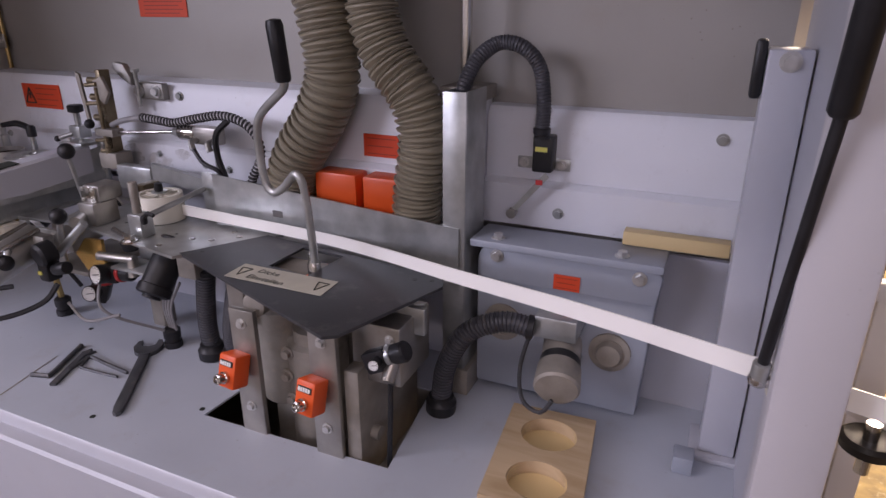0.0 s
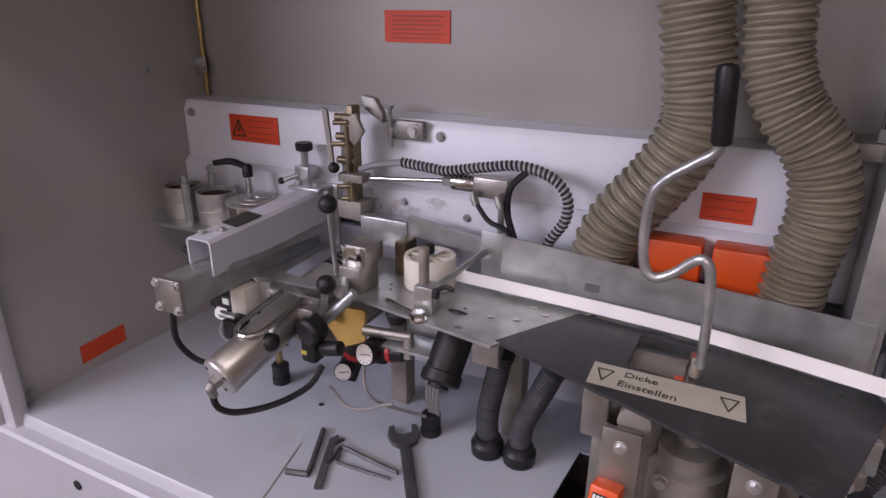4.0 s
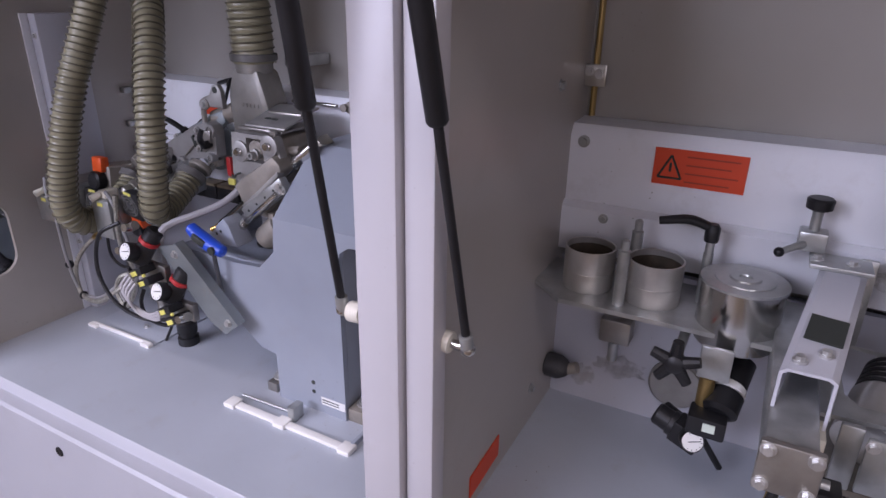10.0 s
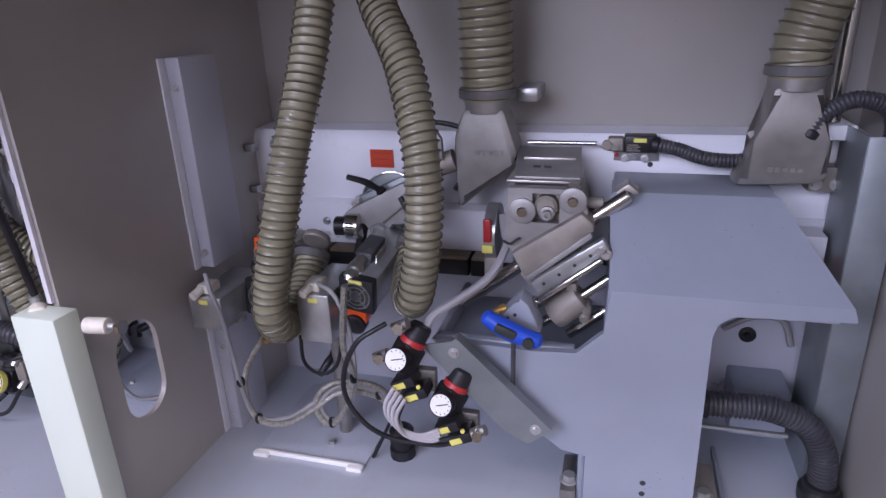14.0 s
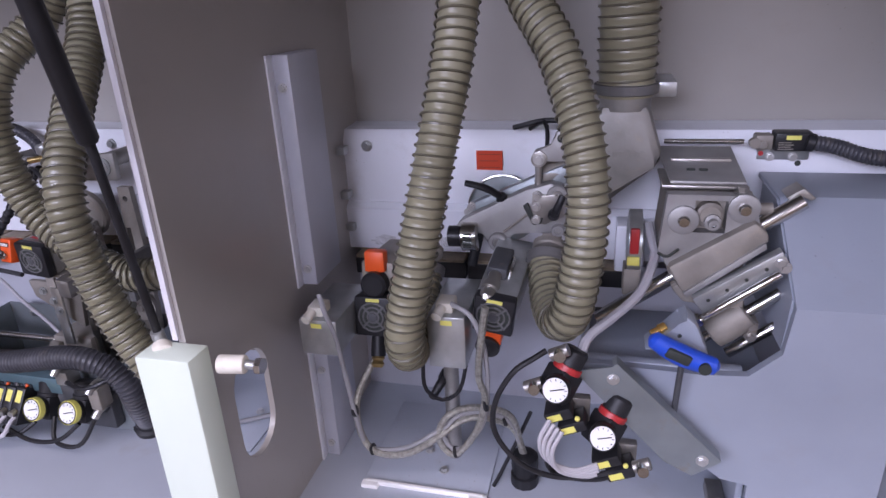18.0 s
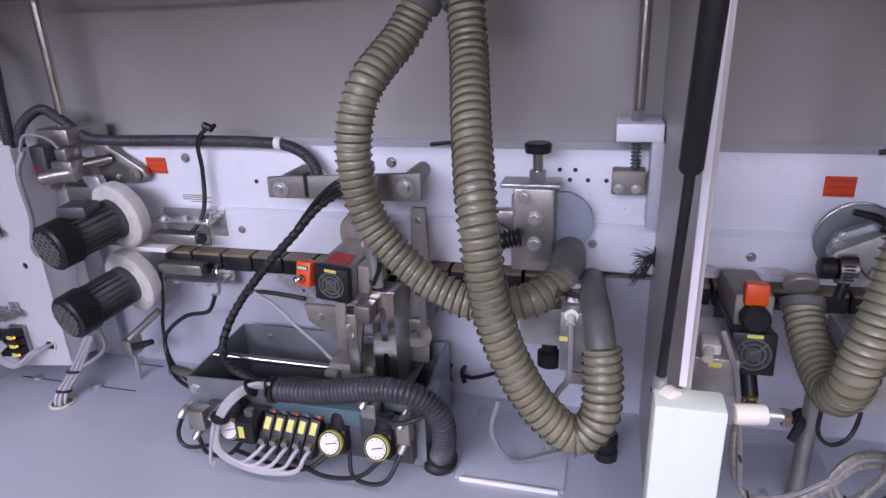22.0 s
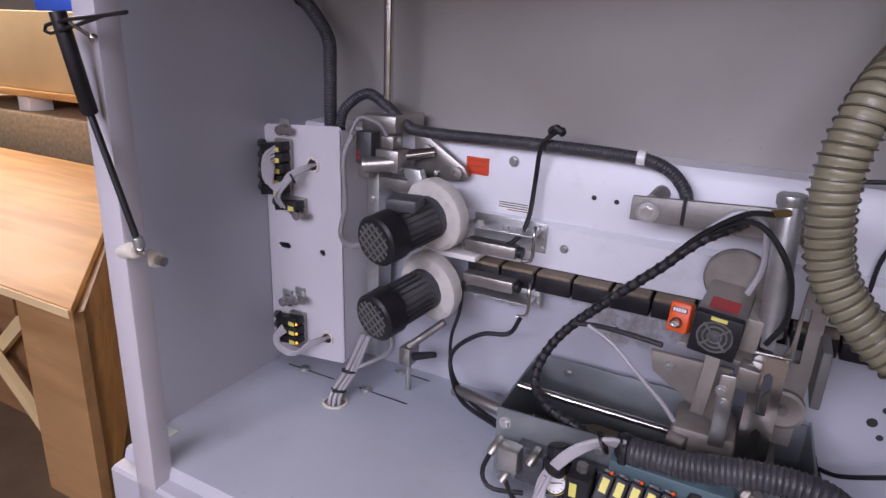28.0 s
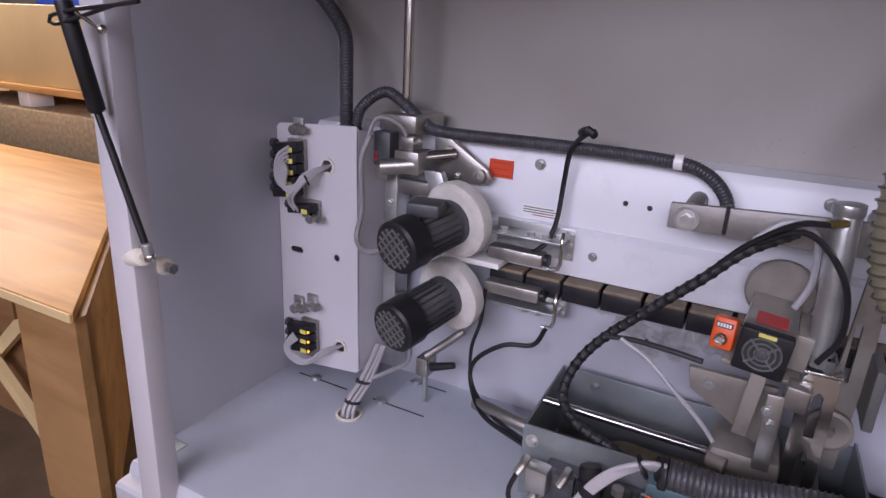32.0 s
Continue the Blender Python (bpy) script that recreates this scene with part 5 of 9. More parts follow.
part("inner_sheet", box(-0.758, -0.754, -0.121, -0.03, 0.30, 0.626, 0.001), "steel", t)
part("foot", box(-0.758, -0.70, -0.13, -0.02, 0.0, 0.06, 0.003), "dusty", t)
r = thing("lifting_rod", (-0.772, -0.02, 0.596), "steel rod that rises from a block on the rail", "rod", "lifting rods")
part("block", box(-0.80, -0.715, -0.045, 0.05, 0.597, 0.625, 0.003), "dusty", r)
part("nut", cyl((-0.755, -0.02, 0.625), (-0.755, -0.02, 0.645), 0.014, seg=6), "steel", r)
part("rod", cyl((-0.755, -0.02, 0.64), (-0.755, -0.02, 1.24), 0.011), "shiny", r)
conduit([(-0.605, 0.0, 0.540), (-0.604, 0.0, 0.600), (-0.616, 0.0, 0.664), (-0.650, -0.01, 0.700), (-0.692, -0.02, 0.704), (-0.722, -0.05, 0.676), (-0.738, -0.07, 0.630), (-0.740, -0.07, 0.600)], 0.015, "black corrugated conduit in an arch to the switch", gland=False)
s = thing("limit_switch", (-0.607, 0.03, 0.457), "black limit switch with a steel roller arm on the rail", "limit switch", "limit switches")
part("mount_plate", box(-0.664, -0.555, 0.046, 0.0495, 0.459, 0.483, 0.002), "steel", s)
for xx in (-0.650, -0.572):
    bolt_part((xx, 0.046, 0.471), (0, -1, 0), 0.007, s)
part("case", box(-0.624, -0.584, 0.008, 0.046, 0.461, 0.533, 0.004), "black", s)
part("label_tag", box(-0.618, -0.594, 0.0068, 0.0082, 0.503, 0.512), "yellow", s)
part("neck", cyl((-0.605, 0.005, 0.530), (-0.605, 0.005, 0.550), 0.016), "black", s)
part("arm", prism([(-0.593, 0.0, 0.465), (-0.585, 0.0, 0.455), (-0.655, 0.0, 0.372), (-0.663, 0.0, 0.378)], (0, -1, 0), 0.006), "steel", s)
part("arm_roller", cyl((-0.657, 0.004, 0.375), (-0.657, -0.012, 0.375), 0.010), "alu", s)
part("arm_red_mark", box(-0.610, -0.596, -0.0075, -0.0065, 0.440, 0.450), "red", s)

# grey drive box under the rail
g = thing("drive_box", (-0.53, -0.08, 0.0), "blue-grey sheet metal drive box with bolted lid", "machine cover")
part("case", prism([(-0.700, -0.078, 0.012), (-0.365, -0.078, 0.012), (-0.350, -0.078, 0.300), (-0.362, -0.078, 0.322), (-0.690, -0.078, 0.322), (-0.702, -0.078, 0.300)], (0, 1, 0), 0.085, 0.006), "blue", g)
part("lid", prism([(-0.690, -0.080, 0.262), (-0.352, -0.080, 0.262), (-0.345, -0.080, 0.318), (-0.356, -0.080, 0.332), (-0.680, -0.080, 0.332), (-0.692, -0.080, 0.318)], (0, -1, 0), 0.014, 0.004), "blue", g)
bolt_part((-0.655, -0.094, 0.314), (0, -1, 0), 0.009, g)
bolt_part((-0.385, -0.094, 0.312), (0, -1, 0), 0.009, g)
part("rosette", lathe((-0.643, -0.078, 0.165), (-0.643, -1, 0.165), [(0.040, 0), (0.040, 0.006), (0.028, 0.008), (0.026, 0.004), (0.004, 0.004)], 26), "dusty", g)
part("rosette", lathe((-0.425, -0.078, 0.145), (-0.425, -1, 0.145), [(0.040, 0), (0.040, 0.006), (0.030, 0.008), (0.026, 0.006), (0.022, 0.02), (0.004, 0.021)], 26), "dusty", g)
part("ledge_plate", box(-0.705, -0.345, -0.115, -0.012, 0.334, 0.349, 0.003), "blue", g)
for xx in (-0.655, -0.42):
    bolt_part((xx, -0.09, 0.349), (0, 0, 1), 0.009, g)
sign(-0.540, -0.0945, 0.266, 0.050, 0.030, "small orange plate on the drive box", bars=3)
m = thing("encoder_motor", (-0.50, -0.2, 0.15), "steel encoder with a round cap on a square bracket", "motor")
part("bracket", box(-0.555, -0.475, -0.170, -0.080, 0.196, 0.240, 0.004), "steel", m)
part("drum", lathe((-0.508, -0.12, 0.172), (-0.490, -0.235, 0.135), [(0.034, 0), (0.036, 0.003), (0.036, 0.07), (0.040, 0.072), (0.042, 0.115), (0.038, 0.120), (0.006, 0.121)], 28), "dusty", m)
part("black_band", lathe((-0.508, -0.12, 0.172), (-0.490, -0.235, 0.135), [(0.0365, 0.052), (0.0375, 0.053), (0.0375, 0.070), (0.0365, 0.071)], 28), "black", m)
part("screw", bolt((-0.52, -0.13, 0.240), (0, 0, 1), 0.009), "steel", m)
cable([(-0.56, -0.16, 0.205), (-0.57, -0.19, 0.14), (-0.555, -0.22, 0.09), (-0.515, -0.24, 0.085), (-0.495, -0.236, 0.115)], 0.004, "rubber", "dark cable that loops to the encoder")
conduit([(-0.555, -0.17, 0.214), (-0.61, -0.18, 0.220), (-0.675, -0.195, 0.190), (-0.715, -0.20, 0.115), (-0.728, -0.198, 0.04), (-0.730, -0.197, 0.004)], 0.021, "dark corrugated conduit from the drive box to the deck", pitch=0.0072)
w = thing("plywood_jig", (-0.50, -0.29, 0.0), "plywood jig board with two round recesses on the deck", "jig board")
outer = [(-0.590, -0.150), (-0.428, -0.142), (-0.402, -0.405), (-0.568, -0.415)]
part("board", plate_with_holes(outer, [ring2(-0.500, -0.220, 0.052, 0.046, 32), ring2(-0.488, -0.345, 0.052, 0.046, 32)], "z", 0.002, 0.026), "ply", w)
part("base_sheet", prism([(x, y, 0.0005) for x, y in outer], (0, 0, 1), 0.0012), "wood2", w)
for yy, xx in ((-0.220, -0.500), (-0.345, -0.488)):
    for i in range(4):
        part("ply_layer", lathe((xx, yy, 0.004 + i * 0.006), (xx, yy, 1), [(0.0505, 0), (0.0495, 0.0008), (0.0505, 0.0016)], 32, close=False), "wood2", w)

# right end: inner column, post fittings
c = thing("inner_column", (-0.215, -0.12, 0.0), "pale grey square column with a black buffer", "column")
part("tube", box(-0.245, -0.185, -0.135, -0.07, 0.012, 0.712, 0.004), "paint", c)
part("foot_plate", box(-0.262, -0.170, -0.150, -0.05, 0.0, 0.012, 0.003), "paint", c)
part("buffer", box(-0.262, -0.246, -0.13, -0.09, 0.64, 0.725, 0.006), "black", c)
bolt_part((-0.215, -0.135, 0.695), (0, -1, 0), 0.010, c)
b2 = solo("deck_bracket", box(-0.285, -0.250, -0.20, -0.16, 0.0, 0.035, 0.004), "blue", "small grey foot bracket on the deck", "bracket")
gas_spring((-0.205, -0.66, 0.93), (-0.209, -0.612, 0.690), (-0.222, -0.565, 0.425), (-0.190, -0.560, 0.418), "black gas spring beside the white post")
gas_spring((-2.228, -0.655, 0.93), (-2.214, -0.605, 0.693), (-2.200, -0.550, 0.416), (-2.262, -0.548, 0.420), "black gas spring on the divider's glue side")
gas_spring((-2.355, -0.67, 0.93), (-2.365, -0.620, 0.697), (-2.377, -0.560, 0.428), (-2.345, -0.560, 0.430), "black gas spring on the divider's milling side")

# ---- milling bay ----
sign(-3.232, -0.001, 0.518, 0.050, 0.037, "small orange plate on the rail behind the hoses", bars=3)
a = thing("angle_profile", (-3.49, -0.19, 0.0), "pale painted channel on the divider, with a gap", "profile")
for z0, z1 in ((0.37, 0.757), (0.0, 0.245)):
    part("channel", box(XB + 0.010, XB + 0.040, -0.243, -0.135, z0, z1, 0.003), "paint", a)
    part("lip", box(XB + 0.010, XB + 0.014, -0.262, -0.2435, z0, z1, 0.001), "rail", a)
    for zz in (z0 + 0.03, z1 - 0.05):
        bolt_part((XB + 0.025, -0.2435, zz), (0, -1, 0), 0.005, a)
for yy, zz in ((-0.03, 0.56), (-0.03, 0.47), (-0.02, 0.40)):
    solo("hinge_block", box(XB + 0.0105, XB + 0.028, yy - 0.012, yy + 0.012, zz - 0.008, zz + 0.008, 0.002), "steel", "small steel block at the divider's back edge", "block", "hinge blocks")

def chain(x0, x1, group):
    n = int((x1 - x0) / 0.078)
    for i in range(n):
        x = x0 + i * 0.078
        c = thing("chain_pad", (x + 0.036, -0.01, 0.312), "oily black chain link with a tan pad", "chain link", group)
        part("link", box(x, x + 0.074, -0.050, 0.012, 0.308, 0.342, 0.002), "black", c)
        part("pad", box(x + 0.002, x + 0.072, -0.052, 0.012, 0.3425, 0.350, 0.002), "amber", c)


chain(-4.62, -3.55, "transport chain of the buffing bay")
chain(-3.48, -2.92, "transport chain of the milling bay")

# connector boxes and trimming motors
for x0, x1, z0, z1, lab in ((-3.468, -3.402, 0.288, 0.352, "dull steel connector box on the divider channel"), (-3.250, -3.190, 0.286, 0.376, "steel connector box with a pencilled mark")):
    b = thing("connector_box", ((x0 + x1) / 2, -0.26, z0), lab, "connector box", "steel connector boxes")
    part("case", box(x0, x1, -0.335, -0.19, z0, z1, 0.003), "steel", b)
    part("plug", box(x0 + 0.012, x0 + 0.040, -0.325, -0.29, z1, z1 + 0.018, 0.004), "ivory", b)
    part("plug_nose", cyl((x0 + 0.022, -0.325, z1 + 0.010), (x0 + 0.018, -0.345, z1 + 0.004), 0.008), "ivory", b)
    part("yellow_tag", box(x0 + 0.022, x0 + 0.040, -0.3358, -0.3345, z1 - 0.014, z1 - 0.006), "yellow", b)
    part("stem", cyl(((x0 + x1) / 2 - 0.03, -0.20, 0.0 if x0 > -3.3 else z0 - 0.05), ((x0 + x1) / 2 - 0.03, -0.20, z0), 0.014), "alu", b)
    bolt_part(((x0 + x1) / 2 - 0.03, -0.215, z0 - 0.03), (0, -1, 0), 0.008, b)


def fan_motor(m, label, w=0.036, h=0.034, depth=0.17, flip=1, top="steel"):
    """A square high-speed motor: metal body, black fan end with a round grille."""
    at = m.translation
    o = thing("trimming_motor", at, label, "motor", "square trimming motors")
    part("body", box(-w, w, -depth, -0.022, -h, h, 0.004, m), top, o)
    f = part("fan_end", box(-w, w, -depth - 0.0, -depth - 0.020, -h - 0.002, h + 0.002, 0.004, m), "black", o)
    part("fan_opening", lathe(m @ Vector((0, -depth - 0.0195, 0)), m @ Vector((0, -9, 0)), [(0.026, 0), (0.026, 0.0006)], 24), "ink", f)
    y = -depth - 0.0205
    for r in (0.026, 0.018, 0.010):
        ring = []
        bm = bmesh.new()
        pts = [Vector((r * math.cos(2 * math.pi * i / 20), y, r * math.sin(2 * math.pi * i / 20))) for i in range(20)]
        for i in range(20):
            cyl(m @ pts[i], m @ pts[(i + 1) % 20], 0.0016, seg=5, bm=bm)
        part("grille_ring", bm, "grid", f)
    bm = bmesh.new()
    for i in range(4):
        a = math.pi / 4 + math.pi * i / 2
        d = Vector((math.cos(a), 0, math.sin(a)))
        cyl(m @ (d * 0.004 + Vector((0, y, 0))), m @ (d * 0.028 + Vector((0, y, 0))), 0.002, seg=5, bm=bm)
    part("grille_cross", bm, "grid", f)
    part("hub", lathe(m @ Vector((0, y + 0.001, 0)), m @ Vector((0, y - 1, 0)), [(0.008, 0), (0.008, 0.003), (0.005, 0.004)], 12), "motor", f)
    part("yellow_tag", box(-0.012, 0.012, y - 0.0008, y + 0.001, h - 0.006, h - 0.0005, 0, m), "yellow", o)
    return o


m1 = pose(-3.368, -0.055, 0.302, -6, 0, 0)
o = fan_motor(m1, "dark trimming motor with an orange handle and black knob", 0.034, 0.034, 0.185, top="motor")
part("upper_body", box(-0.030, 0.030, -0.175, -0.02, 0.036, 0.090, 0.006, m1), "dusty", o)
part("orange_clip", box(-0.018, 0.018, -0.188, -0.165, 0.075, 0.112, 0.004, m1), "orange", o)
part("black_knob", lathe(m1 @ Vector((0, -0.175, 0.055)), m1 @ Vector((0, -1, 0.055)), [(0.020, 0), (0.023, 0.003), (0.023, 0.022), (0.018, 0.026), (0.008, 0.026)], 18), "black", o)
part("socket", cyl(m1 @ Vector((0.0, -0.18, -0.034)), m1 @ Vector((0.004, -0.20, -0.075)), 0.013), "black", o)
part("spring_nut", lathe(m1 @ Vector((0.004, -0.20, -0.072)), m1 @ Vector((0.006, -0.22, -0.11)), [(0.010, 0), (0.012, 0.006), (0.009, 0.010), (0.012, 0.016), (0.008, 0.022)], 12), "brass", o)
m2 = pose(-3.139, -0.108, 0.404, 10, 8, -2)
o = fan_motor(m2, "steel trimming motor tilted on its bracket", 0.032, 0.032, 0.185)
part("connector", box(-0.026, 0.006, -0.15, -0.085, 0.030, 0.052, 0.004, m2), "motor", o)
part("connector_clip", box(0.0065, 0.012, -0.14, -0.10, 0.030, 0.046, 0.001, m2), "shiny", o)
part("connector_nut", lathe(m2 @ Vector((-0.012, -0.150, 0.040)), m2 @ Vector((-0.016, -0.215, 0.020)), [(0.010, 0), (0.010, 0.018), (0.014, 0.019), (0.014, 0.030), (0.010, 0.032), (0.013, 0.040), (0.013, 0.050), (0.008, 0.056)], 14), "satin", o)
part("orange_clip", box(-0.020, 0.016, -0.20, -0.175, -0.062, -0.036, 0.003, m2), "orange", o)
part("black_knob", lathe(m2 @ Vector((-0.004, -0.185, -0.064)), m2 @ Vector((-0.004, -0.40, -0.075)), [(0.018, 0), (0.020, 0.003), (0.020, 0.020), (0.014, 0.024), (0.006, 0.024)], 16), "black", o)
d = thing("digit_wheel", (-3.205, -0.14, 0.42), "chromed counting wheel with engraved digits", "counter")
part("wheel", lathe((-3.235, -0.135, 0.432), (-3.10, -0.135, 0.436), [(0.016, 0), (0.026, 0.002), (0.026, 0.028), (0.020, 0.030)], 26), "shiny", d)
part("black_cap", lathe((-3.260, -0.135, 0.431), (-3.10, -0.135, 0.436), [(0.014, 0), (0.019, 0.002), (0.019, 0.024)], 18), "black", d)
for i in range(5):
    part("digit_mark", box(-3.228 + i * 0.0, -3.214, -0.1625, -0.1605, 0.420 + i * 0.006, 0.423 + i * 0.006), "ink", d)

# tilted trimming mechanism below the rail
d = thing("grinding_disc", (-3.20, -0.03, 0.39), "thin steel grinding disc behind the mechanism", "disc")
part("disc", lathe((-3.176, -0.026, 0.450), (-3.176, -1, 0.450), [(0.064, 0), (0.067, 0.001), (0.067, 0.004), (0.064, 0.005)], 48), "tray", d)
bm = bmesh.new()
arc = [(-3.176 + 0.067 * math.cos(radians(u)), -0.036, 0.450 + 0.067 * math.sin(radians(u))) for u in range(50, 176, 6)]
tube(arc, 0.0022, 8, 0.006, bm)
part("bright_rim", bm, "shiny", d)
q = thing("tilt_mechanism", (-3.14, -0.12, 0.42), "grey cast tilting arm with washers, plates and two levers", "mechanism")
part("back_lever", prism([(-3.240, -0.104, 0.447), (-3.230, -0.104, 0.480), (-3.103, -0.104, 0.538), (-3.060, -0.104, 0.557), (-3.050, -0.104, 0.530), (-3.083, -0.104, 0.500)], (0, 1, 0), 0.018, 0.003), "tray", q)
part("arm", prism([(-3.246, -0.135, 0.449), (-3.236, -0.135, 0.461), (-3.123, -0.135, 0.519), (-3.081, -0.135, 0.531), (-3.062, -0.135, 0.526), (-3.054, -0.135, 0.508), (-3.056, -0.135, 0.452), (-3.085, -0.135, 0.442), (-3.105, -0.135, 0.447), (-3.146, -0.135, 0.443), (-3.152, -0.135, 0.424), (-3.160, -0.135, 0.412), (-3.174, -0.135, 0.408), (-3.186, -0.135, 0.416), (-3.196, -0.135, 0.440)], (0, 1, 0), 0.030, 0.003), "cast", q)
for x, z, r, h in ((-3.170, 0.426, 0.0165, 0.014), (-3.070, 0.512, 0.0170, 0.006), (-3.067, 0.452, 0.0105, 0.016)):
    e = part("boss", lathe((x, -0.130, z), (x, -1, z), [(r, 0), (r, h), (r * 0.9, h + 0.002), (r * 0.58, h + 0.002), (r * 0.5, h - 0.001)], 26), "cast", q)
    part("screw", lathe((x, -0.130, z), (x, -1, z), [(r * 0.46, 0), (r * 0.46, h + 0.001), (r * 0.25, h + 0.001), (r * 0.22, h - 0.003)], 6), "alu", e)
part("slide_plate", prism([(-3.114, -0.142, 0.464), (-3.110, -0.142, 0.512), (-3.062, -0.142, 0.514), (-3.066, -0.142, 0.476), (-3.088, -0.142, 0.462)], (0, 1, 0), 0.006, 0.001), "alu", q)
for x, z in ((-3.103, 0.513), (-3.104, 0.493), (-3.104, 0.470)):
    bolt_part((x, -0.143, z), (0, -1, 0), 0.0052, q)
part("clip", prism([(-3.126, -0.144, 0.494), (-3.118, -0.144, 0.500), (-3.112, -0.144, 0.484), (-3.106, -0.144, 0.470), (-3.092, -0.144, 0.474), (-3.095, -0.144, 0.464), (-3.108, -0.144, 0.460), (-3.116, -0.144, 0.474)], (0, 1, 0), 0.005, 0.001), "ink", q)
part("thin_link", cyl((-3.160, -0.139, 0.444), (-3.118, -0.139, 0.479), 0.0022, seg=8), "dusty", q)
e = part("hinge_ear", prism([(-3.116, -0.11, 0.568), (-3.110, -0.11, 0.582), (-3.082, -0.11, 0.588), (-3.076, -0.11, 0.612), (-3.060, -0.11, 0.616), (-3.048, -0.11, 0.600), (-3.046, -0.11, 0.560), (-3.092, -0.11, 0.566), (-3.104, -0.11, 0.556)], (0, 1, 0), 0.014, 0.003), "cast", q)
part("washer", lathe((-3.103, -0.110, 0.567), (-3.103, -1, 0.567), [(0.0135, 0), (0.0135, 0.004), (0.009, 0.005)], 20), "alu", e)
bolt_part((-3.103, -0.114, 0.567), (0, -1, 0), 0.0065, e)
part("ear_hole", cyl((-3.066, -0.111, 0.602), (-3.066, -0.108, 0.602), 0.0075), "ink", e)
part("drum", cyl((-3.098, -0.085, 0.530), (-3.030, -0.080, 0.556), 0.021), "dusty", q)
part("link_rod", cyl((-3.103, -0.116, 0.556), (-3.103, -0.116, 0.520), 0.0062, seg=12), "alu", q)
for x, z in ((-3.222, 0.478), (-3.229, 0.467)):
    bolt_part((x, -0.105, z), (0, -1, 0), 0.005, q)
part("cross_shaft", cyl((-3.205, -0.120, 0.438), (-3.220, -0.130, 0.375), 0.009), "black", q)
part("spring_bracket", box(-3.094, -3.062, -0.132, -0.110, 0.428, 0.444, 0.002), "dusty", q)
part("small_spring", ribbed([(-3.074, -0.130, 0.434), (-3.104, -0.130, 0.405)], 0.0075, 0.005, 0.0028, 12), "steel", q)
part("spring_stud", cyl((-3.099, -0.130, 0.410), (-3.118, -0.130, 0.391), 0.0034, seg=10), "shiny", q)
part("spring_nut", cyl((-3.103, -0.130, 0.406), (-3.109, -0.130, 0.400), 0.0085, seg=6), "shiny", q)
clamp_handle((-3.166, -0.118, 0.494), (-1, -0.1, 0.36), 0.066, "black clamping lever on the tilting arm", (0.1, -0.6, 0.6), 0.8)
clamp_handle((-3.074, -0.138, 0.482), (0.35, -0.2, 0.9), 0.045, "black clamping lever on the tilting arm", (0, -1, 0), 0.8)
cable([(-3.16, -0.01, 0.600), (-3.09, -0.02, 0.615), (-3.02, -0.03, 0.600), (-3.00, -0.06, 0.55), (-3.03, -0.09, 0.50)], 0.005, "black", "black cable looped over the mechanism")
cable([(-3.13, -0.01, 0.598), (-3.10, -0.03, 0.612), (-3.095, -0.06, 0.56), (-3.10, -0.08, 0.52)], 0.004, "black", "black cable that drops from the rail")

# dust hoods and hoses
h = thing("dust_hood", (-2.965, -0.08, 0.47), "cast aluminium dust hood that narrows to a point", "dust hood", "cast dust hoods")
part("hood", prism([(-3.020, -0.112, 0.465), (-3.026, -0.112, 0.600), (-3.006, -0.112, 0.655), (-2.932, -0.112, 0.655), (-2.905, -0.112, 0.572), (-2.918, -0.112, 0.556)], (0, 1, 0), 0.072, 0.014), "hood", h)
part("collar", lathe((-2.968, -0.078, 0.645), (-2.968, -0.078, 1), [(0.040, 0), (0.041, 0.03), (0.039, 0.032)], 28), "hood", h)
for i in range(5):
    part("raised_mark", box(-2.985 + i * 0.011, -2.978 + i * 0.011, -0.1138, -0.111, 0.573, 0.581), "hood", h)
h = thing("dust_hood", (-2.48, -0.08, 0.53), "cast aluminium dust hood with a flared mouth", "dust hood", "cast dust hoods")
part("hood", prism([(-2.556, -0.112, 0.528), (-2.516, -0.112, 0.602), (-2.515, -0.112, 0.690), (-2.438, -0.112, 0.690), (-2.437, -0.112, 0.602), (-2.410, -0.112, 0.548), (-2.43, -0.112, 0.535)], (0, 1, 0), 0.072, 0.014), "hood", h)
part("collar", lathe((-2.476, -0.078, 0.682), (-2.476, -0.078, 1), [(0.040, 0), (0.041, 0.03), (0.039, 0.032)], 28), "hood", h)
for i in range(5):
    part("raised_mark", box(-2.505 + i * 0.011, -2.498 + i * 0.011, -0.1138, -0.111, 0.556, 0.563), "hood", h)
dust_hose([(-2.968, -0.078, 0.665), (-2.969, -0.078, 0.74), (-2.970, -0.08, 0.82), (-2.975, -0.09, 0.95), (-2.98, -0.10, 1.24)], 0.047, "olive dust hose that rises from a cast hood", "hose", 0.0165, 0.004, [((-2.968, -0.078, 0.678), (0, 0, 1))])
dust_hose([(-2.476, -0.078, 0.70), (-2.475, -0.078, 0.75), (-2.455, -0.08, 0.82), (-2.43, -0.09, 0.92), (-2.42, -0.10, 1.24)], 0.044, "olive dust hose that leans above a cast hood", "hose", 0.0165, 0.004, [((-2.476, -0.078, 0.712), (0, 0, 1))])
solo("hose_bracket", box(-2.925, -2.885, -0.03, 0.084, 0.655, 0.680, 0.003), "steel", "steel strap that holds the hose to the back", "bracket")
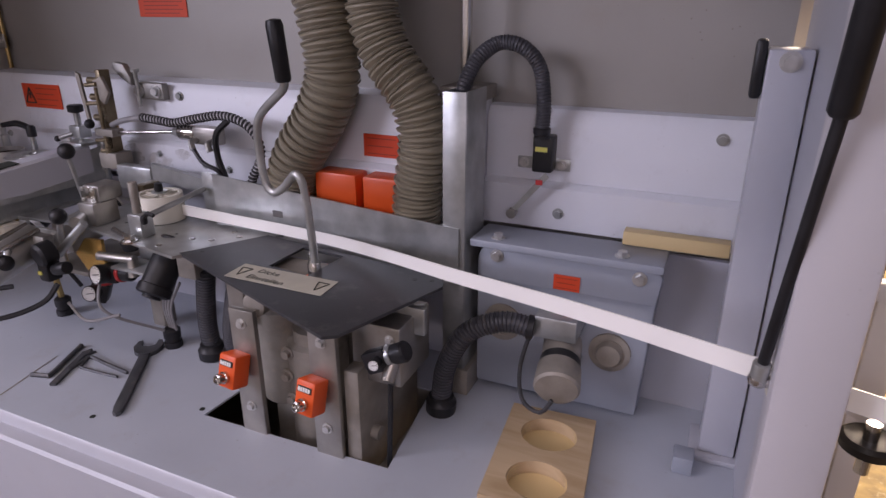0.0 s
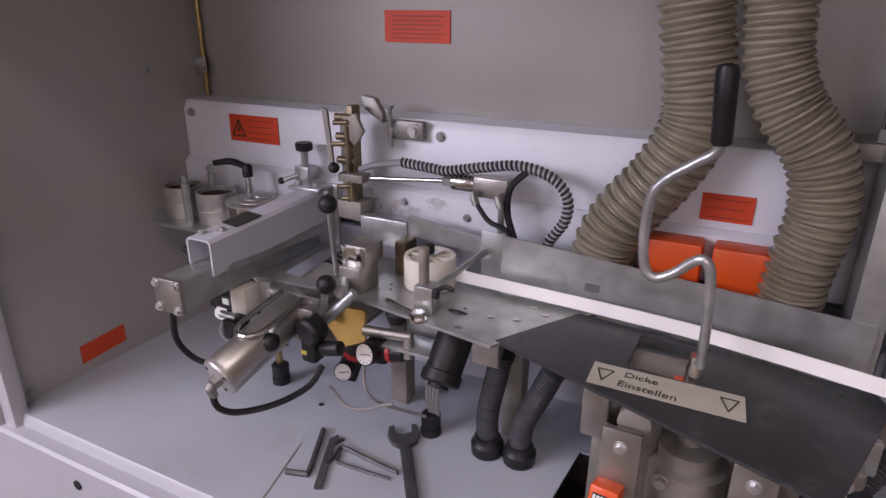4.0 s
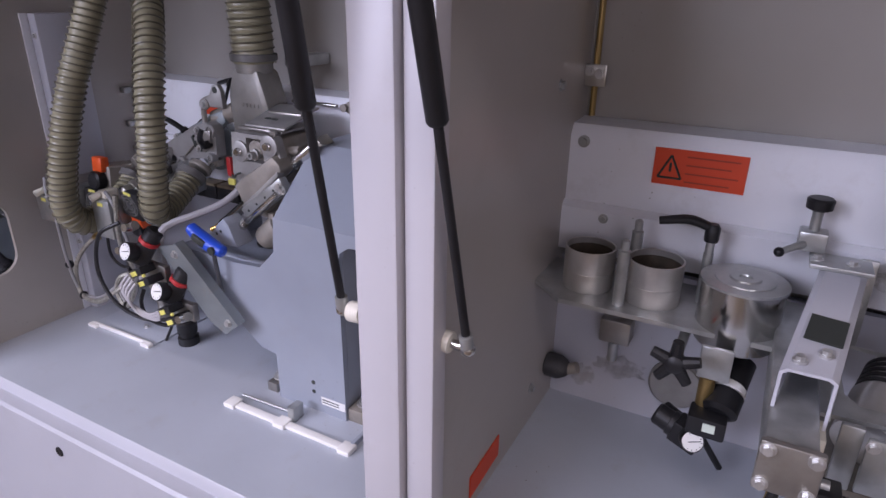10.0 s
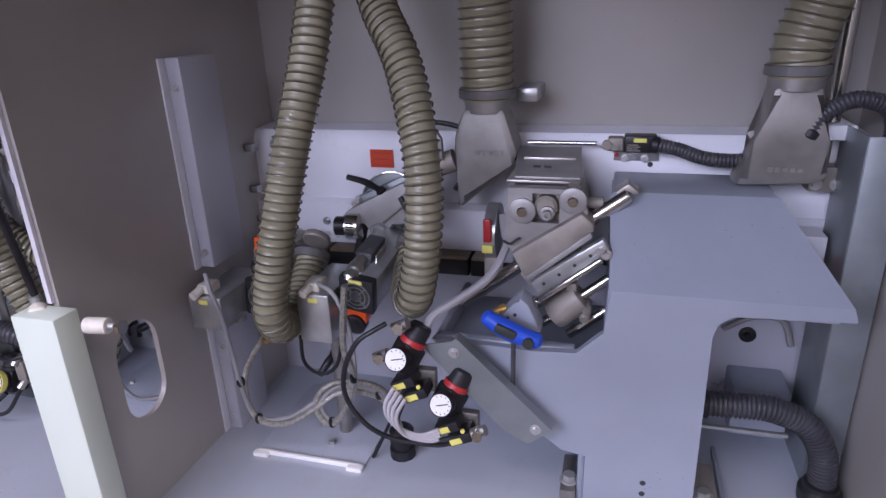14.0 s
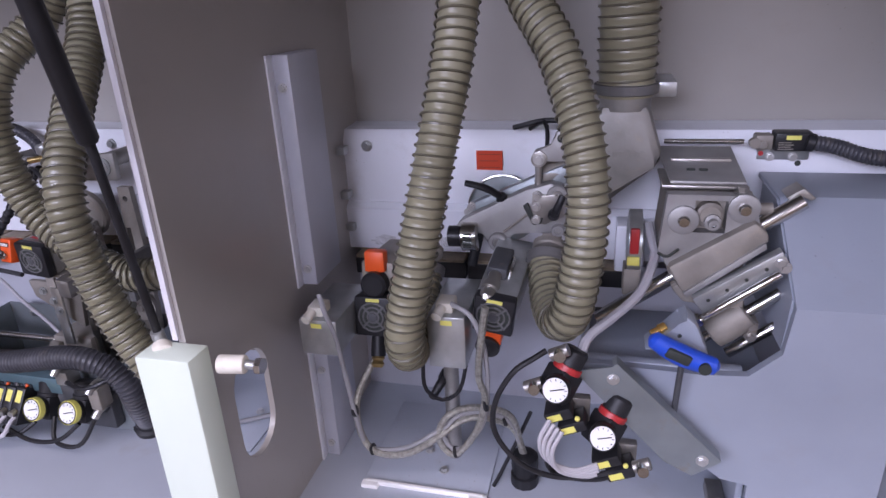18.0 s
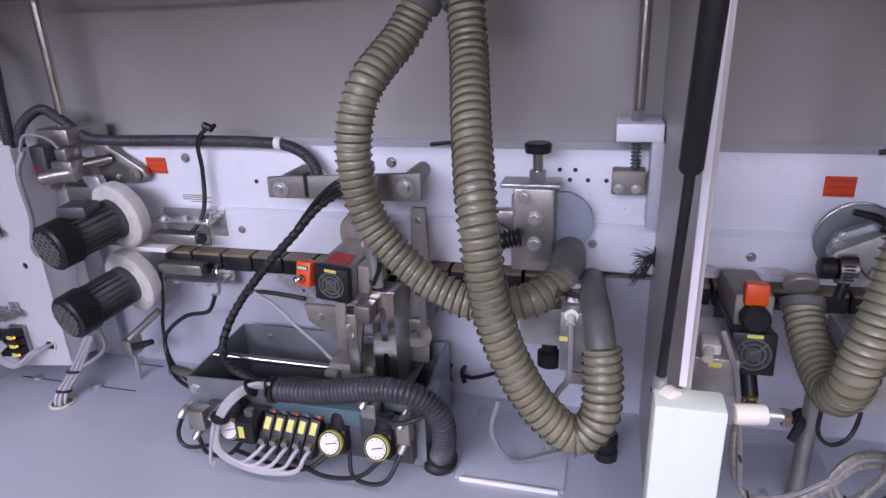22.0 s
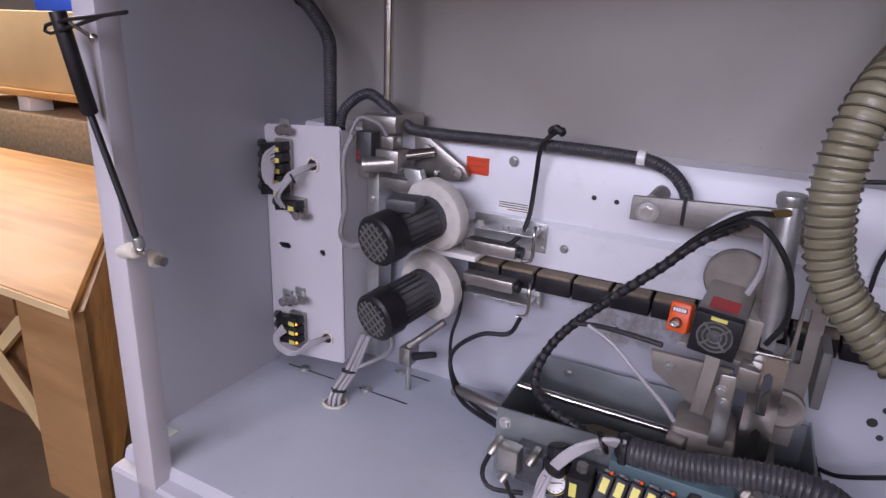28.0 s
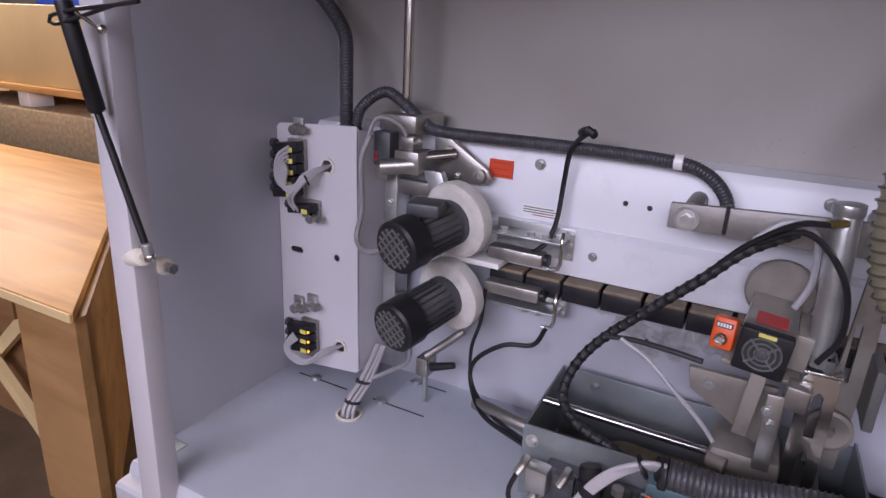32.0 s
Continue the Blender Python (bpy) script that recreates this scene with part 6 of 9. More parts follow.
dust_hose([(-3.290, -0.185, 0.392), (-3.288, -0.215, 0.362), (-3.282, -0.275, 0.328), (-3.276, -0.345, 0.318), (-3.272, -0.378, 0.355), (-3.266, -0.382, 0.400), (-3.248, -0.375, 0.484), (-3.222, -0.345, 0.620), (-3.203, -0.30, 0.740), (-3.196, -0.265, 0.83), (-3.19, -0.22, 0.95), (-3.15, -0.16, 1.10)], 0.030, "olive corrugated dust hose in a tight bend at its foot", cuffs=[((-3.290, -0.190, 0.387), (0, -0.6, -0.75))])
dust_hose([(-3.080, -0.190, 0.425), (-3.077, -0.22, 0.402), (-3.066, -0.275, 0.376), (-3.048, -0.318, 0.374), (-3.030, -0.335, 0.415), (-3.016, -0.330, 0.530), (-3.024, -0.31, 0.635), (-3.062, -0.26, 0.745), (-3.115, -0.21, 0.83), (-3.14, -0.18, 0.92), (-3.15, -0.16, 1.10)], 0.030, "olive corrugated dust hose bent like a hook", cuffs=[((-3.080, -0.195, 0.421), (0, -0.7, -0.65))])
for x, y, z in ((-3.290, -0.170, 0.400), (-3.080, -0.172, 0.420)):
    solo("hose_port", lathe((x, y + 0.03, z + 0.03), (x, y - 0.03, z - 0.015), [(0.020, 0.022), (0.026, 0.024), (0.027, 0.034), (0.025, 0.037)], 22), "dusty", "dusty grey hose port behind the motors", "hose port", "hose ports")

# saddle on its slide rods, switch, red tag
s = thing("slide_saddle", (-2.84, -0.18, 0.38), "dusty cast saddle clamped on slanted rods", "machine unit")
part("casting", plate_with_holes([(-2.912, 0.458), (-2.905, 0.545), (-2.789, 0.545), (-2.777, 0.506), (-2.785, 0.480), (-2.860, 0.430), (-2.898, 0.433)], [rect2(-2.866, -2.822, 0.488, 0.537)], "y", -0.225, 0.02), "cast", s)
part("casting_body", prism([(-2.910, -0.204, 0.455), (-2.903, -0.204, 0.540), (-2.791, -0.204, 0.540), (-2.780, -0.204, 0.506), (-2.800, -0.204, 0.440), (-2.888, -0.204, 0.400)], (0, 1, 0), 0.11, 0.004), "dusty", s)
part("rod_sleeve", prism([(-2.898, -0.242, 0.437), (-2.876, -0.242, 0.398), (-2.866, -0.242, 0.396), (-2.764, -0.242, 0.483), (-2.768, -0.242, 0.497), (-2.786, -0.242, 0.512)], (0, 1, 0), 0.05, 0.006), "dusty", s)
part("sleeve_lip", prism([(-2.874, -0.247, 0.398), (-2.868, -0.247, 0.390), (-2.768, -0.247, 0.474), (-2.770, -0.247, 0.484)], (0, 1, 0), 0.02, 0.002), "cast", s)
part("top_plate", box(-2.912, -2.792, -0.20, -0.10, 0.546, 0.552, 0.002), "alu", s)
part("top_cover", prism([(-2.900, -0.19, 0.552), (-2.914, -0.07, 0.578), (-2.800, -0.07, 0.578), (-2.794, -0.19, 0.552)], (0, 0.2, 1), 0.004, 0.001), "cast", s)
part("cover_lip", box(-2.895, -2.806, -0.125, -0.112, 0.566, 0.574, 0.002), "alu", s)
for x in (-2.868, -2.850):
    part("ink_stroke", box(x - 0.006, x + 0.006, -0.158, -0.152, 0.5635, 0.566), "ink", s)
for x, z in ((-2.881, 0.508), (-2.801, 0.528)):
    e = part("washer", lathe((x, -0.225, z), (x, -1, z), [(0.0215, 0), (0.0215, 0.006), (0.0200, 0.007), (0.009, 0.007)], 30), "cast", s)
    part("nut", lathe((x, -0.232, z), (x, -1, z), [(0.0085, 0), (0.0085, 0.004), (0.0068, 0.0055), (0.0068, 0.010), (0.0035, 0.010)], 12), "shiny", e)
e = part("centre_socket", lathe((-2.844, -0.200, 0.514), (-2.844, -1, 0.514), [(0.019, 0), (0.019, 0.022), (0.014, 0.026)], 24), "dusty", s)
part("cap_screw", lathe((-2.841, -0.222, 0.506), (-2.841, -1, 0.506), [(0.012, 0), (0.012, 0.010), (0.0075, 0.011), (0.0075, 0.022), (0.0035, 0.022), (0.0035, 0.016)], 14), "cast", e)
part("corner_bolt", bolt((-2.802, -0.212, 0.546), (0, 0, 1), 0.008), "alu", s)
part("side_knob", cyl((-2.785, -0.19, 0.515), (-2.755, -0.19, 0.517), 0.009), "dusty", s)
part("wire_hook", tube([(-2.912, -0.228, 0.454), (-2.900, -0.236, 0.452), (-2.890, -0.236, 0.460), (-2.884, -0.230, 0.462)], 0.0022, 8, 0.004), "ink", s)
part("lower_casting", prism([(-2.868, -0.215, 0.368), (-2.888, -0.215, 0.392), (-2.80, -0.215, 0.445), (-2.785, -0.215, 0.430), (-2.84, -0.215, 0.366)], (0, 1, 0), 0.08, 0.004), "dusty", s)
for p, q2, r in (((-2.995, -0.195, 0.318), (-2.716, -0.195, 0.532), 0.012), ((-2.850, -0.270, 0.368), (-2.752, -0.270, 0.448), 0.0058), ((-2.845, -0.235, 0.312), (-2.738, -0.235, 0.404), 0.0085), ((-2.800, -0.235, 0.296), (-2.722, -0.235, 0.361), 0.0085)):
    solo("slide_rod", cyl(p, q2, r, seg=18, bevel=0.001), "shiny", "polished steel slide rod at a slant", "rod", "slanted slide rods")
b = thing("slide_cylinder", (-2.81, -0.25, 0.34), "dusty round slide block on a polished rod", "cylinder")
part("body", cyl((-2.826, -0.235, 0.330), (-2.780, -0.235, 0.370), 0.027, bevel=0.004), "dusty", b)
part("clamp_ear", box(-2.784, -2.764, -0.252, -0.222, 0.330, 0.362, 0.006), "dusty", b)
part("top_ear", box(-2.806, -2.788, -0.250, -0.222, 0.376, 0.396, 0.005), "dusty", b)
for x, z in ((-2.774, 0.336), (-2.774, 0.354)):
    bolt_part((x, -0.252, z), (0, -1, 0), 0.0055, b, "alu")
b = thing("slotted_bar", (-2.80, -0.255, 0.375), "drilled steel bar along the slide", "bar")
part("bar", prism([(-2.862, -0.262, 0.396), (-2.843, -0.262, 0.372), (-2.736, -0.262, 0.453), (-2.752, -0.262, 0.478)], (0, 1, 0), 0.02, 0.002), "steel", b)
for k in (0.12, 0.34, 0.56, 0.78):
    part("drilled_hole", cyl((-2.853 + 0.108 * k, -0.2626, 0.387 + 0.081 * k), (-2.853 + 0.108 * k, -0.2610, 0.387 + 0.081 * k), 0.0028, seg=12), "ink", b)
for x, z in ((-2.752, 0.462), (-2.745, 0.454)):
    bolt_part((x, -0.262, z), (0, -1, 0), 0.0055, b)
part("end_nut", cyl((-2.856, -0.270, 0.363), (-2.848, -0.270, 0.370), 0.011, seg=6), "shiny", b)
solo("rod_end", prism([(-2.738, -0.190, 0.534), (-2.718, -0.190, 0.548), (-2.700, -0.190, 0.534), (-2.706, -0.190, 0.530), (-2.719, -0.190, 0.538), (-2.731, -0.190, 0.528)], (0, 1, 0), 0.04, 0.001), "alu", "folded sheet tab around the rod's end", "bracket")
b = thing("arm_block", (-2.886, -0.285, 0.328), "blue-grey slanted casting block with two holes", "block")
part("block", prism([(-2.927, -0.305, 0.330), (-2.880, -0.305, 0.375), (-2.872, -0.305, 0.388), (-2.858, -0.305, 0.376), (-2.838, -0.305, 0.330)], (0, 1, 0), 0.045, 0.003), "blue", b)
for x, z in ((-2.892, 0.351), (-2.880, 0.358)):
    part("drilled_hole", cyl((x, -0.3056, z), (x, -0.3040, z), 0.0032, seg=12), "ink", b)
part("hose_nipple", lathe((-2.898, -0.285, 0.360), (-2.935, -0.300, 0.345), [(0.008, 0), (0.008, 0.010), (0.0055, 0.011), (0.0055, 0.024)], 12), "gold", b)
r = thing("red_limit_tag", (-2.942, -0.15, 0.385), "oval steel holder with a red insert", "holder")
part("ring", lathe((-2.955, -0.15, 0.445), (-2.5, -0.15, 0.445), [(0.030, 0), (0.050, 0.002), (0.050, 0.022), (0.030, 0.024)], 26), "steel", r)
part("red_insert", box(-2.952, -2.938, -0.206, -0.196, 0.440, 0.482, 0.003), "red", r)
part("yellow_tag", box(-2.955, -2.936, -0.203, -0.198, 0.420, 0.434, 0.001), "yellow", r)
part("stand", box(-2.958, -2.930, -0.17, -0.13, 0.352, 0.40, 0.003), "dusty", r)
cable([(-2.925, -0.165, 0.48), (-2.918, -0.18, 0.452), (-2.913, -0.19, 0.432), (-2.934, -0.24, 0.393), (-2.975, -0.29, 0.371), (-3.004, -0.32, 0.358), (-3.014, -0.34, 0.347), (-3.018, -0.345, 0.325)], 0.0075, "pale", "thick pale cable that curves below the saddle")
s = thing("limit_switch", (-2.70, -0.02, 0.545), "black limit switch on the milling bay's rail", "limit switch", "limit switches")
part("mount_plate", box(-2.745, -2.665, -0.006, -0.0005, 0.545, 0.585, 0.002), "steel", s)
part("case", box(-2.728, -2.672, -0.040, -0.006, 0.567, 0.597, 0.003), "black", s)
part("head", box(-2.756, -2.729, -0.034, -0.006, 0.568, 0.592, 0.003), "dusty", s)
part("head_screw", cyl((-2.744, -0.033, 0.576), (-2.744, -0.037, 0.576), 0.006), "alu", s)
for i in range(4):
    part("print_bar", box(-2.723, -2.700 - 0.004 * (i % 2), -0.0405, -0.0395, 0.570 + i * 0.0035, 0.5715 + i * 0.0035), "dusty", s)
part("tag", box(-2.712, -2.690, -0.0408, -0.0395, 0.586, 0.593), "yellow", s)
part("roller", cyl((-2.758, -0.03, 0.580), (-2.758, -0.042, 0.580), 0.0085), "dusty", s)
part("red_mark", cyl((-2.740, -0.006, 0.556), (-2.740, -0.008, 0.556), 0.004), "red", s)
for xx in (-2.725, -2.690):
    bolt_part((xx, -0.006, 0.550), (0, -1, 0), 0.005, s)
conduit([(-2.680, -0.035, 0.582), (-2.64, -0.04, 0.576), (-2.59, -0.05, 0.562), (-2.53, -0.05, 0.560), (-2.46, -0.04, 0.566)], 0.013, "black conduit from the switch along the rail", gland=False)
solo("flat_rod", cyl((-2.900, -0.04, 0.583), (-2.775, -0.04, 0.583), 0.004), "shiny", "thin polished rod below the switch", "rod")
for x, z in ((-2.679, 0.538), (-2.62, 0.50)):
    solo("rail_hole", lathe((x, -0.0003, z), (x, -1, z), [(0.005, 0), (0.005, 0.0006)], 12), "ink", "small dark hole in the rail", "hole")
solo("ledge_block", box(-2.97, -2.92, -0.075, -0.019, 0.352, 0.44, 0.004), "rail", "off-white block at the rail's foot", "block")

# large blue-grey housing
h = thing("machine_housing", (-2.69, -0.2, 0.0), "large blue-grey cast housing with sloped top and cut-outs", "machine cover")
face = [(-3.020, 0.300), (-2.845, 0.296), (-2.782, 0.300), (-2.742, 0.340), (-2.735, 0.412), (-2.410, 0.412), (-2.404, 0.392), (-2.560, 0.386), (-2.580, 0.372), (-2.586, 0.350), (-2.584, 0.0), (-2.760, 0.0), (-2.760, 0.105), (-2.800, 0.112), (-2.850, 0.150)]
part("front_wall", plate_with_holes(face, [], "y", -0.305, 0.014), "blue", h)
part("sloped_top", prism([(-2.735, -0.305, 0.412), (-2.410, -0.305, 0.412), (-2.493, -0.165, 0.528), (-2.742, -0.165, 0.528)], (0, 0.2, -1), 0.012), "blue", h)
part("right_slope", prism([(-2.410, -0.3035, 0.410), (-2.404, -0.3035, 0.391), (-2.470, -0.06, 0.391), (-2.493, -0.165, 0.526)], (-1, 0, -0.1), 0.010), "blue", h)
part("left_cheek", prism([(-2.742, -0.290, 0.340), (-2.738, -0.290, 0.418), (-2.745, -0.165, 0.524), (-2.745, -0.07, 0.524), (-2.745, -0.07, 0.340)], (1, 0, 0), 0.010), "blue", h)
part("top_ledge", box(-2.742, -2.493, -0.165, -0.02, 0.518, 0.528, 0.003), "blue", h)
part("arm_floor", box(-3.018, -2.745, -0.291, -0.06, 0.262, 0.272, 0.002), "blue", h)
part("arm_lip", box(-3.020, -2.785, -0.291, -0.272, 0.285, 0.300, 0.003), "blue", h)
part("arm_end", box(-3.020, -3.008, -0.291, -0.06, 0.262, 0.300, 0.003), "blue", h)
part("leg_side", box(-2.598, -2.584, -0.291, -0.13, 0.0, 0.375, 0.004), "blue", h)
part("leg_left", box(-2.772, -2.760, -0.291, -0.13, 0.0, 0.26, 0.004), "blue", h)
part("opening_top", box(-2.585, -2.42, -0.291, -0.10, 0.380, 0.390, 0.003), "blue", h)
part("foot_left", box(-2.800, -2.773, -0.300, -0.20, 0.0, 0.022, 0.002), "alu", h)
bolt_part((-2.786, -0.270, 0.022), (0, 0, 1), 0.011, h)
part("foot_right", box(-2.583, -2.540, -0.30, -0.18, 0.0, 0.03, 0.002), "dusty", h)
bolt_part((-2.562, -0.27, 0.03), (0, 0, 1), 0.011, h)
for x, z in ((-2.664, 0.046), (-2.664, 0.068)):
    part("screw_hole", lathe((x, -0.3052, z), (x, -1, z), [(0.005, 0), (0.005, 0.0004)], 12), "ink", h)
part("small_label", box(-2.645, -2.585, -0.3062, -0.3051, 0.022, 0.040), "dial", h)
for i in range(2):
    part("label_bar", box(-2.642, -2.60, -0.3068, -0.3061, 0.027 + 0.006 * i, 0.029 + 0.006 * i), "ink", h)
f = thing("foot_strip", (-2.67, -0.35, 0.0), "white painted foot strip with lugs on the deck", "strip")
part("strip", box(-2.83, -2.52, -0.385, -0.368, 0.0, 0.008, 0.002), "strip", f)
for x in (-2.825, -2.69, -2.53):
    part("lug", box(x - 0.014, x + 0.014, -0.392, -0.362, 0.0, 0.011, 0.002), "strip", f)
solo("side_plate", box(-2.53, -2.522, -0.366, -0.10, 0.0, 0.012, 0.002), "blue", "thin grey plate edge beside the housing's foot", "plate")
solo("stop_pin", box(-2.690, -2.672, -0.362, -0.330, 0.0, 0.034, 0.004), "steel", "small steel stop at the housing's foot", "stop")
solo("guide_bar", cyl((-2.82, -0.352, 0.012), (-2.69, -0.348, 0.012), 0.003), "steel", "thin steel bar along the foot strip", "rod")
t = thing("t_handle_key", (-2.877, -0.335, 0.235), "blue and black T-handle hex key leaning on the housing", "hex key")
m = Matrix.Translation((-2.877, -0.345, 0.355)) @ Matrix.Rotation(radians(23), 4, "Y")
bm = bmesh.new()
line = [m @ Vector((-0.050 + 0.005 * i, 0, -0.006 * math.sin(math.pi * i / 20))) for i in range(21)]
sweep(line, [0.006 if i in (0, 20) else 0.0115 + 0.0045 * math.sin(math.pi * i / 20) for i in range(21)], 14, bm)
part("blue_grip", bm, "blueh", t)
part("dark_inlay", box(-0.026, 0.010, -0.0172, -0.006, -0.012, 0.004, 0.004, m), "ink", t)
part("end_ring", cyl(m @ Vector((0.030, -0.004, -0.004)), m @ Vector((0.030, -0.0175, -0.004)), 0.0085), "ink", t)
part("shaft", cyl((-2.877, -0.335, 0.345), (-2.880, -0.322, 0.225), 0.0045, seg=6), "motor", t)

# regulators, valves and their slanted plate
p = thing("valve_bracket", (-2.92, -0.35, 0.15), "slanted zinc sheet that carries two regulators", "bracket")
part("sheet", prism([(-3.025, -0.352, 0.312), (-2.972, -0.352, 0.325), (-2.818, -0.352, 0.176), (-2.850, -0.352, 0.150), (-2.890, -0.352, 0.170)], (0, 1, 0), 0.003), "tray", p)
part("folded_edge", prism([(-2.972, -0.352, 0.325), (-2.818, -0.352, 0.176), (-2.812, -0.352, 0.182), (-2.966, -0.352, 0.331)], (0, 1, 0), 0.022), "tray", p)
for x, z in ((-2.970, 0.305), (-2.838, 0.180)):
    bolt_part((x, -0.352, z), (0, -1, 0), 0.006, p)
regulator((-3.048, -0.408, 0.315), (-0.05, -0.93, 0.36), "pressure regulator with red ring and white gauge", 0.0195, knob=(0.42, 0.35, 0.84))
regulator((-2.981, -0.400, 0.237), (-0.05, -0.93, 0.36), "pressure regulator with red ring and white gauge", 0.0195, knob=(0.42, 0.35, 0.84))
for x, z in ((-3.045, 0.262), (-2.975, 0.190)):
    v = thing("solenoid_valve", (x, -0.37, z - 0.02), "black double solenoid valve with two yellow tags", "valve", "black solenoid valves")
    for i in range(2):
        m = Matrix.Translation((x + 0.020 * i, -0.380, z - 0.018 * i)) @ Matrix.Rotation(radians(-25), 4, "Y")
        c = part("coil", box(-0.018, 0.022, -0.018, 0.018, -0.008, 0.009, 0.002, m), "black", v)
        part("yellow_tag", box(-0.014, 0.006, -0.0188, -0.0175, -0.005, 0.005, 0, m), "yellow", c)
    part("manifold", box(x - 0.02, x + 0.045, -0.36, -0.345, z - 0.03, z + 0.01, 0.002), "alu", v)
    part("lamp", ball((x + 0.028, -0.398, z + 0.002), 0.004), "yellow", v)
for x, z in ((-3.08, 0.305), (-3.045, 0.362), (-2.925, 0.185)):
    f = thing("air_fitting", (x, -0.385, z), "nickel elbow air fitting on the regulators", "fitting", "elbow fittings")
    part("body", cyl((x - 0.012, -0.385, z - 0.006), (x + 0.012, -0.385, z + 0.006), 0.009), "alu", f)
    part("collar", cyl((x, -0.385, z), (x + 0.002, -0.405, z + 0.004), 0.008), "shiny", f)
cable([(-3.062, -0.40, 0.372), (-3.078, -0.41, 0.364), (-3.105, -0.42, 0.345), (-3.130, -0.42, 0.294), (-3.132, -0.42, 0.243), (-3.101, -0.42, 0.196), (-3.059, -0.41, 0.168), (-3.01, -0.40, 0.163), (-2.938, -0.39, 0.182)], 0.0042, "black", "black air hose in a wide loop round the regulators")
cable([(-2.942, -0.385, 0.178), (-2.985, -0.385, 0.150), (-3.045, -0.385, 0.150), (-3.062, -0.385, 0.182), (-3.052, -0.38, 0.215)], 0.0042, "black", "black air hose below the valves")
for i in range(4):
    u = 0.006 * i
    cable([(-3.055 + u, -0.405, 0.262 - u), (-3.068 + u, -0.418, 0.235 - u), (-3.058 + u, -0.412, 0.198 - u), (-3.020 + u, -0.402, 0.176 - u * 0.5), (-2.984, -0.398, 0.190 - u)], 0.0034, "pale", "pale grey air hose below the valves")
gland(-3.110, -0.245, r=0.024, h=0.065)
cable([(-3.430, -0.325, 0.395), (-3.418, -0.335, 0.365), (-3.405, -0.335, 0.322), (-3.390, -0.340, 0.231), (-3.383, -0.340, 0.173), (-3.368, -0.331, 0.108), (-3.307, -0.325, 0.110), (-3.253, -0.320, 0.145), (-3.212, -0.30, 0.172), (-3.172, -0.285, 0.172), (-3.132, -0.265, 0.136), (-3.111, -0.245, 0.060)], 0.0042, "grey", "grey motor cable that sags to a deck gland")
cable([(-3.370, -0.262, 0.245), (-3.376, -0.275, 0.232), (-3.388, -0.30, 0.205), (-3.390, -0.32, 0.175), (-3.382, -0.33, 0.135), (-3.358, -0.335, 0.103), (-3.305, -0.330, 0.101), (-3.250, -0.322, 0.136), (-3.210, -0.302, 0.163), (-3.170, -0.287, 0.163), (-3.128, -0.262, 0.128), (-3.110, -0.245, 0.060)], 0.0058, "braid", "braided steel motor cable that sags to a deck gland")
cable([(-3.214, -0.320, 0.392), (-3.182, -0.330, 0.379), (-3.163, -0.330, 0.329), (-3.160, -0.320, 0.247), (-3.172, -0.315, 0.168), (-3.214, -0.315, 0.112), (-3.238, -0.315, 0.136), (-3.224, -0.310, 0.168), (-3.188, -0.290, 0.178), (-3.136, -0.270, 0.150), (-3.108, -0.245, 0.060)], 0.0042, "grey", "grey cable with a loose loop above the deck")
cable([(-3.158, -0.335, 0.398), (-3.168, -0.337, 0.317), (-3.171, -0.332, 0.268), (-3.164, -0.322, 0.225), (-3.182, -0.318, 0.155), (-3.221, -0.318, 0.103), (-3.247, -0.318, 0.136), (-3.230, -0.313, 0.178), (-3.190, -0.293, 0.186), (-3.132, -0.268, 0.158), (-3.113, -0.245, 0.060)], 0.0058, "braid", "braided steel cable with a loop above the deck")
cable([(-3.271, -0.30, 0.275), (-3.270, -0.30, 0.220), (-3.245, -0.29, 0.192), (-3.217, -0.28, 0.206), (-3.206, -0.27, 0.251), (-3.205, -0.25, 0.285)], 0.0035, "black", "thin black cable that hangs below the steel box")
cable([(-3.163, -0.270, 0.003), (-3.150, -0.265, 0.030), (-3.120, -0.25, 0.10), (-3.10, -0.24, 0.15)], 0.0035, "black", "black stay rod from the access plate")
for x, y, z in ((-3.385, -0.338, 0.185), (-3.362, -0.333, 0.105), (-3.163, -0.324, 0.215), (-3.218, -0.317, 0.108), (-3.140, -0.272, 0.150)):
    solo("cable_tie", lathe((x - 0.002, y, z), (x + 1, y, z + 0.3), [(0.008, 0), (0.0105, 0.0005), (0.0105, 0.004), (0.008, 0.0045)], 10), "black", "black cable tie round the motor cables", "cable tie", "cable ties")
clamp_handle((-3.268, -0.185, 0.165), (-0.45, -0.6, -0.7), 0.055, "black clamping lever below the steel box", (0.3, -0.3, 0.6))
d = thing("access_plate", (-3.28, -0.18, 0.0), "pale access plate with white lugs on the deck", "plate")
part("sheet", box(-3.400, -3.170, -0.300, -0.055, 0.0, 0.004, 0.001), "deck", d)
part("front_edge", box(-3.395, -3.175, -0.308, -0.3005, 0.0, 0.010, 0.002), "strip", d)
for x in (-3.385, -3.185):
    part("lug", box(x - 0.016, x + 0.016, -0.318, -0.302, 0.0, 0.009, 0.002), "strip", d)
for x, y in ((-3.30, -0.20), (-3.26, -0.25)):
    bolt_part((x, y, 0.004), (0, 0, 1), 0.006, d)

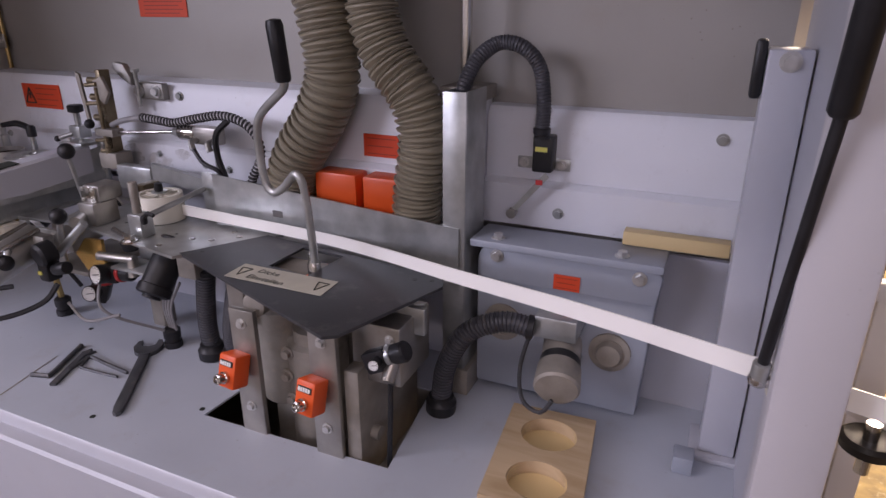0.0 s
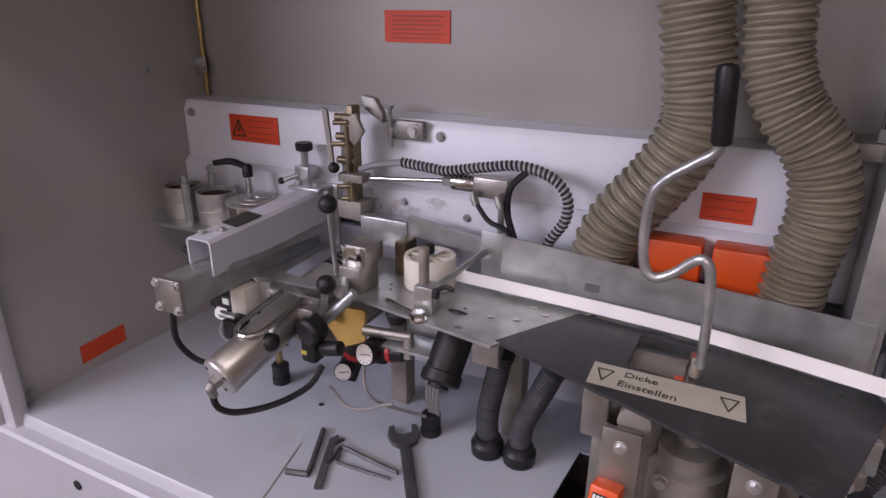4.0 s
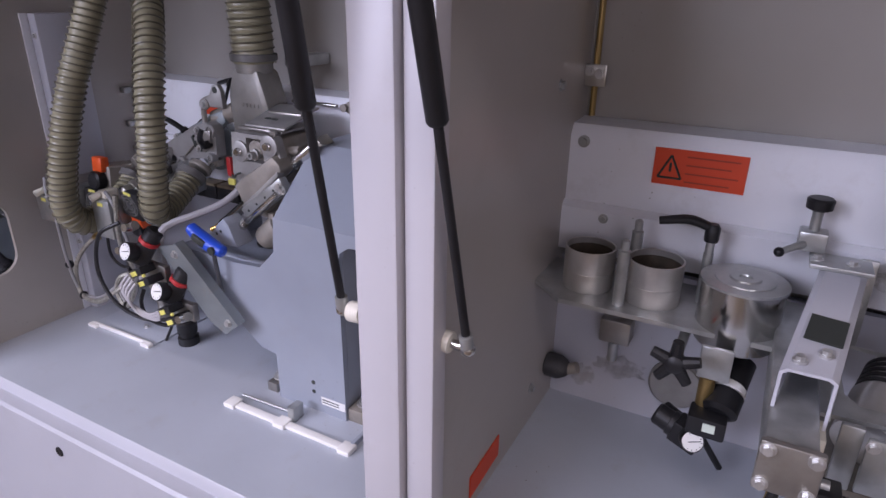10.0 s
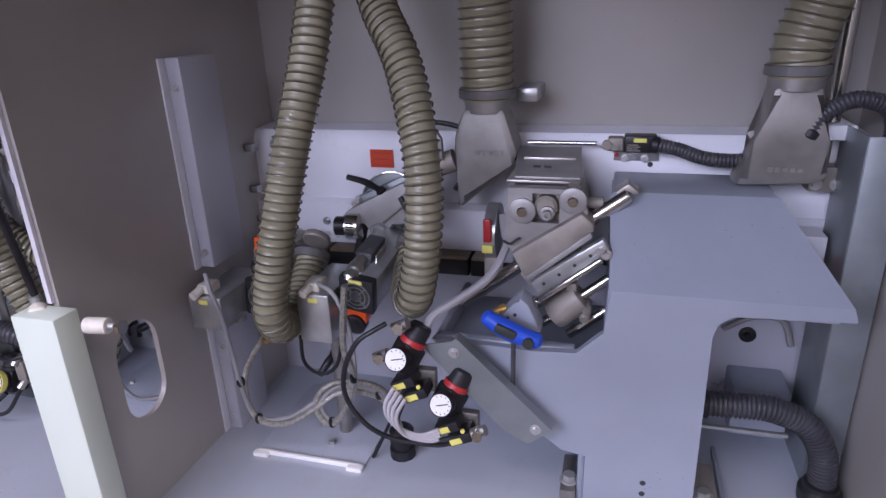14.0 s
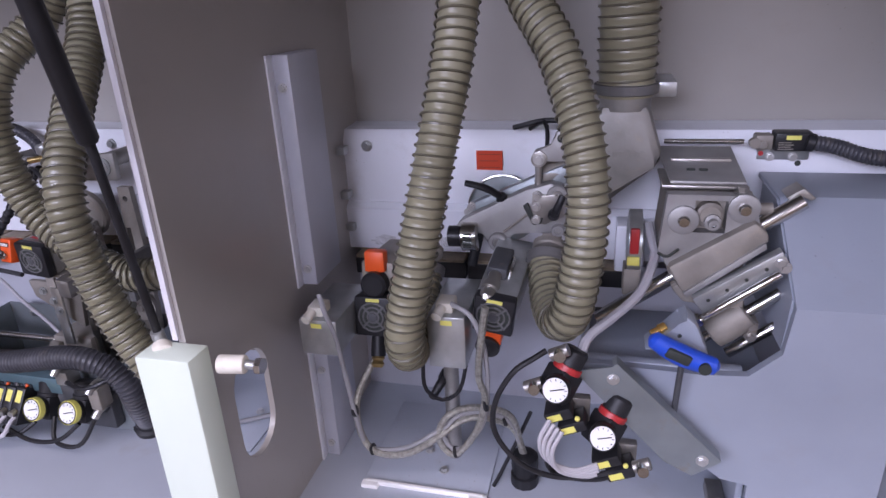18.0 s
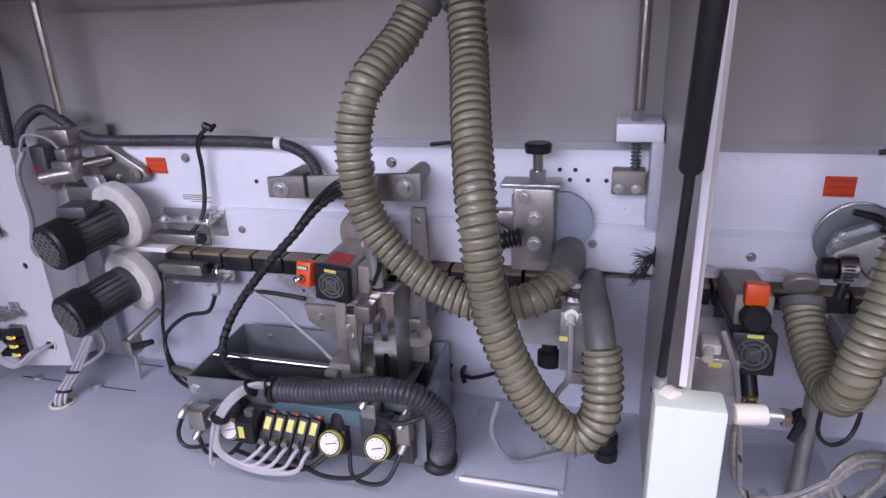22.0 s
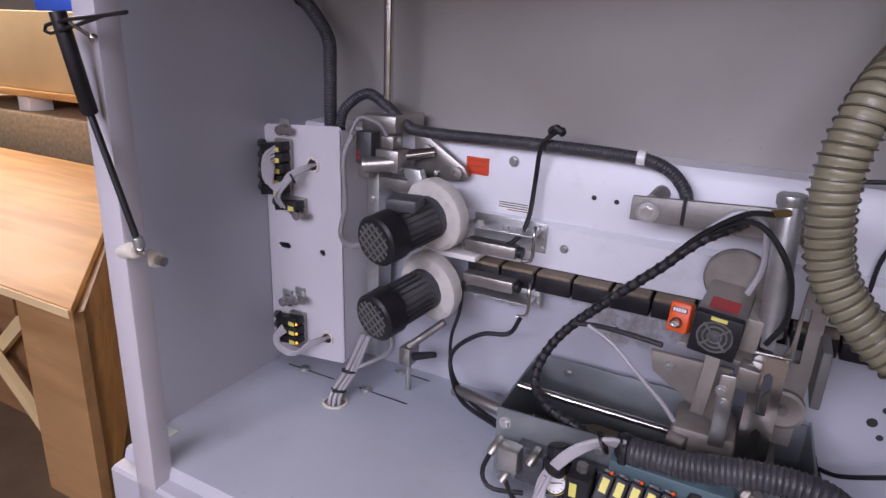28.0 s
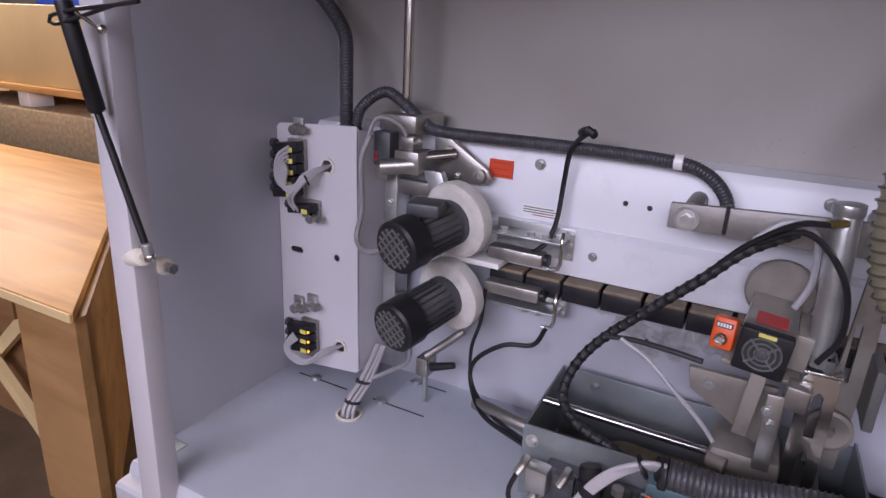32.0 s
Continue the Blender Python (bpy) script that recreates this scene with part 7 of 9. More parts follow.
# right end of the milling bay: zinc pillar, conduits, lifting rod
p = thing("zinc_pillar", (-2.35, -0.12, 0.0), "tall zinc sheet pillar beside the divider", "pillar")
part("front_sheet", box(-2.385, -2.330, -0.158, -0.154, 0.0, 0.622, 0.001), "tray", p)
part("side_sheet", box(-2.3855, -2.3815, -0.154, -0.03, 0.0, 0.622, 0.001), "tray", p)
r = thing("lifting_rod", (-2.40, -0.02, 0.597), "steel lifting rod on a pale block", "rod", "lifting rods")
part("block", box(-2.425, -2.370, -0.055, 0.05, 0.597, 0.622, 0.003), "rail", r)
part("rod", cyl((-2.398, -0.02, 0.622), (-2.398, -0.02, 1.24), 0.0105), "shiny", r)
part("lower_rod", cyl((-2.402, -0.03, 0.545), (-2.402, -0.03, 0.597), 0.006), "dusty", r)
part("lower_block", box(-2.425, -2.370, -0.045, -0.002, 0.508, 0.550, 0.003), "dusty", r)
for xx in (-2.414, -2.383):
    bolt_part((xx, -0.045, 0.522), (0, -1, 0), 0.007, r)
conduit([(-2.452, -0.10, 0.612), (-2.435, -0.10, 0.645), (-2.398, -0.10, 0.668), (-2.355, -0.10, 0.660), (-2.338, -0.10, 0.632), (-2.336, -0.10, 0.59)], 0.014, "black conduit arched beside the dust hood", gland=False)
conduit([(-2.575, -0.20, 0.168), (-2.52, -0.20, 0.172), (-2.463, -0.20, 0.172), (-2.408, -0.20, 0.150), (-2.376, -0.20, 0.10), (-2.368, -0.20, 0.04), (-2.368, -0.20, 0.004)], 0.023, "dark conduit bent from the housing down to the deck", pitch=0.0072)
solo("conduit_bracket", box(-2.58, -2.44, -0.232, -0.224, 0.140, 0.146, 0.001), "steel", "thin steel strap below the conduit", "bracket")
for x, z in ((-2.46, 0.285), (-2.47, 0.20)):
    solo("rubber_plug", lathe((x, 0.0145, z), (x, -1, z), [(0.016, 0), (0.016, 0.004), (0.009, 0.006), (0.008, 0.016)], 16), "black", "black plug bolt in the lower panel", "plug", "black plugs")
cable([(-2.52, -0.01, 0.22), (-2.47, -0.02, 0.255), (-2.42, -0.02, 0.25), (-2.40, -0.02, 0.20)], 0.006, "grey", "grey tube loop on the lower panel")
solo("bearing_block", box(-2.53, -2.42, -0.09, -0.02, 0.30, 0.355, 0.005), "dusty", "dusty bearing block behind the housing's opening", "block")
for x in (-2.51, -2.445):
    solo("bolt", bolt((x, -0.0905, 0.325), (0, -1, 0), 0.010), "shiny", "bright bolt on the bearing block", "bolt", "bearing bolts")
solo("low_box", box(-2.50, -2.40, -0.08, 0.014, 0.03, 0.13, 0.005), "blue", "blue-grey box low behind the housing", "box")
b = thing("tube_fitting", (-2.375, -0.06, 0.40), "small steel clamp with red ring at the pillar", "clamp")
part("block", box(-2.44, -2.39, -0.08, -0.0185, 0.395, 0.44, 0.003), "rail", b)
part("ring", cyl((-2.41, -0.10, 0.395), (-2.41, -0.06, 0.395), 0.016), "red", b)
gas_spring((-3.530, -0.645, 0.93), (-3.532, -0.598, 0.699), (-3.537, -0.560, 0.430), (-3.520, -0.580, 0.428), "black gas spring at the milling divider")
st = thing("hood_stud", (-3.45, -0.545, 0.405), "white plastic spacer on a steel stud", "stud")
part("spacer", cyl((-3.455, -0.565, 0.412), (-3.420, -0.560, 0.412), 0.012, bevel=0.002), "ivory", st)
part("stud", cyl((-3.420, -0.560, 0.412), (-3.402, -0.560, 0.412), 0.006), "steel", st)
part("nut", cyl((-3.404, -0.560, 0.412), (-3.396, -0.560, 0.412), 0.011, seg=6), "shiny", st)

# ---- buffing bay ----
sign(-4.658, -0.001, 0.524, 0.052, 0.037, "small orange plate on the buffing bay's rail", bars=3)
l = thing("type_label", (-4.54, -0.001, 0.452), "white type label with fine print on the rail", "label")
part("paper", box(-4.580, -4.495, -0.0015, -0.0005, 0.455, 0.478), "dial", l)
for i in range(4):
    part("print_bar", box(-4.577 + 0.02 * (i == 0), -4.50 - 0.012 * (i % 2), -0.0021, -0.0014, 0.4575 + 0.005 * i, 0.4592 + 0.005 * i), "ink" if i else "signdark", l)

# folded white board
yb = -0.135
holes = [ring2(-4.949, 0.320, 0.008), ring2(-4.970, 0.522, 0.014), ring2(-4.940, 0.106, 0.014),
         [(-5.074 + 0.0, 0.311), (-5.048, 0.311), (-5.042, 0.318), (-5.048, 0.325), (-5.074, 0.325), (-5.080, 0.318)]]
b = thing("mounting_board", (-4.99, -0.1, 0.02), "white lacquered folded board with cable holes", "board")
part("front_sheet", plate_with_holes([(-5.108, 0.045), (-5.095, 0.030), (-4.895, 0.052), (-4.885, 0.062), (-4.893, 0.605), (-4.900, 0.612), (-5.100, 0.600), (-5.108, 0.592)], holes, "y", yb, 0.003), "white", b)
part("side_sheet", prism([(-4.886, yb, 0.062), (-4.870, 0.0, 0.062), (-4.878, 0.0, 0.590), (-4.894, yb, 0.605)], (-1, 0, 0), 0.003), "white", b)
for x, z in ((-4.970, 0.522), (-4.940, 0.106)):
    part("grommet", lathe((x, yb + 0.002, z), (x, -1, z), [(0.013, 0), (0.018, 0.001), (0.018, 0.005), (0.013, 0.006)], 20, close=False), "ivory", b)
part("spacer", box(-4.99, -4.95, yb + 0.003, 0.014, 0.35, 0.40, 0.003), "alu", b)


def valve_stack(x, z, n, label, lamps=False):
    """Slim black solenoid valves with yellow tags, stacked on a small nickel manifold."""
    v = thing("solenoid_valve", (x, yb - 0.02, z - 0.03), label, "valve", "black solenoid valves")
    part("base", box(x - 0.010, x + 0.034, yb - 0.014, yb - 0.0005, z - 0.026 * n, z + 0.016, 0.002), "alu", v)
    for i in range(n):
        zz = z - 0.024 * i
        c = part("coil", box(x - 0.030, x + 0.036, yb - 0.040, yb - 0.013, zz - 0.0095, zz + 0.0095, 0.002, Matrix.Translation((x, yb, zz)) @ Matrix.Rotation(radians(-8), 4, "Y") @ Matrix.Translation((-x, -yb, -zz))), "black", v)
        part("yellow_tag", box(x + 0.010, x + 0.026, yb - 0.0408, yb - 0.0395, zz - 0.008, zz + 0.002), "yellow", c)
        part("coil_nut", lathe((x - 0.030, yb - 0.026, zz + 0.004), (x - 1, yb - 0.026, zz + 0.004), [(0.010, 0), (0.010, 0.010), (0.006, 0.013)], 12), "motor", c)
        if lamps:
            part("lamp", ball((x + 0.034, yb - 0.041, zz), 0.0032), "lamp", c)
    return v


def nickel_fitting(x, z):
    f = thing("air_fitting", (x, yb - 0.02, z), "nickel banjo air fitting on the white board", "fitting", "elbow fittings")
    part("plate", box(x - 0.018, x + 0.010, yb - 0.006, yb - 0.0005, z - 0.016, z + 0.020, 0.001), "steel", f)
    part("body", cyl((x, yb - 0.004, z), (x + 0.002, yb - 0.032, z - 0.003), 0.011, bevel=0.002), "shiny", f)
    part("collar", cyl((x + 0.006, yb - 0.020, z + 0.002), (x + 0.026, yb - 0.028, z), 0.009, bevel=0.002), "alu", f)


valve_stack(-5.058, 0.556, 3, "stack of three black solenoid valves with yellow tags")
valve_stack(-5.062, 0.482, 2, "pair of black solenoid valves below a stack")
valve_stack(-5.022, 0.428, 1, "single black solenoid valve with a nickel end")
valve_stack(-5.034, 0.142, 3, "black solenoid valves with lit orange lamps", True)
nickel_fitting(-5.040, 0.596)
nickel_fitting(-5.012, 0.200)
nickel_fitting(-5.052, 0.186)
nickel_fitting(-5.000, 0.410)
for i in range(6):
    u = 0.005 * i
    cable([(-5.040 - 0.3 * u, yb - 0.040, 0.560 - 2 * u), (-5.062 + u, yb - 0.052, 0.540 - u), (-5.066 + u, yb - 0.056, 0.500 - u), (-5.048 + u, yb - 0.056, 0.476 - 0.4 * u), (-5.006, yb - 0.046, 0.488 + 0.5 * u), (-4.988, yb - 0.030, 0.508 + 0.3 * u), (-4.970, yb + 0.01, 0.522)], 0.0034, "pale", "pale air hose from the valves to a grommet")
for i in range(2):
    cable([(-5.030 + 0.01 * i, yb - 0.035, 0.420), (-5.036 + 0.01 * i, yb - 0.052, 0.450), (-5.008 + 0.006 * i, yb - 0.050, 0.484), (-4.986, yb - 0.03, 0.506), (-4.970, yb + 0.01, 0.522)], 0.0034, "pale", "pale air hose from the lower valve")
solo("cable_tie", lathe((-4.998, yb - 0.04, 0.494), (-4.9, yb + 0.06, 0.56), [(0.009, 0), (0.0125, 0.0005), (0.0125, 0.004), (0.009, 0.0045)], 12), "black", "black cable tie round the pale hoses", "cable tie", "cable ties")
for i in range(4):
    u = 0.004 * i
    cable([(-5.045 + u, yb - 0.038, 0.128 - u), (-5.060 + u, yb - 0.052, 0.100), (-5.046 + u, yb - 0.054, 0.072 + u), (-5.004 + u, yb - 0.052, 0.066 + u), (-4.968, yb - 0.03, 0.090 + u), (-4.940, yb + 0.01, 0.106)], 0.0034, "pale", "pale air hose to the lower grommet")
solo("deck_ring", lathe((-4.856, -0.217, 0.0), (-4.856, -0.217, 1), [(0.024, 0), (0.029, 0.001), (0.029, 0.004), (0.024, 0.005)], 24, close=False), "ivory", "white grommet ring in the deck", "grommet")
for i in range(6):
    a = i * 1.05
    cable([(-4.856 + 0.012 * math.cos(a), -0.217 + 0.012 * math.sin(a), -0.03), (-4.856 + 0.012 * math.cos(a), -0.215 + 0.012 * math.sin(a), 0.02), (-4.850 + 0.011 * math.cos(a), -0.165 + 0.011 * math.sin(a), 0.06), (-4.852 + 0.01 * math.cos(a), -0.10, 0.12)], 0.0045, "pale", "pale cable of a bundle through the deck")
cable([(-4.85, -0.16, 0.06), (-4.80, -0.14, 0.09), (-4.745, -0.16, 0.14), (-4.73, -0.18, 0.20)], 0.005, "grey", "pale cable that branches to the lower motor")
for z, y in ((0.03, -0.208), (0.06, -0.168)):
    solo("cable_tie", lathe((-4.853, y, z - 0.003), (-4.852, y + 0.3, z + 1), [(0.015, 0), (0.018, 0.0005), (0.018, 0.005), (0.015, 0.0055)], 14), "black", "black cable tie round the cable bundle", "cable tie", "cable ties")
for x0, x1, y, bx in ((-5.063, -4.921, -0.136, -5.013), (-4.848, -4.714, -0.136, -4.826), (-4.819, -4.720, -0.02, -4.80)):
    s = thing("deck_slot", ((x0 + x1) / 2, y, 0.0), "narrow dark slot in the deck with a bolt", "slot", "deck slots")
    part("slot_line", box(x0, x1, y - 0.002, y + 0.002, 0.0003, 0.0009), "ink", s)
    part("bolt", lathe((bx, y, 0.0), (bx, y, 1), [(0.013, 0), (0.013, 0.002), (0.011, 0.007), (0.005, 0.010)], 16), "steel", s)


def buff_motor(cowl, disc, label, box_up):
    """A finned motor with a black fan cowl and a cloth buffing wheel."""
    cowl, disc = Vector(cowl), Vector(disc)
    w = (disc - cowl).normalized()
    L = (disc - cowl).length
    o = thing("buffing_motor", cowl - Vector((0, 0, 0.06)), label, "motor", "buffing motors")
    c = part("fan_cowl", lathe(cowl, disc, [(0.034, 0.0), (0.046, 0.001), (0.051, 0.006), (0.052, 0.050), (0.048, 0.054)], 30), "black", o)
    bm = bmesh.new()
    side = w.orthogonal().normalized()
    up = w.cross(side)
    for i in range(-2, 3):
        h = math.sqrt(max(0.0, 0.038 ** 2 - (0.0135 * i) ** 2)) + 0.001
        for a, b in ((side, up), (up, side)):
            cyl(cowl + a * (0.0135 * i) - b * h - w * 0.0015, cowl + a * (0.0135 * i) + b * h - w * 0.0015, 0.0021, seg=6, bm=bm)
    part("grille", bm, "cover", c)
    part("fan_opening", lathe(cowl - w * 0.0002, cowl - w, [(0.039, 0), (0.039, 0.0004)], 30), "ink", c)
    part("hub", cyl(cowl - w * 0.002, cowl + w * 0.004, 0.007), "motor", c)
    body = part("stator", cyl(cowl + w * 0.05, cowl + w * (L - 0.035), 0.040, seg=24), "grid", o)
    for i in range(20):
        a = 2 * math.pi * i / 20
        d = side * math.cos(a) + up * math.sin(a)
        m = at_axis(cowl + w * 0.052, disc)
        part("cooling_fin", box(0.038, 0.047, -0.0012, 0.0012, 0.0, L - 0.095, 0, m @ Matrix.Rotation(a, 4, "Z")), "motor", body)
    part("flange", cyl(cowl + w * (L - 0.036), cowl + w * (L - 0.018), 0.047, seg=26, bevel=0.003), "motor", o)
    m = at_axis(cowl + w * 0.075, disc)
    if box_up:
        q = Matrix.Translation(cowl + w * 0.085) @ Matrix.Rotation(radians(12), 4, "Z")
        part("terminal_box", box(-0.032, 0.032, -0.030, 0.030, 0.040, 0.066, 0.005, q), "motor", o)
    bm = lathe(disc - w * 0.020, disc + w, [(0.020, -0.003), (0.069, -0.002), (0.077, 0.004), (0.079, 0.016), (0.077, 0.032), (0.070, 0.038), (0.020, 0.039)], 48)
    for v in bm.verts:
        v.co += v.normal * 0 + Vector((random.uniform(-1, 1), random.uniform(-1, 1), random.uniform(-1, 1))) * 0.0009
    part("buffing_wheel", bm, "felt", o, "frayed cream cloth buffing wheel")
    return o


buff_motor((-4.722, -0.262, 0.422), (-4.682, -0.085, 0.446), "dark finned motor with a cream buffing wheel above the chain", True)
buff_motor((-4.728, -0.258, 0.258), (-4.688, -0.085, 0.284), "dark finned motor with a cream buffing wheel below the chain", False)
k = thing("motor_bracket", (-4.80, -0.05, 0.40), "zinc upright bracket that carries the buffing motors", "bracket")
part("upright", box(-4.868, -4.835, -0.075, -0.020, 0.06, 0.600, 0.003), "steel", k)
part("upper_arm", box(-4.835, -4.70, -0.075, -0.050, 0.475, 0.505, 0.004), "alu", k)
part("lower_arm", box(-4.835, -4.70, -0.075, -0.050, 0.215, 0.245, 0.004), "alu", k)
for z in (0.15, 0.33, 0.45):
    bolt_part((-4.852, -0.075, z), (0, -1, 0), 0.006, k)
sw = thing("limit_switch", (-4.855, -0.09, 0.52), "dark limit switch with red dots beside the board", "limit switch", "limit switches")
part("case", box(-4.872, -4.832, -0.112, -0.076, 0.535, 0.605, 0.004), "motor", sw)
part("foot", box(-4.868, -4.840, -0.108, -0.076, 0.505, 0.534, 0.003), "alu", sw)
for z in (0.548, 0.560):
    part("red_dot", cyl((-4.865, -0.1115, z), (-4.865, -0.1135, z), 0.004), "red", sw)
b = thing("lifting_rod", (-4.82, -0.03, 0.597), "steel lifting rod on a dusty block", "rod", "lifting rods")
part("block", box(-4.882, -4.795, -0.075, 0.05, 0.600, 0.637, 0.004), "alu", b)
part("rod", cyl((-4.850, -0.02, 0.637), (-4.850, -0.02, 1.24), 0.0105), "shiny", b)
part("nut", cyl((-4.850, -0.02, 0.637), (-4.850, -0.02, 0.655), 0.014, seg=6), "steel", b)
c = thing("feed_cylinder", (-4.80, -0.09, 0.50), "stubby aluminium cylinder clamp with a lug plate", "cylinder")
part("clamp_block", box(-4.822, -4.765, -0.112, -0.055, 0.525, 0.572, 0.004), "alu", c)
part("barrel", cyl((-4.845, -0.118, 0.535), (-4.775, -0.095, 0.545), 0.017), "alu", c)
part("top_block", box(-4.815, -4.785, -0.10, -0.06, 0.572, 0.598, 0.003), "alu", c)
part("shaft", cyl((-4.785, -0.08, 0.555), (-4.725, -0.03, 0.565), 0.012), "shiny", c)
part("lug_plate", prism([(-4.770, -0.030, 0.500), (-4.775, -0.030, 0.595), (-4.745, -0.030, 0.600), (-4.650, -0.030, 0.540), (-4.640, -0.030, 0.522), (-4.655, -0.030, 0.510)], (0, 1, 0), 0.018, 0.003), "alu", c)
for x, z, r in ((-4.665, 0.527, 0.014), (-4.738, 0.568, 0.012), (-4.715, 0.520, 0.007)):
    part("boss", lathe((x, -0.030, z), (x, -1, z), [(r, 0), (r, 0.010), (r * 0.5, 0.011), (r * 0.45, 0.006)], 16), "alu", c)
part("drop_link", prism([(-4.768, -0.09, 0.535), (-4.725, -0.09, 0.535), (-4.690, -0.09, 0.45), (-4.735, -0.09, 0.47)], (0, 1, 0), 0.02, 0.002), "steel", c)
c = thing("feed_cylinder", (-4.74, -0.10, 0.0), "grey pneumatic clamp near the deck with black lever", "cylinder")
part("block", box(-4.758, -4.728, -0.105, -0.06, 0.075, 0.120, 0.004), "alu", c)
part("arm", cyl((-4.74, -0.09, 0.12), (-4.67, -0.05, 0.185), 0.009), "alu", c)
part("foot", cyl((-4.745, -0.08, 0.0), (-4.745, -0.08, 0.078), 0.0065), "steel", c)
part("black_lever", cyl((-4.72, -0.10, 0.105), (-4.665, -0.10, 0.125), 0.010, 0.007), "black", c)
cable([(-4.865, -0.13, 0.60), (-4.875, -0.15, 0.55), (-4.872, -0.15, 0.45), (-4.878, -0.16, 0.385), (-4.83, -0.19, 0.375), (-4.77, -0.22, 0.40)], 0.006, "grey", "grey cable along the board's edge to the upper motor")
cable([(-4.865, -0.14, 0.60), (-4.85, -0.13, 0.635), (-4.815, -0.11, 0.625), (-4.80, -0.10, 0.60)], 0.004, "grey", "thin grey cable looped over the switch")

# conduits at the top
conduit([(-5.10, -0.01, 0.875), (-5.06, -0.02, 0.850), (-5.005, -0.03, 0.790), (-4.985, -0.05, 0.72), (-4.978, -0.06, 0.65), (-4.978, -0.06, 0.58)], 0.0155, "black conduit that drops behind the white board", gland=False)
conduit([(-4.955, -0.06, 0.59), (-4.945, -0.05, 0.640), (-4.900, -0.03, 0.675), (-4.850, -0.03, 0.655), (-4.800, -0.03, 0.620), (-4.745, -0.030, 0.606), (-4.50, -0.030, 0.608), (-4.310, -0.030, 0.605), (-4.245, -0.035, 0.592), (-4.208, -0.04, 0.560), (-4.195, -0.05, 0.52)], 0.0125, "black conduit laid along the rail's top edge", gland=False)
solo("conduit_clip", lathe((-4.298, -0.030, 0.605), (-4.2, -0.030, 0.604), [(0.013, 0), (0.0145, 0.0005), (0.0145, 0.015), (0.013, 0.0155)], 16), "dial", "white marker sleeve on the conduit", "marker")
cable([(-4.445, -0.02, 0.640), (-4.462, -0.045, 0.630), (-4.480, -0.045, 0.600), (-4.490, -0.03, 0.540), (-4.494, -0.04, 0.460), (-4.51, -0.06, 0.415), (-4.56, -0.075, 0.385), (-4.62, -0.075, 0.388)], 0.005, "black", "black sensor cable tied to the rail conduit")
cable([(-4.470, -0.02, 0.635), (-4.450, -0.05, 0.645), (-4.440, -0.04, 0.635)], 0.008, "black", "black cable end tied over the conduit")


def sensor(z, up, label):
    s = thing("proximity_sensor", (-4.55, -0.06, z - 0.03), label, "sensor", "chain sensors")
    part("bracket", box(-4.622, -4.458, -0.022, -0.0185, z - 0.032, z + 0.032, 0.001), "steel", s)
    part("bracket_foot", box(-4.622, -4.468, -0.075, -0.022, z + 0.012 * up, z + 0.012 * up + 0.004, 0.001), "steel", s)
    part("body", box(-4.615, -4.500, -0.085, -0.050, z - 0.024 * up - 0.013, z - 0.024 * up + 0.013, 0.004), "alu", s)
    part("tip", cyl((-4.503, -0.068, z - 0.024 * up), (-4.490, -0.068, z - 0.024 * up), 0.012), "black", s)
    for x in (-4.592, -4.535, -4.505):
        bolt_part((x, -0.060, z + 0.012 * up + (0.004 if up > 0 else 0)), (0, 0, up), 0.008, s)
    for dz in (-0.022, 0.0, 0.022):
        bolt_part((-4.466, -0.022, z + dz), (0, -1, 0), 0.004, s)
    part("wire_guard", tube([(-4.475, -0.03, z + 0.028), (-4.468, -0.07, z + 0.03), (-4.468, -0.075, z - 0.03), (-4.49, -0.075, z - 0.038)], 0.004), "shiny", s)
    return s


sensor(0.415, 1, "steel proximity sensor on a zinc bracket above the chain")
sensor(0.292, -1, "steel proximity sensor on a zinc bracket below the chain")
cable([(-4.612, -0.085, 0.31), (-4.615, -0.09, 0.24), (-4.632, -0.09, 0.17), (-4.615, -0.11, 0.10), (-4.55, -0.15, 0.07), (-4.46, -0.20, 0.075)], 0.004, "black", "black sensor cable in a wide loop")
cable([(-4.48, -0.075, 0.255), (-4.50, -0.085, 0.215), (-4.56, -0.09, 0.20), (-4.615, -0.10, 0.155), (-4.62, -0.11, 0.11), (-4.57, -0.15, 0.065), (-4.46, -0.20, 0.065)], 0.005, "black", "black sensor cable tied in a loop")
solo("small_cylinder", cyl((-4.600, -0.125, 0.070), (-4.455, -0.165, 0.080), 0.014, bevel=0.003), "alu", "small pneumatic cylinder lying near the deck", "cylinder")
solo("panel_edge", box(-4.722, -4.592, -0.075, -0.0, 0.3525, 0.364, 0.001), "strip", "white board edge that passes between the wheels", "board")
for x, z in ((-4.376, 0.511), (-4.331, 0.509)):
    solo("rail_hole", lathe((x, -0.0003, z), (x, -1, z), [(0.005, 0), (0.005, 0.0006)], 12), "ink", "small dark hole in the rail", "hole")
for x, z in ((-3.70, 0.555), (-3.67, 0.555), (-3.68, 0.535), (-3.645, 0.535), (-3.61, 0.535)):
    solo("rail_hole", lathe((x, -0.0003, z), (x, -1, z), [(0.0045, 0), (0.0045, 0.0006)], 12), "ink", "small dark hole in the rail", "hole")
for x, z, r in ((-3.835, 0.176, 0.009), (-3.82, 0.205, 0.006), (-3.818, 0.150, 0.006), (-4.30, 0.24, 0.004)):
    solo("panel_hole", lathe((x, 0.0147, z), (x, -1, z), [(r, 0), (r, 0.0006)], 14), "ink", "dark hole in the lower panel", "hole")
for x in (-3.907, -3.941):
    solo("cable_end", tube([(x, 0.014, 0.075), (x, -0.015, 0.078), (x + 0.01, -0.03, 0.06)], 0.006, 8), "black", "black cable through the lower panel", "cable")
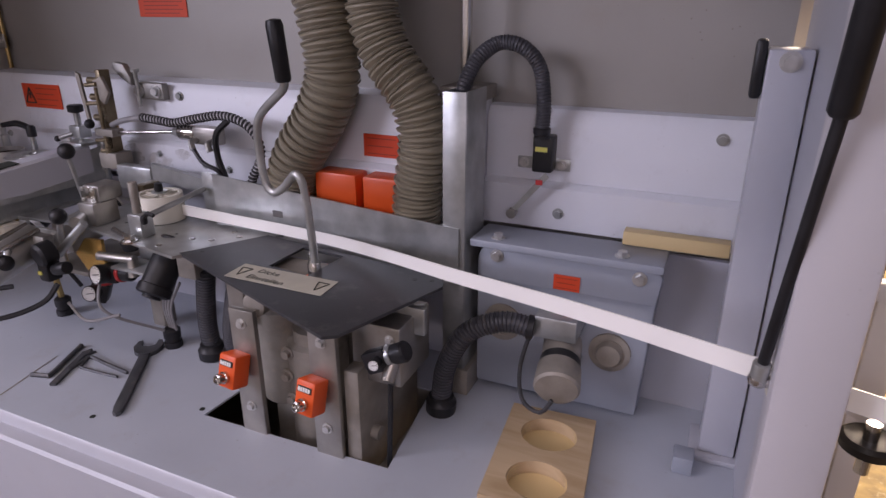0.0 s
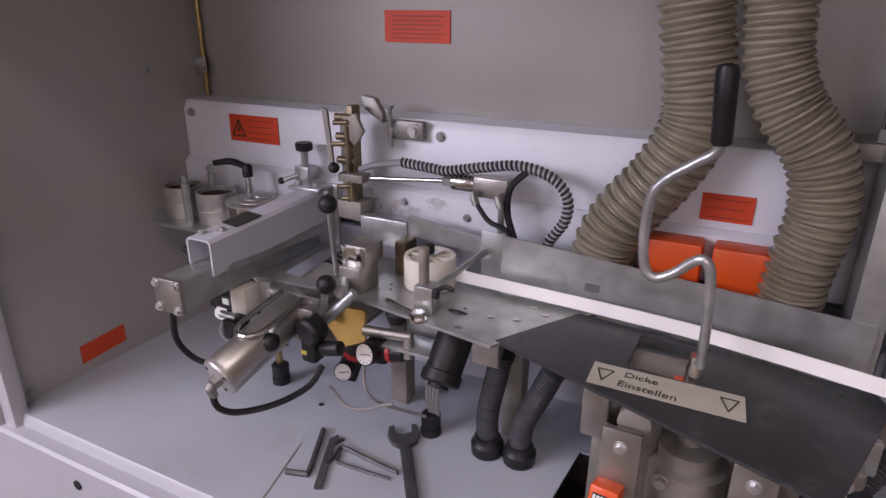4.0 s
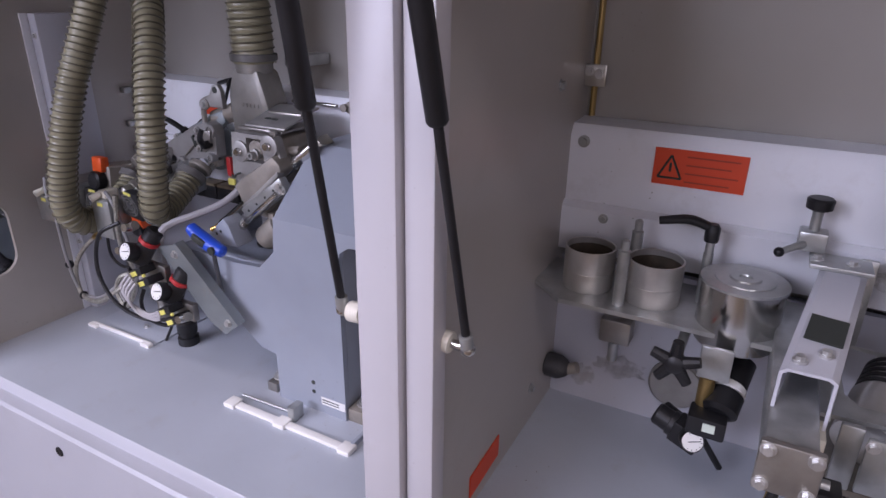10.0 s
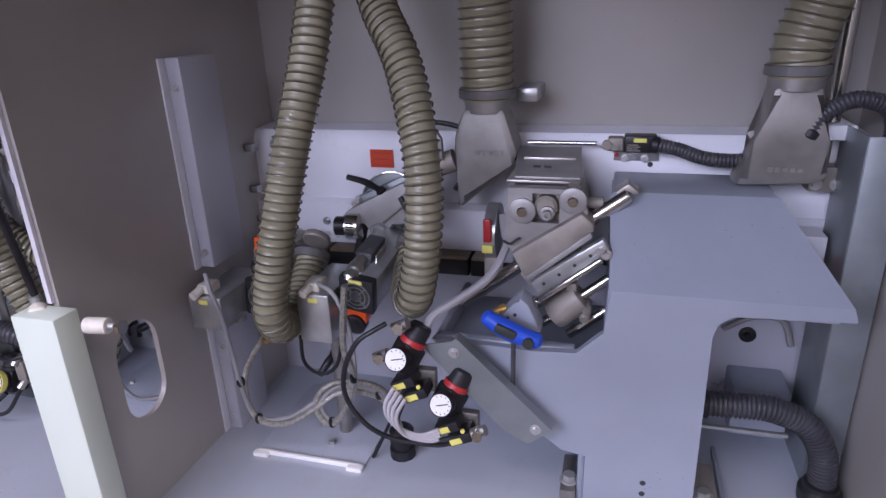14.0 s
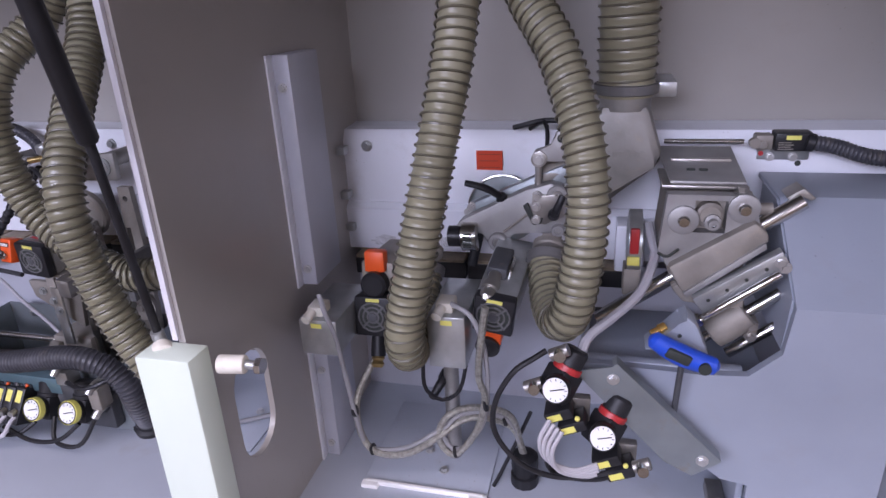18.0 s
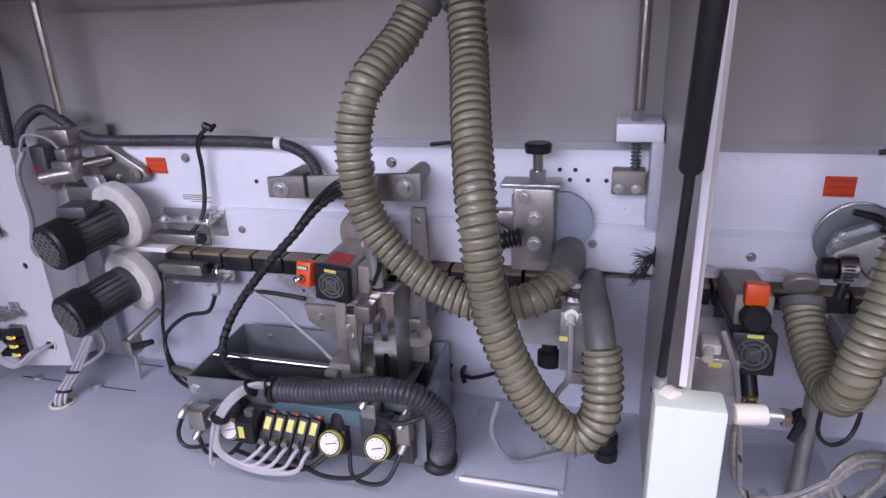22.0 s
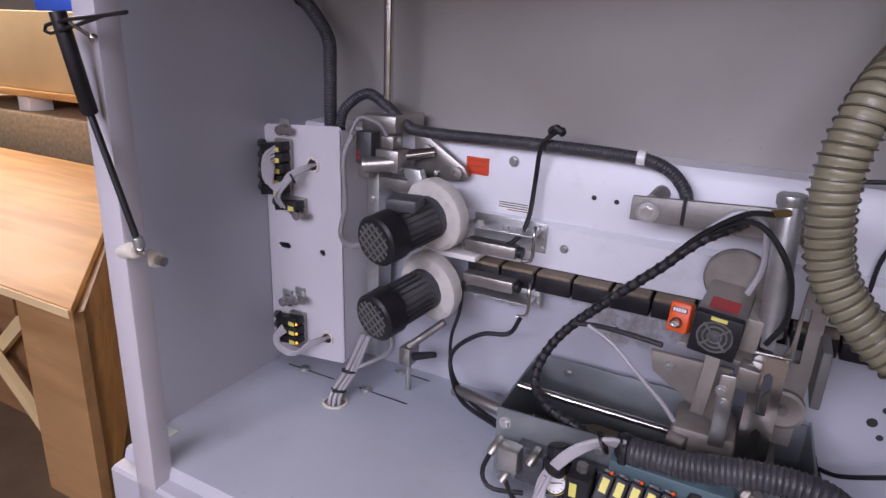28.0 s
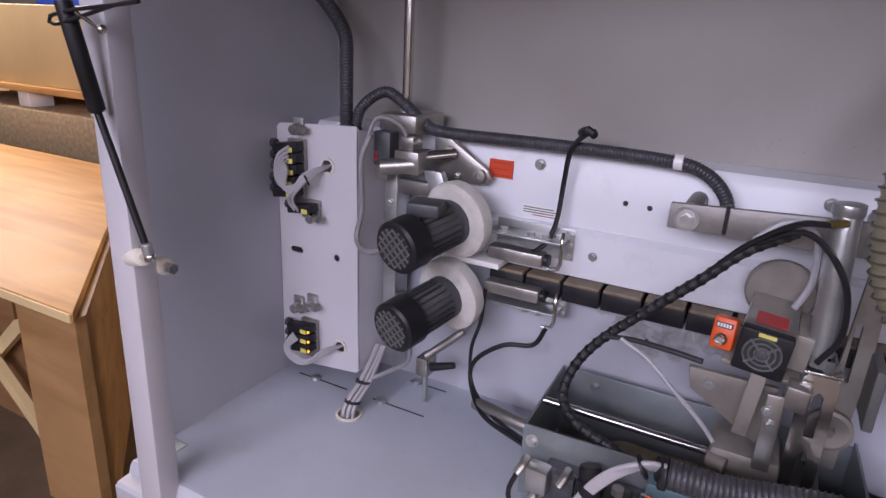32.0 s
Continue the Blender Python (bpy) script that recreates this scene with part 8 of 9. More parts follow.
cable([(-3.905, -0.02, 0.075), (-3.87, -0.05, 0.09), (-3.80, -0.07, 0.13), (-3.76, -0.08, 0.16)], 0.0045, "black", "thin black cable stretched along the panel")

# bracket bar, corner unit and its cylinder
b = thing("bracket_bar", (-4.12, -0.10, 0.50), "dusty steel bar held off the rail by two spacers", "bracket")
part("bar", prism([(-4.283, -0.112, 0.508), (-3.956, -0.112, 0.511), (-3.953, -0.112, 0.568), (-4.282, -0.112, 0.551)], (0, 1, 0), 0.012, 0.002), "hood", b)
for x, z in ((-4.254, 0.528), (-3.985, 0.540)):
    part("washer", lathe((x, -0.112, z), (x, -1, z), [(0.020, 0), (0.020, 0.003)], 24), "steel", b)
    bolt_part((x, -0.115, z), (0, -1, 0), 0.010, b)
    part("spacer", cyl((x + 0.004, -0.10, z + 0.01), (x + 0.004, -0.001, z + 0.01), 0.016), "hood", b)
part("cable_tie", box(-4.198, -4.192, -0.1155, -0.098, 0.513, 0.560), "black", b)
mu = pose(-4.098, -0.055, 0.384, 4, 5, -3)
o = fan_motor(mu, "grey corner-rounding motor with red label and black fan end", 0.036, 0.034, 0.150, top="satin")
part("red_label", box(-0.022, 0.022, -0.14, -0.10, 0.0355, 0.0365, 0, mu), "red", o)
part("side_box", box(0.036, 0.062, -0.13, -0.04, -0.03, 0.030, 0.004, mu), "dusty", o)
part("end_disc", lathe(mu @ Vector((0, -0.022, 0.04)), mu @ Vector((0, 1, 0.04)), [(0.05, 0), (0.054, 0.004), (0.054, 0.016), (0.045, 0.02)], 32), "dusty", o)
part("base_plate", box(-0.05, 0.06, -0.15, -0.02, -0.046, -0.037, 0.003, mu), "dusty", o)
part("foot_bar", box(-0.005, 0.018, -0.15, -0.142, -0.16, -0.045, 0.002, mu), "dusty", o)
part("valve_block", box(0.045, 0.078, -0.17, -0.135, -0.075, -0.035, 0.004, mu), "alu", o)
position_counter(-4.162, -0.212, 0.389, (-0.15, -1, 0.25), "orange position indicator on the corner unit", 0.68)
c = thing("lift_cylinder", (-4.02, -0.22, 0.18), "upright steel lift cylinder above a slotted chrome bracket", "cylinder")
part("barrel", cyl((-4.022, -0.215, 0.388), (-4.032, -0.215, 0.600), 0.0185, bevel=0.002), "steel", c)
part("cap", cyl((-4.032, -0.215, 0.598), (-4.033, -0.215, 0.615), 0.021, bevel=0.002), "steel", c)
part("top_port", cyl((-4.032, -0.23, 0.590), (-4.055, -0.245, 0.588), 0.006), "brass", c)
part("nut", cyl((-4.022, -0.215, 0.368), (-4.022, -0.215, 0.388), 0.012, seg=6), "steel", c)
part("slotted_bracket", plate_with_holes([(-4.036, 0.140), (-3.988, 0.140), (-3.988, 0.352), (-3.993, 0.358), (-4.031, 0.358), (-4.036, 0.352)], [[(-4.018, 0.255), (-4.004, 0.255), (-4.004, 0.325), (-4.011, 0.332), (-4.018, 0.325)], [(-4.018, 0.150), (-4.004, 0.150), (-4.004, 0.222), (-4.011, 0.229), (-4.018, 0.222)]], "y", -0.230, 0.004), "shiny", c)
part("bracket_top", box(-4.038, -3.986, -0.230, -0.175, 0.3585, 0.3625, 0.001), "shiny", c)
part("bracket_side", box(-3.992, -3.988, -0.226, -0.12, 0.140, 0.356, 0.001), "steel", c)
part("base", box(-4.036, -3.970, -0.226, -0.05, 0.132, 0.1395, 0.002), "dusty", c)
c.location = c.location + Vector((-0.010, 0.042, -0.014))
k = thing("swing_link", (-3.985, -0.09, 0.14), "dusty slotted link behind the lift cylinder", "link")
part("arm", plate_with_holes([(-4.010, 0.140), (-3.962, 0.140), (-3.952, 0.34), (-3.956, 0.49), (-3.985, 0.49), (-3.992, 0.34)], [ring2(-3.971, 0.465, 0.006, None, 12), rect2(-3.985, -3.975, 0.30, 0.40)], "y", -0.088, 0.014), "dusty", k)
part("pulley", lathe((-3.985, -0.088, 0.215), (-3.985, -1, 0.215), [(0.034, 0), (0.036, 0.003), (0.036, 0.014), (0.030, 0.016), (0.010, 0.010), (0.008, 0.022)], 26), "dusty", k)
part("cover_plate", box(-3.955, -3.940, -0.16, -0.07, 0.26, 0.36, 0.003), "cover", k)
cable([(-4.060, -0.205, 0.574), (-4.10, -0.18, 0.562), (-4.157, -0.160, 0.515), (-4.20, -0.158, 0.465)], 0.0045, "black", "black air hose from the cylinder's top")
cable([(-4.035, -0.19, 0.365), (-4.015, -0.20, 0.42), (-4.03, -0.20, 0.50), (-4.085, -0.18, 0.552), (-4.150, -0.155, 0.515)], 0.0045, "black", "black air hose that arches beside the cylinder")
cable([(-4.075, -0.13, 0.42), (-4.06, -0.13, 0.47), (-4.07, -0.135, 0.54), (-4.11, -0.14, 0.555), (-4.15, -0.145, 0.52)], 0.0055, "pale", "grey cable that arches over the corner motor")
braid = [(-4.095, -0.155, 0.545), (-4.158, -0.152, 0.502), (-4.213, -0.156, 0.444), (-4.285, -0.155, 0.372), (-4.363, -0.145, 0.285), (-4.398, -0.160, 0.225), (-4.400, -0.190, 0.182), (-4.360, -0.225, 0.162), (-4.290, -0.245, 0.150), (-4.24, -0.245, 0.130)]
b = thing("cable_bundle", (-4.25, -0.3, 0.4), "cable bundle bound in black fabric tape", "cable")
part("core", tube(braid, 0.0085, 12), "rubber", b)
part("tape_wrap", ribbed(braid, 0.0102, 0.020, 0.0018, 12), "black", b)
cable([(-4.345, -0.150, 0.305), (-4.300, -0.160, 0.315), (-4.235, -0.18, 0.322), (-4.185, -0.19, 0.322)], 0.005, "rubber", "black cable that branches to the corner unit")
cable([(-4.320, -0.160, 0.312), (-4.270, -0.17, 0.292), (-4.217, -0.18, 0.250), (-4.168, -0.18, 0.206), (-4.135, -0.18, 0.165)], 0.004, "pale", "pale cable stretched down into the tray")

# tray of the corner unit and the valve terminal in front of it
t = thing("chip_tray", (-4.19, -0.15, 0.0), "dusty zinc plated open tray below the corner unit", "tray")
part("back_sheet", box(-4.447, -3.93, -0.036, -0.032, 0.012, 0.162, 0.001), "tray", t)
part("left_end", prism([(-4.443, -0.260, 0.012), (-4.447, -0.037, 0.012), (-4.447, -0.037, 0.162), (-4.443, -0.260, 0.156)], (1, 0, 0), 0.004), "tray", t)
part("right_end", prism([(-3.922, -0.260, 0.012), (-3.930, -0.037, 0.012), (-3.930, -0.037, 0.172), (-3.922, -0.260, 0.168)], (-1, 0, 0), 0.004), "tray", t)
part("front_sheet", prism([(-4.443, -0.261, 0.012), (-3.922, -0.261, 0.012), (-3.922, -0.261, 0.168), (-4.443, -0.261, 0.156)], (0, -1, 0), 0.004), "tray", t)
part("floor_sheet", box(-4.44, -3.935, -0.258, -0.038, 0.008, 0.014, 0.001), "dusty", t)
part("shaft", cyl((-4.442, -0.165, 0.152), (-4.12, -0.130, 0.128), 0.0075), "shiny", t)
part("lower_rod", cyl((-4.440, -0.20, 0.075), (-4.12, -0.19, 0.070), 0.010), "dusty", t)
part("sawdust_layer", prism([(-4.40, -0.05, 0.014), (-4.00, -0.05, 0.014), (-4.02, -0.05, 0.05), (-4.15, -0.05, 0.035), (-4.30, -0.05, 0.05)], (0, -1, 0), 0.17, 0.012), "stain", t)
part("carriage", box(-4.150, -4.045, -0.20, -0.10, 0.085, 0.185, 0.012), "dusty", t)
part("carriage_knob", cyl((-4.150, -0.195, 0.158), (-4.120, -0.205, 0.158), 0.014, bevel=0.003), "dusty", t)
part("gear_plate", prism([(-4.205, -0.165, 0.296), (-4.197, -0.165, 0.258), (-4.125, -0.165, 0.214), (-4.086, -0.165, 0.190), (-4.070, -0.165, 0.296)], (0, 1, 0), 0.012, 0.002), "dusty", t)
part("link_bar", box(-4.088, -4.064, -0.222, -0.216, 0.180, 0.312, 0.002), "satin", t)
for xx, zz in ((-4.378, 0.136), (-4.076, 0.262), (-4.083, 0.284), (-4.170, 0.274)):
    part("screw", bolt((xx, -0.037 if xx < -4.3 else (-0.2225 if xx > -4.1 else -0.166), zz), (0, -1, 0), 0.006), "steel", t)
bolt_part((-4.425, -0.265, 0.128), (0, -1, 0), 0.008, t)
bolt_part((-4.25, -0.265, 0.135), (0, -1, 0), 0.006, t)
bolt_part((-4.16, -0.265, 0.140), (0, -1, 0), 0.006, t)
v = thing("valve_terminal", (-4.17, -0.30, 0.05), "row of five black valves with yellow tags on a rail", "valve terminal")
part("teal_rail", box(-4.225, -4.035, -0.300, -0.266, 0.112, 0.148, 0.002), mat("teal_zinc", (0.14, 0.23, 0.26), 0.4, 0.5, dirt=DUST, dirt_amount=0.4), v)
part("rail_base", box(-4.39, -3.94, -0.292, -0.266, 0.035, 0.110, 0.003), "motor", v)
for i in range(5):
    x = -4.226 + i * 0.0243
    m = Matrix.Translation((x, -0.318, 0.102)) @ Matrix.Rotation(radians(10), 4, "Y") @ Matrix.Rotation(radians(-28), 4, "X")
    c = part("valve_slice", box(-0.0108, 0.0108, -0.014, 0.026, -0.050, 0.026, 0.002, m), "black", v)
    part("yellow_tag", box(-0.006, 0.006, -0.0147, -0.0138, -0.004, 0.020, 0, m), "yellow", c)
    part("slice_top", box(-0.009, 0.009, 0.0, 0.020, 0.026, 0.032, 0.001, m), "motor", c)
    part("lamp", ball(m @ Vector((0.004, -0.004, 0.030)), 0.0036), "orange" if i % 2 == 0 else "cover", c)
    part("port", cyl(m @ Vector((0, -0.013, -0.022)), m @ Vector((0, -0.024, -0.028)), 0.0065), "alu", c)
part("side_valve", box(-4.282, -4.242, -0.352, -0.300, 0.078, 0.128, 0.004), "black", v)
part("side_tag", box(-4.274, -4.262, -0.3528, -0.3515, 0.092, 0.118), "yellow", v)
part("side_nut", cyl((-4.262, -0.325, 0.128), (-4.262, -0.325, 0.140), 0.010, seg=6), "alu", v)
for x0, x1, z0, z1, mt in ((-4.416, -4.378, 0.064, 0.110, "satin"), (-4.372, -4.335, 0.072, 0.108, "motor"), (-4.03, -4.0, 0.148, 0.178, "satin"), (-3.962, -3.936, 0.098, 0.146, "dusty"), (-4.040, -3.945, 0.082, 0.142, "motor"), (-4.330, -4.300, 0.050, 0.120, "black")):
    part("fitting_block", box(x0, x1, -0.318 if mt != "motor" else -0.305, -0.285, z0, z1, 0.003), mt, v)
for x, z in ((-4.423, 0.108), (-4.398, 0.058), (-4.02, 0.186), (-3.948, 0.152), (-3.950, 0.095), (-4.350, 0.112)):
    part("elbow", tube([(x, -0.290, z), (x, -0.312, z), (x - 0.006, -0.322, z - 0.012)], 0.008, 10, 0.006), "satin", v)
regulator((-4.090, -0.338, 0.096), (-0.05, -0.92, 0.38), "pressure regulator with yellow ring and white gauge", 0.0225, "black", (0, 0.3, 1), "yellow")
regulator((-3.993, -0.345, 0.106), (-0.05, -0.92, 0.38), "pressure regulator with yellow ring and white gauge", 0.0225, "black", (0, 0.3, 1), "yellow")
regulator((-4.300, -0.345, 0.101), (0.1, -0.9, 0.42), "pressure regulator with yellow rim beside the valves", 0.0195, "black", (-0.2, 0.3, 1), "yellow")
for i in range(6):
    x = -4.226 + min(i, 4) * 0.0243
    u = 0.0045 * i
    cable([(-4.200, -0.322 - u * 0.6, 0.190 + u), (-4.229, -0.345 - u * 0.5, 0.206 + u * 0.6), (-4.274 - u * 0.3, -0.362, 0.172 + u * 0.5), (-4.308 - u * 0.5, -0.368, 0.115), (-4.305 - u * 0.3, -0.372, 0.072 - u * 0.4), (-4.275 + 1.5 * u, -0.374, 0.054 - u * 0.8), (x - 0.035 + u * 0.4, -0.370, 0.050 - u * 0.3), (x - 0.008, -0.356, 0.070), (x, -0.345, 0.080)], 0.0040, "pale", "pale grey air hose looped to the valves")
for p, q in (((-4.228, -0.352, 0.212), (-4.3, -0.37, 0.17)), ((-4.207, -0.335, 0.204), (-4.3, -0.37, 0.215)), ((-4.296, -0.368, 0.148), (-4.32, -0.37, 0.09))):
    solo("cable_tie", lathe(p, q, [(0.014, 0), (0.0185, 0.0005), (0.0185, 0.004), (0.014, 0.0045)], 16), "black", "black tie round the pale air hoses", "cable tie", "cable ties")
conduit([(-4.207, -0.322, 0.191), (-4.160, -0.320, 0.193), (-4.110, -0.318, 0.195), (-4.006, -0.315, 0.213), (-3.940, -0.315, 0.214), (-3.901, -0.305, 0.190), (-3.878, -0.298, 0.148), (-3.881, -0.28, 0.082), (-3.900, -0.245, 0.025), (-3.904, -0.238, 0.004)], 0.0235, "thick black conduit bent from the valves to the deck", pitch=0.0082)
for p in ([(-4.108, -0.325, 0.055), (-4.14, -0.345, 0.035), (-4.20, -0.345, 0.030), (-4.30, -0.335, 0.045)], [(-3.99, -0.33, 0.070), (-4.03, -0.35, 0.040), (-4.10, -0.352, 0.030), (-4.17, -0.345, 0.050)], [(-3.995, -0.325, 0.163), (-3.95, -0.335, 0.160), (-3.91, -0.325, 0.172), (-3.895, -0.305, 0.18)], [(-4.43, -0.31, 0.095), (-4.44, -0.325, 0.055), (-4.42, -0.33, 0.030), (-4.36, -0.325, 0.040)], [(-4.06, -0.32, 0.07), (-4.04, -0.35, 0.035), (-3.98, -0.35, 0.035), (-3.95, -0.32, 0.09)], [(-4.40, -0.315, 0.050), (-4.37, -0.335, 0.028), (-4.32, -0.335, 0.03), (-4.29, -0.32, 0.06)]):
    cable(p, 0.0045, "black", "black air hose below the valve terminal")
cable([(-4.310, -0.372, 0.130), (-4.322, -0.374, 0.090), (-4.333, -0.372, 0.049), (-4.332, -0.37, 0.027), (-4.325, -0.37, 0.045)], 0.0035, "pale", "pale cable end that hangs from the valves")

# grime below the chain and dust on the deck
random.seed(5)


def grime(x, z, w, h, y, label):
    """A thin irregular film of grime on an upright panel."""
    n = 26
    pts = []
    for i in range(n):
        a = 2 * math.pi * i / n
        r = random.uniform(0.62, 1.05)
        pts.append((x + w * r * math.cos(a), y, z + h * r * math.sin(a)))
    solo("grime_patch", prism(pts, (0, -1, 0), 0.0006), "film", label, "stain", "grime patches")


for x, z, w, h in ((-4.395, 0.288, 0.030, 0.018), (-4.33, 0.262, 0.040, 0.030), (-4.25, 0.250, 0.050, 0.040), (-4.18, 0.268, 0.045, 0.034), (-4.30, 0.215, 0.030, 0.018)):
    grime(x, z, w, h, 0.0145, "tan grime film on the panel below the chain")
for x, z, w, h in ((-1.70, 0.405, 0.050, 0.030), (-1.60, 0.395, 0.045, 0.028), (-1.52, 0.420, 0.030, 0.016), (-3.30, 0.372, 0.06, 0.012), (-3.42, 0.37, 0.04, 0.012)):
    grime(x, z, w, h, -0.0185, "tan grime film on the rail's lower face")
for x, z, w, h in ((-2.12, 0.10, 0.06, 0.03), (-2.20, 0.06, 0.04, 0.03), (-3.42, 0.30, 0.05, 0.02), (-2.49, 0.06, 0.05, 0.04)):
    grime(x, z, w, h, 0.0145, "tan grime film low on the back panel")
cable([(-3.958, -0.02, 0.605), (-3.896, -0.02, 0.61), (-3.86, -0.02, 0.598), (-3.871, -0.02, 0.545), (-3.892, -0.02, 0.485), (-3.897, -0.02, 0.426)], 0.004, "black", "black cable that curls down the rail behind the hoses")

# hoses and the pressing unit at the right of the bay
dust_hose([(-3.905, -0.19, 0.885), (-3.940, -0.215, 0.82), (-3.985, -0.285, 0.745), (-4.004, -0.305, 0.640), (-3.982, -0.30, 0.525), (-3.905, -0.30, 0.440), (-3.815, -0.30, 0.396), (-3.735, -0.295, 0.402), (-3.700, -0.275, 0.412), (-3.672, -0.24, 0.422)], 0.030, "olive dust hose that swings across the bay", cuffs=[((-3.909, -0.194, 0.876), (0.45, 0.3, 0.84))])
dust_hose([(-3.838, -0.21, 0.885), (-3.826, -0.24, 0.80), (-3.805, -0.33, 0.69), (-3.779, -0.415, 0.575), (-3.758, -0.42, 0.435), (-3.705, -0.42, 0.310), (-3.640, -0.42, 0.246), (-3.604, -0.415, 0.272), (-3.598, -0.402, 0.320), (-3.604, -0.385, 0.382)], 0.030, "olive dust hose in a deep loop near the divider", cuffs=[((-3.837, -0.214, 0.876), (-0.1, 0.3, 0.95))])
y = thing("hose_branch", (-3.87, -0.19, 0.86), "grey moulded Y branch for two dust hoses", "hose branch")
part("left_leg", lathe((-3.918, -0.198, 0.862), (-3.872, -0.175, 0.955), [(0.034, 0), (0.036, 0.004), (0.034, 0.10)], 24), "cover", y)
part("right_leg", lathe((-3.838, -0.205, 0.862), (-3.862, -0.175, 0.955), [(0.034, 0), (0.036, 0.004), (0.034, 0.10)], 24), "cover", y)
part("stem", lathe((-3.867, -0.175, 0.93), (-3.867, -0.15, 1.1), [(0.05, 0), (0.05, 0.30)], 24), "cover", y)
solo("hose_elbow", tube([(-3.604, -0.386, 0.379), (-3.608, -0.370, 0.402), (-3.615, -0.330, 0.418), (-3.622, -0.25, 0.412), (-3.625, -0.18, 0.40)], 0.0225, 20), "cover", "grey plastic elbow at the hose's end", "elbow")
solo("hose_elbow", tube([(-3.676, -0.245, 0.421), (-3.668, -0.18, 0.428), (-3.67, -0.10, 0.42)], 0.031, 20), "cover", "grey plastic elbow behind the press unit", "elbow")
k = thing("press_unit", (-3.73, -0.08, 0.38), "dusty steel press unit with a black knurled knob", "machine unit")
part("plate", box(-3.775, -3.700, -0.118, -0.108, 0.405, 0.545, 0.003), "alu", k)
part("side_arm", box(-3.840, -3.770, -0.11, -0.085, 0.46, 0.50, 0.004), "alu", k)
part("top_plate", box(-3.80, -3.690, -0.115, -0.055, 0.545, 0.553, 0.002), "steel", k)
part("spindle", cyl((-3.735, -0.075, 0.553), (-3.735, -0.075, 0.605), 0.010), "shiny", k)
part("thread_nut", cyl((-3.735, -0.075, 0.553), (-3.735, -0.075, 0.570), 0.017, seg=6), "steel", k)
part("knurled_knob", lathe((-3.735, -0.075, 0.602), (-3.735, -0.075, 1), [(0.012, 0), (0.024, 0.003), (0.026, 0.018), (0.022, 0.021), (0.004, 0.021)], 22), "black", k)
part("grinding_wheel", lathe((-3.690, -0.03, 0.462), (-3.690, -1, 0.462), [(0.058, 0), (0.060, 0.004), (0.060, 0.02), (0.05, 0.022), (0.015, 0.022)], 36), "blue", k)
for x, z in ((-3.735, 0.49), (-3.735, 0.44), (-3.755, 0.53)):
    bolt_part((x, -0.118, z), (0, -1, 0), 0.009, k)
part("mount", box(-3.78, -3.70, -0.108, -0.02, 0.38, 0.53, 0.004), "dusty", k)
part("lower_shaft", cyl((-3.82, -0.13, 0.475), (-3.775, -0.12, 0.445), 0.014), "steel", k)
part("black_bellows", ribbed([(-3.83, -0.13, 0.43), (-3.795, -0.14, 0.45), (-3.76, -0.14, 0.46)], 0.018, 0.008, 0.004, 14), "black", k)
b = thing("connector_box", (-3.63, -0.25, 0.28), "steel connector box with a white plug beside the hose", "connector box", "steel connector boxes")
part("case", box(-3.668, -3.616, -0.340, -0.22, 0.308, 0.412, 0.003), "steel", b)
part("plug", cyl((-3.650, -0.338, 0.405), (-3.650, -0.352, 0.412), 0.011, seg=8), "ivory", b)
part("plug_nose", cyl((-3.650, -0.350, 0.411), (-3.650, -0.364, 0.404), 0.007), "ivory", b)
part("yellow_tag", box(-3.668, -3.652, -0.3408, -0.3395, 0.362, 0.370), "yellow", b)
part("foot_knob", lathe((-3.640, -0.27, 0.308), (-3.640, -0.27, 0), [(0.008, 0), (0.008, 0.015), (0.015, 0.018), (0.015, 0.035), (0.008, 0.037)], 16), "black", b)
part("stand", box(-3.655, -3.622, -0.24, 0.0, 0.22, 0.307, 0.004), "dusty", b)
b = thing("connector_box", (-3.71, -0.20, 0.28), "dusty steel box behind the deep hose loop", "connector box", "steel connector boxes")
part("case", box(-3.745, -3.668, -0.235, -0.14, 0.292, 0.365, 0.003), "steel", b)
part("black_fitting", lathe((-3.695, -0.19, 0.29), (-3.695, -0.21, 0), [(0.016, 0), (0.014, 0.03), (0.022, 0.034), (0.022, 0.06), (0.012, 0.064)], 16), "black", b)
p = thing("belt_pulley", (-3.65, -0.275, 0.4125), "flat silver pulley on the steel box", "pulley")
part("rim", lathe((-3.650, -0.275, 0.4125), (-3.650, -0.275, 1), [(0.026, 0), (0.036, 0.003), (0.036, 0.012), (0.028, 0.016), (0.014, 0.012), (0.010, 0.016), (0.004, 0.016)], 30), "shiny", p)
cable([(-3.650, -0.362, 0.405), (-3.648, -0.372, 0.375), (-3.650, -0.360, 0.31), (-3.668, -0.31, 0.25), (-3.69, -0.27, 0.18)], 0.005, "grey", "grey cable from the white plug")
cable([(-3.79, -0.20, 0.14), (-3.80, -0.22, 0.08), (-3.76, -0.22, 0.02), (-3.70, -0.19, 0.015), (-3.62, -0.16, 0.03), (-3.585, -0.15, 0.04)], 0.005, "grey", "grey cable on the deck to a gland")
gland(-3.581, -0.146, r=0.022, h=0.06)
d = thing("access_plate", (-3.76, -0.13, 0.0), "pale access plate with two bolts on the deck", "plate")
part("sheet", box(-3.865, -3.655, -0.27, -0.035, 0.0, 0.004, 0.001), "deck", d)
part("front_edge", box(-3.855, -3.665, -0.278, -0.2705, 0.0, 0.009, 0.002), "strip", d)
for x in (-3.835, -3.70):
    bolt_part((x, -0.147, 0.004), (0, 0, 1), 0.006, d)
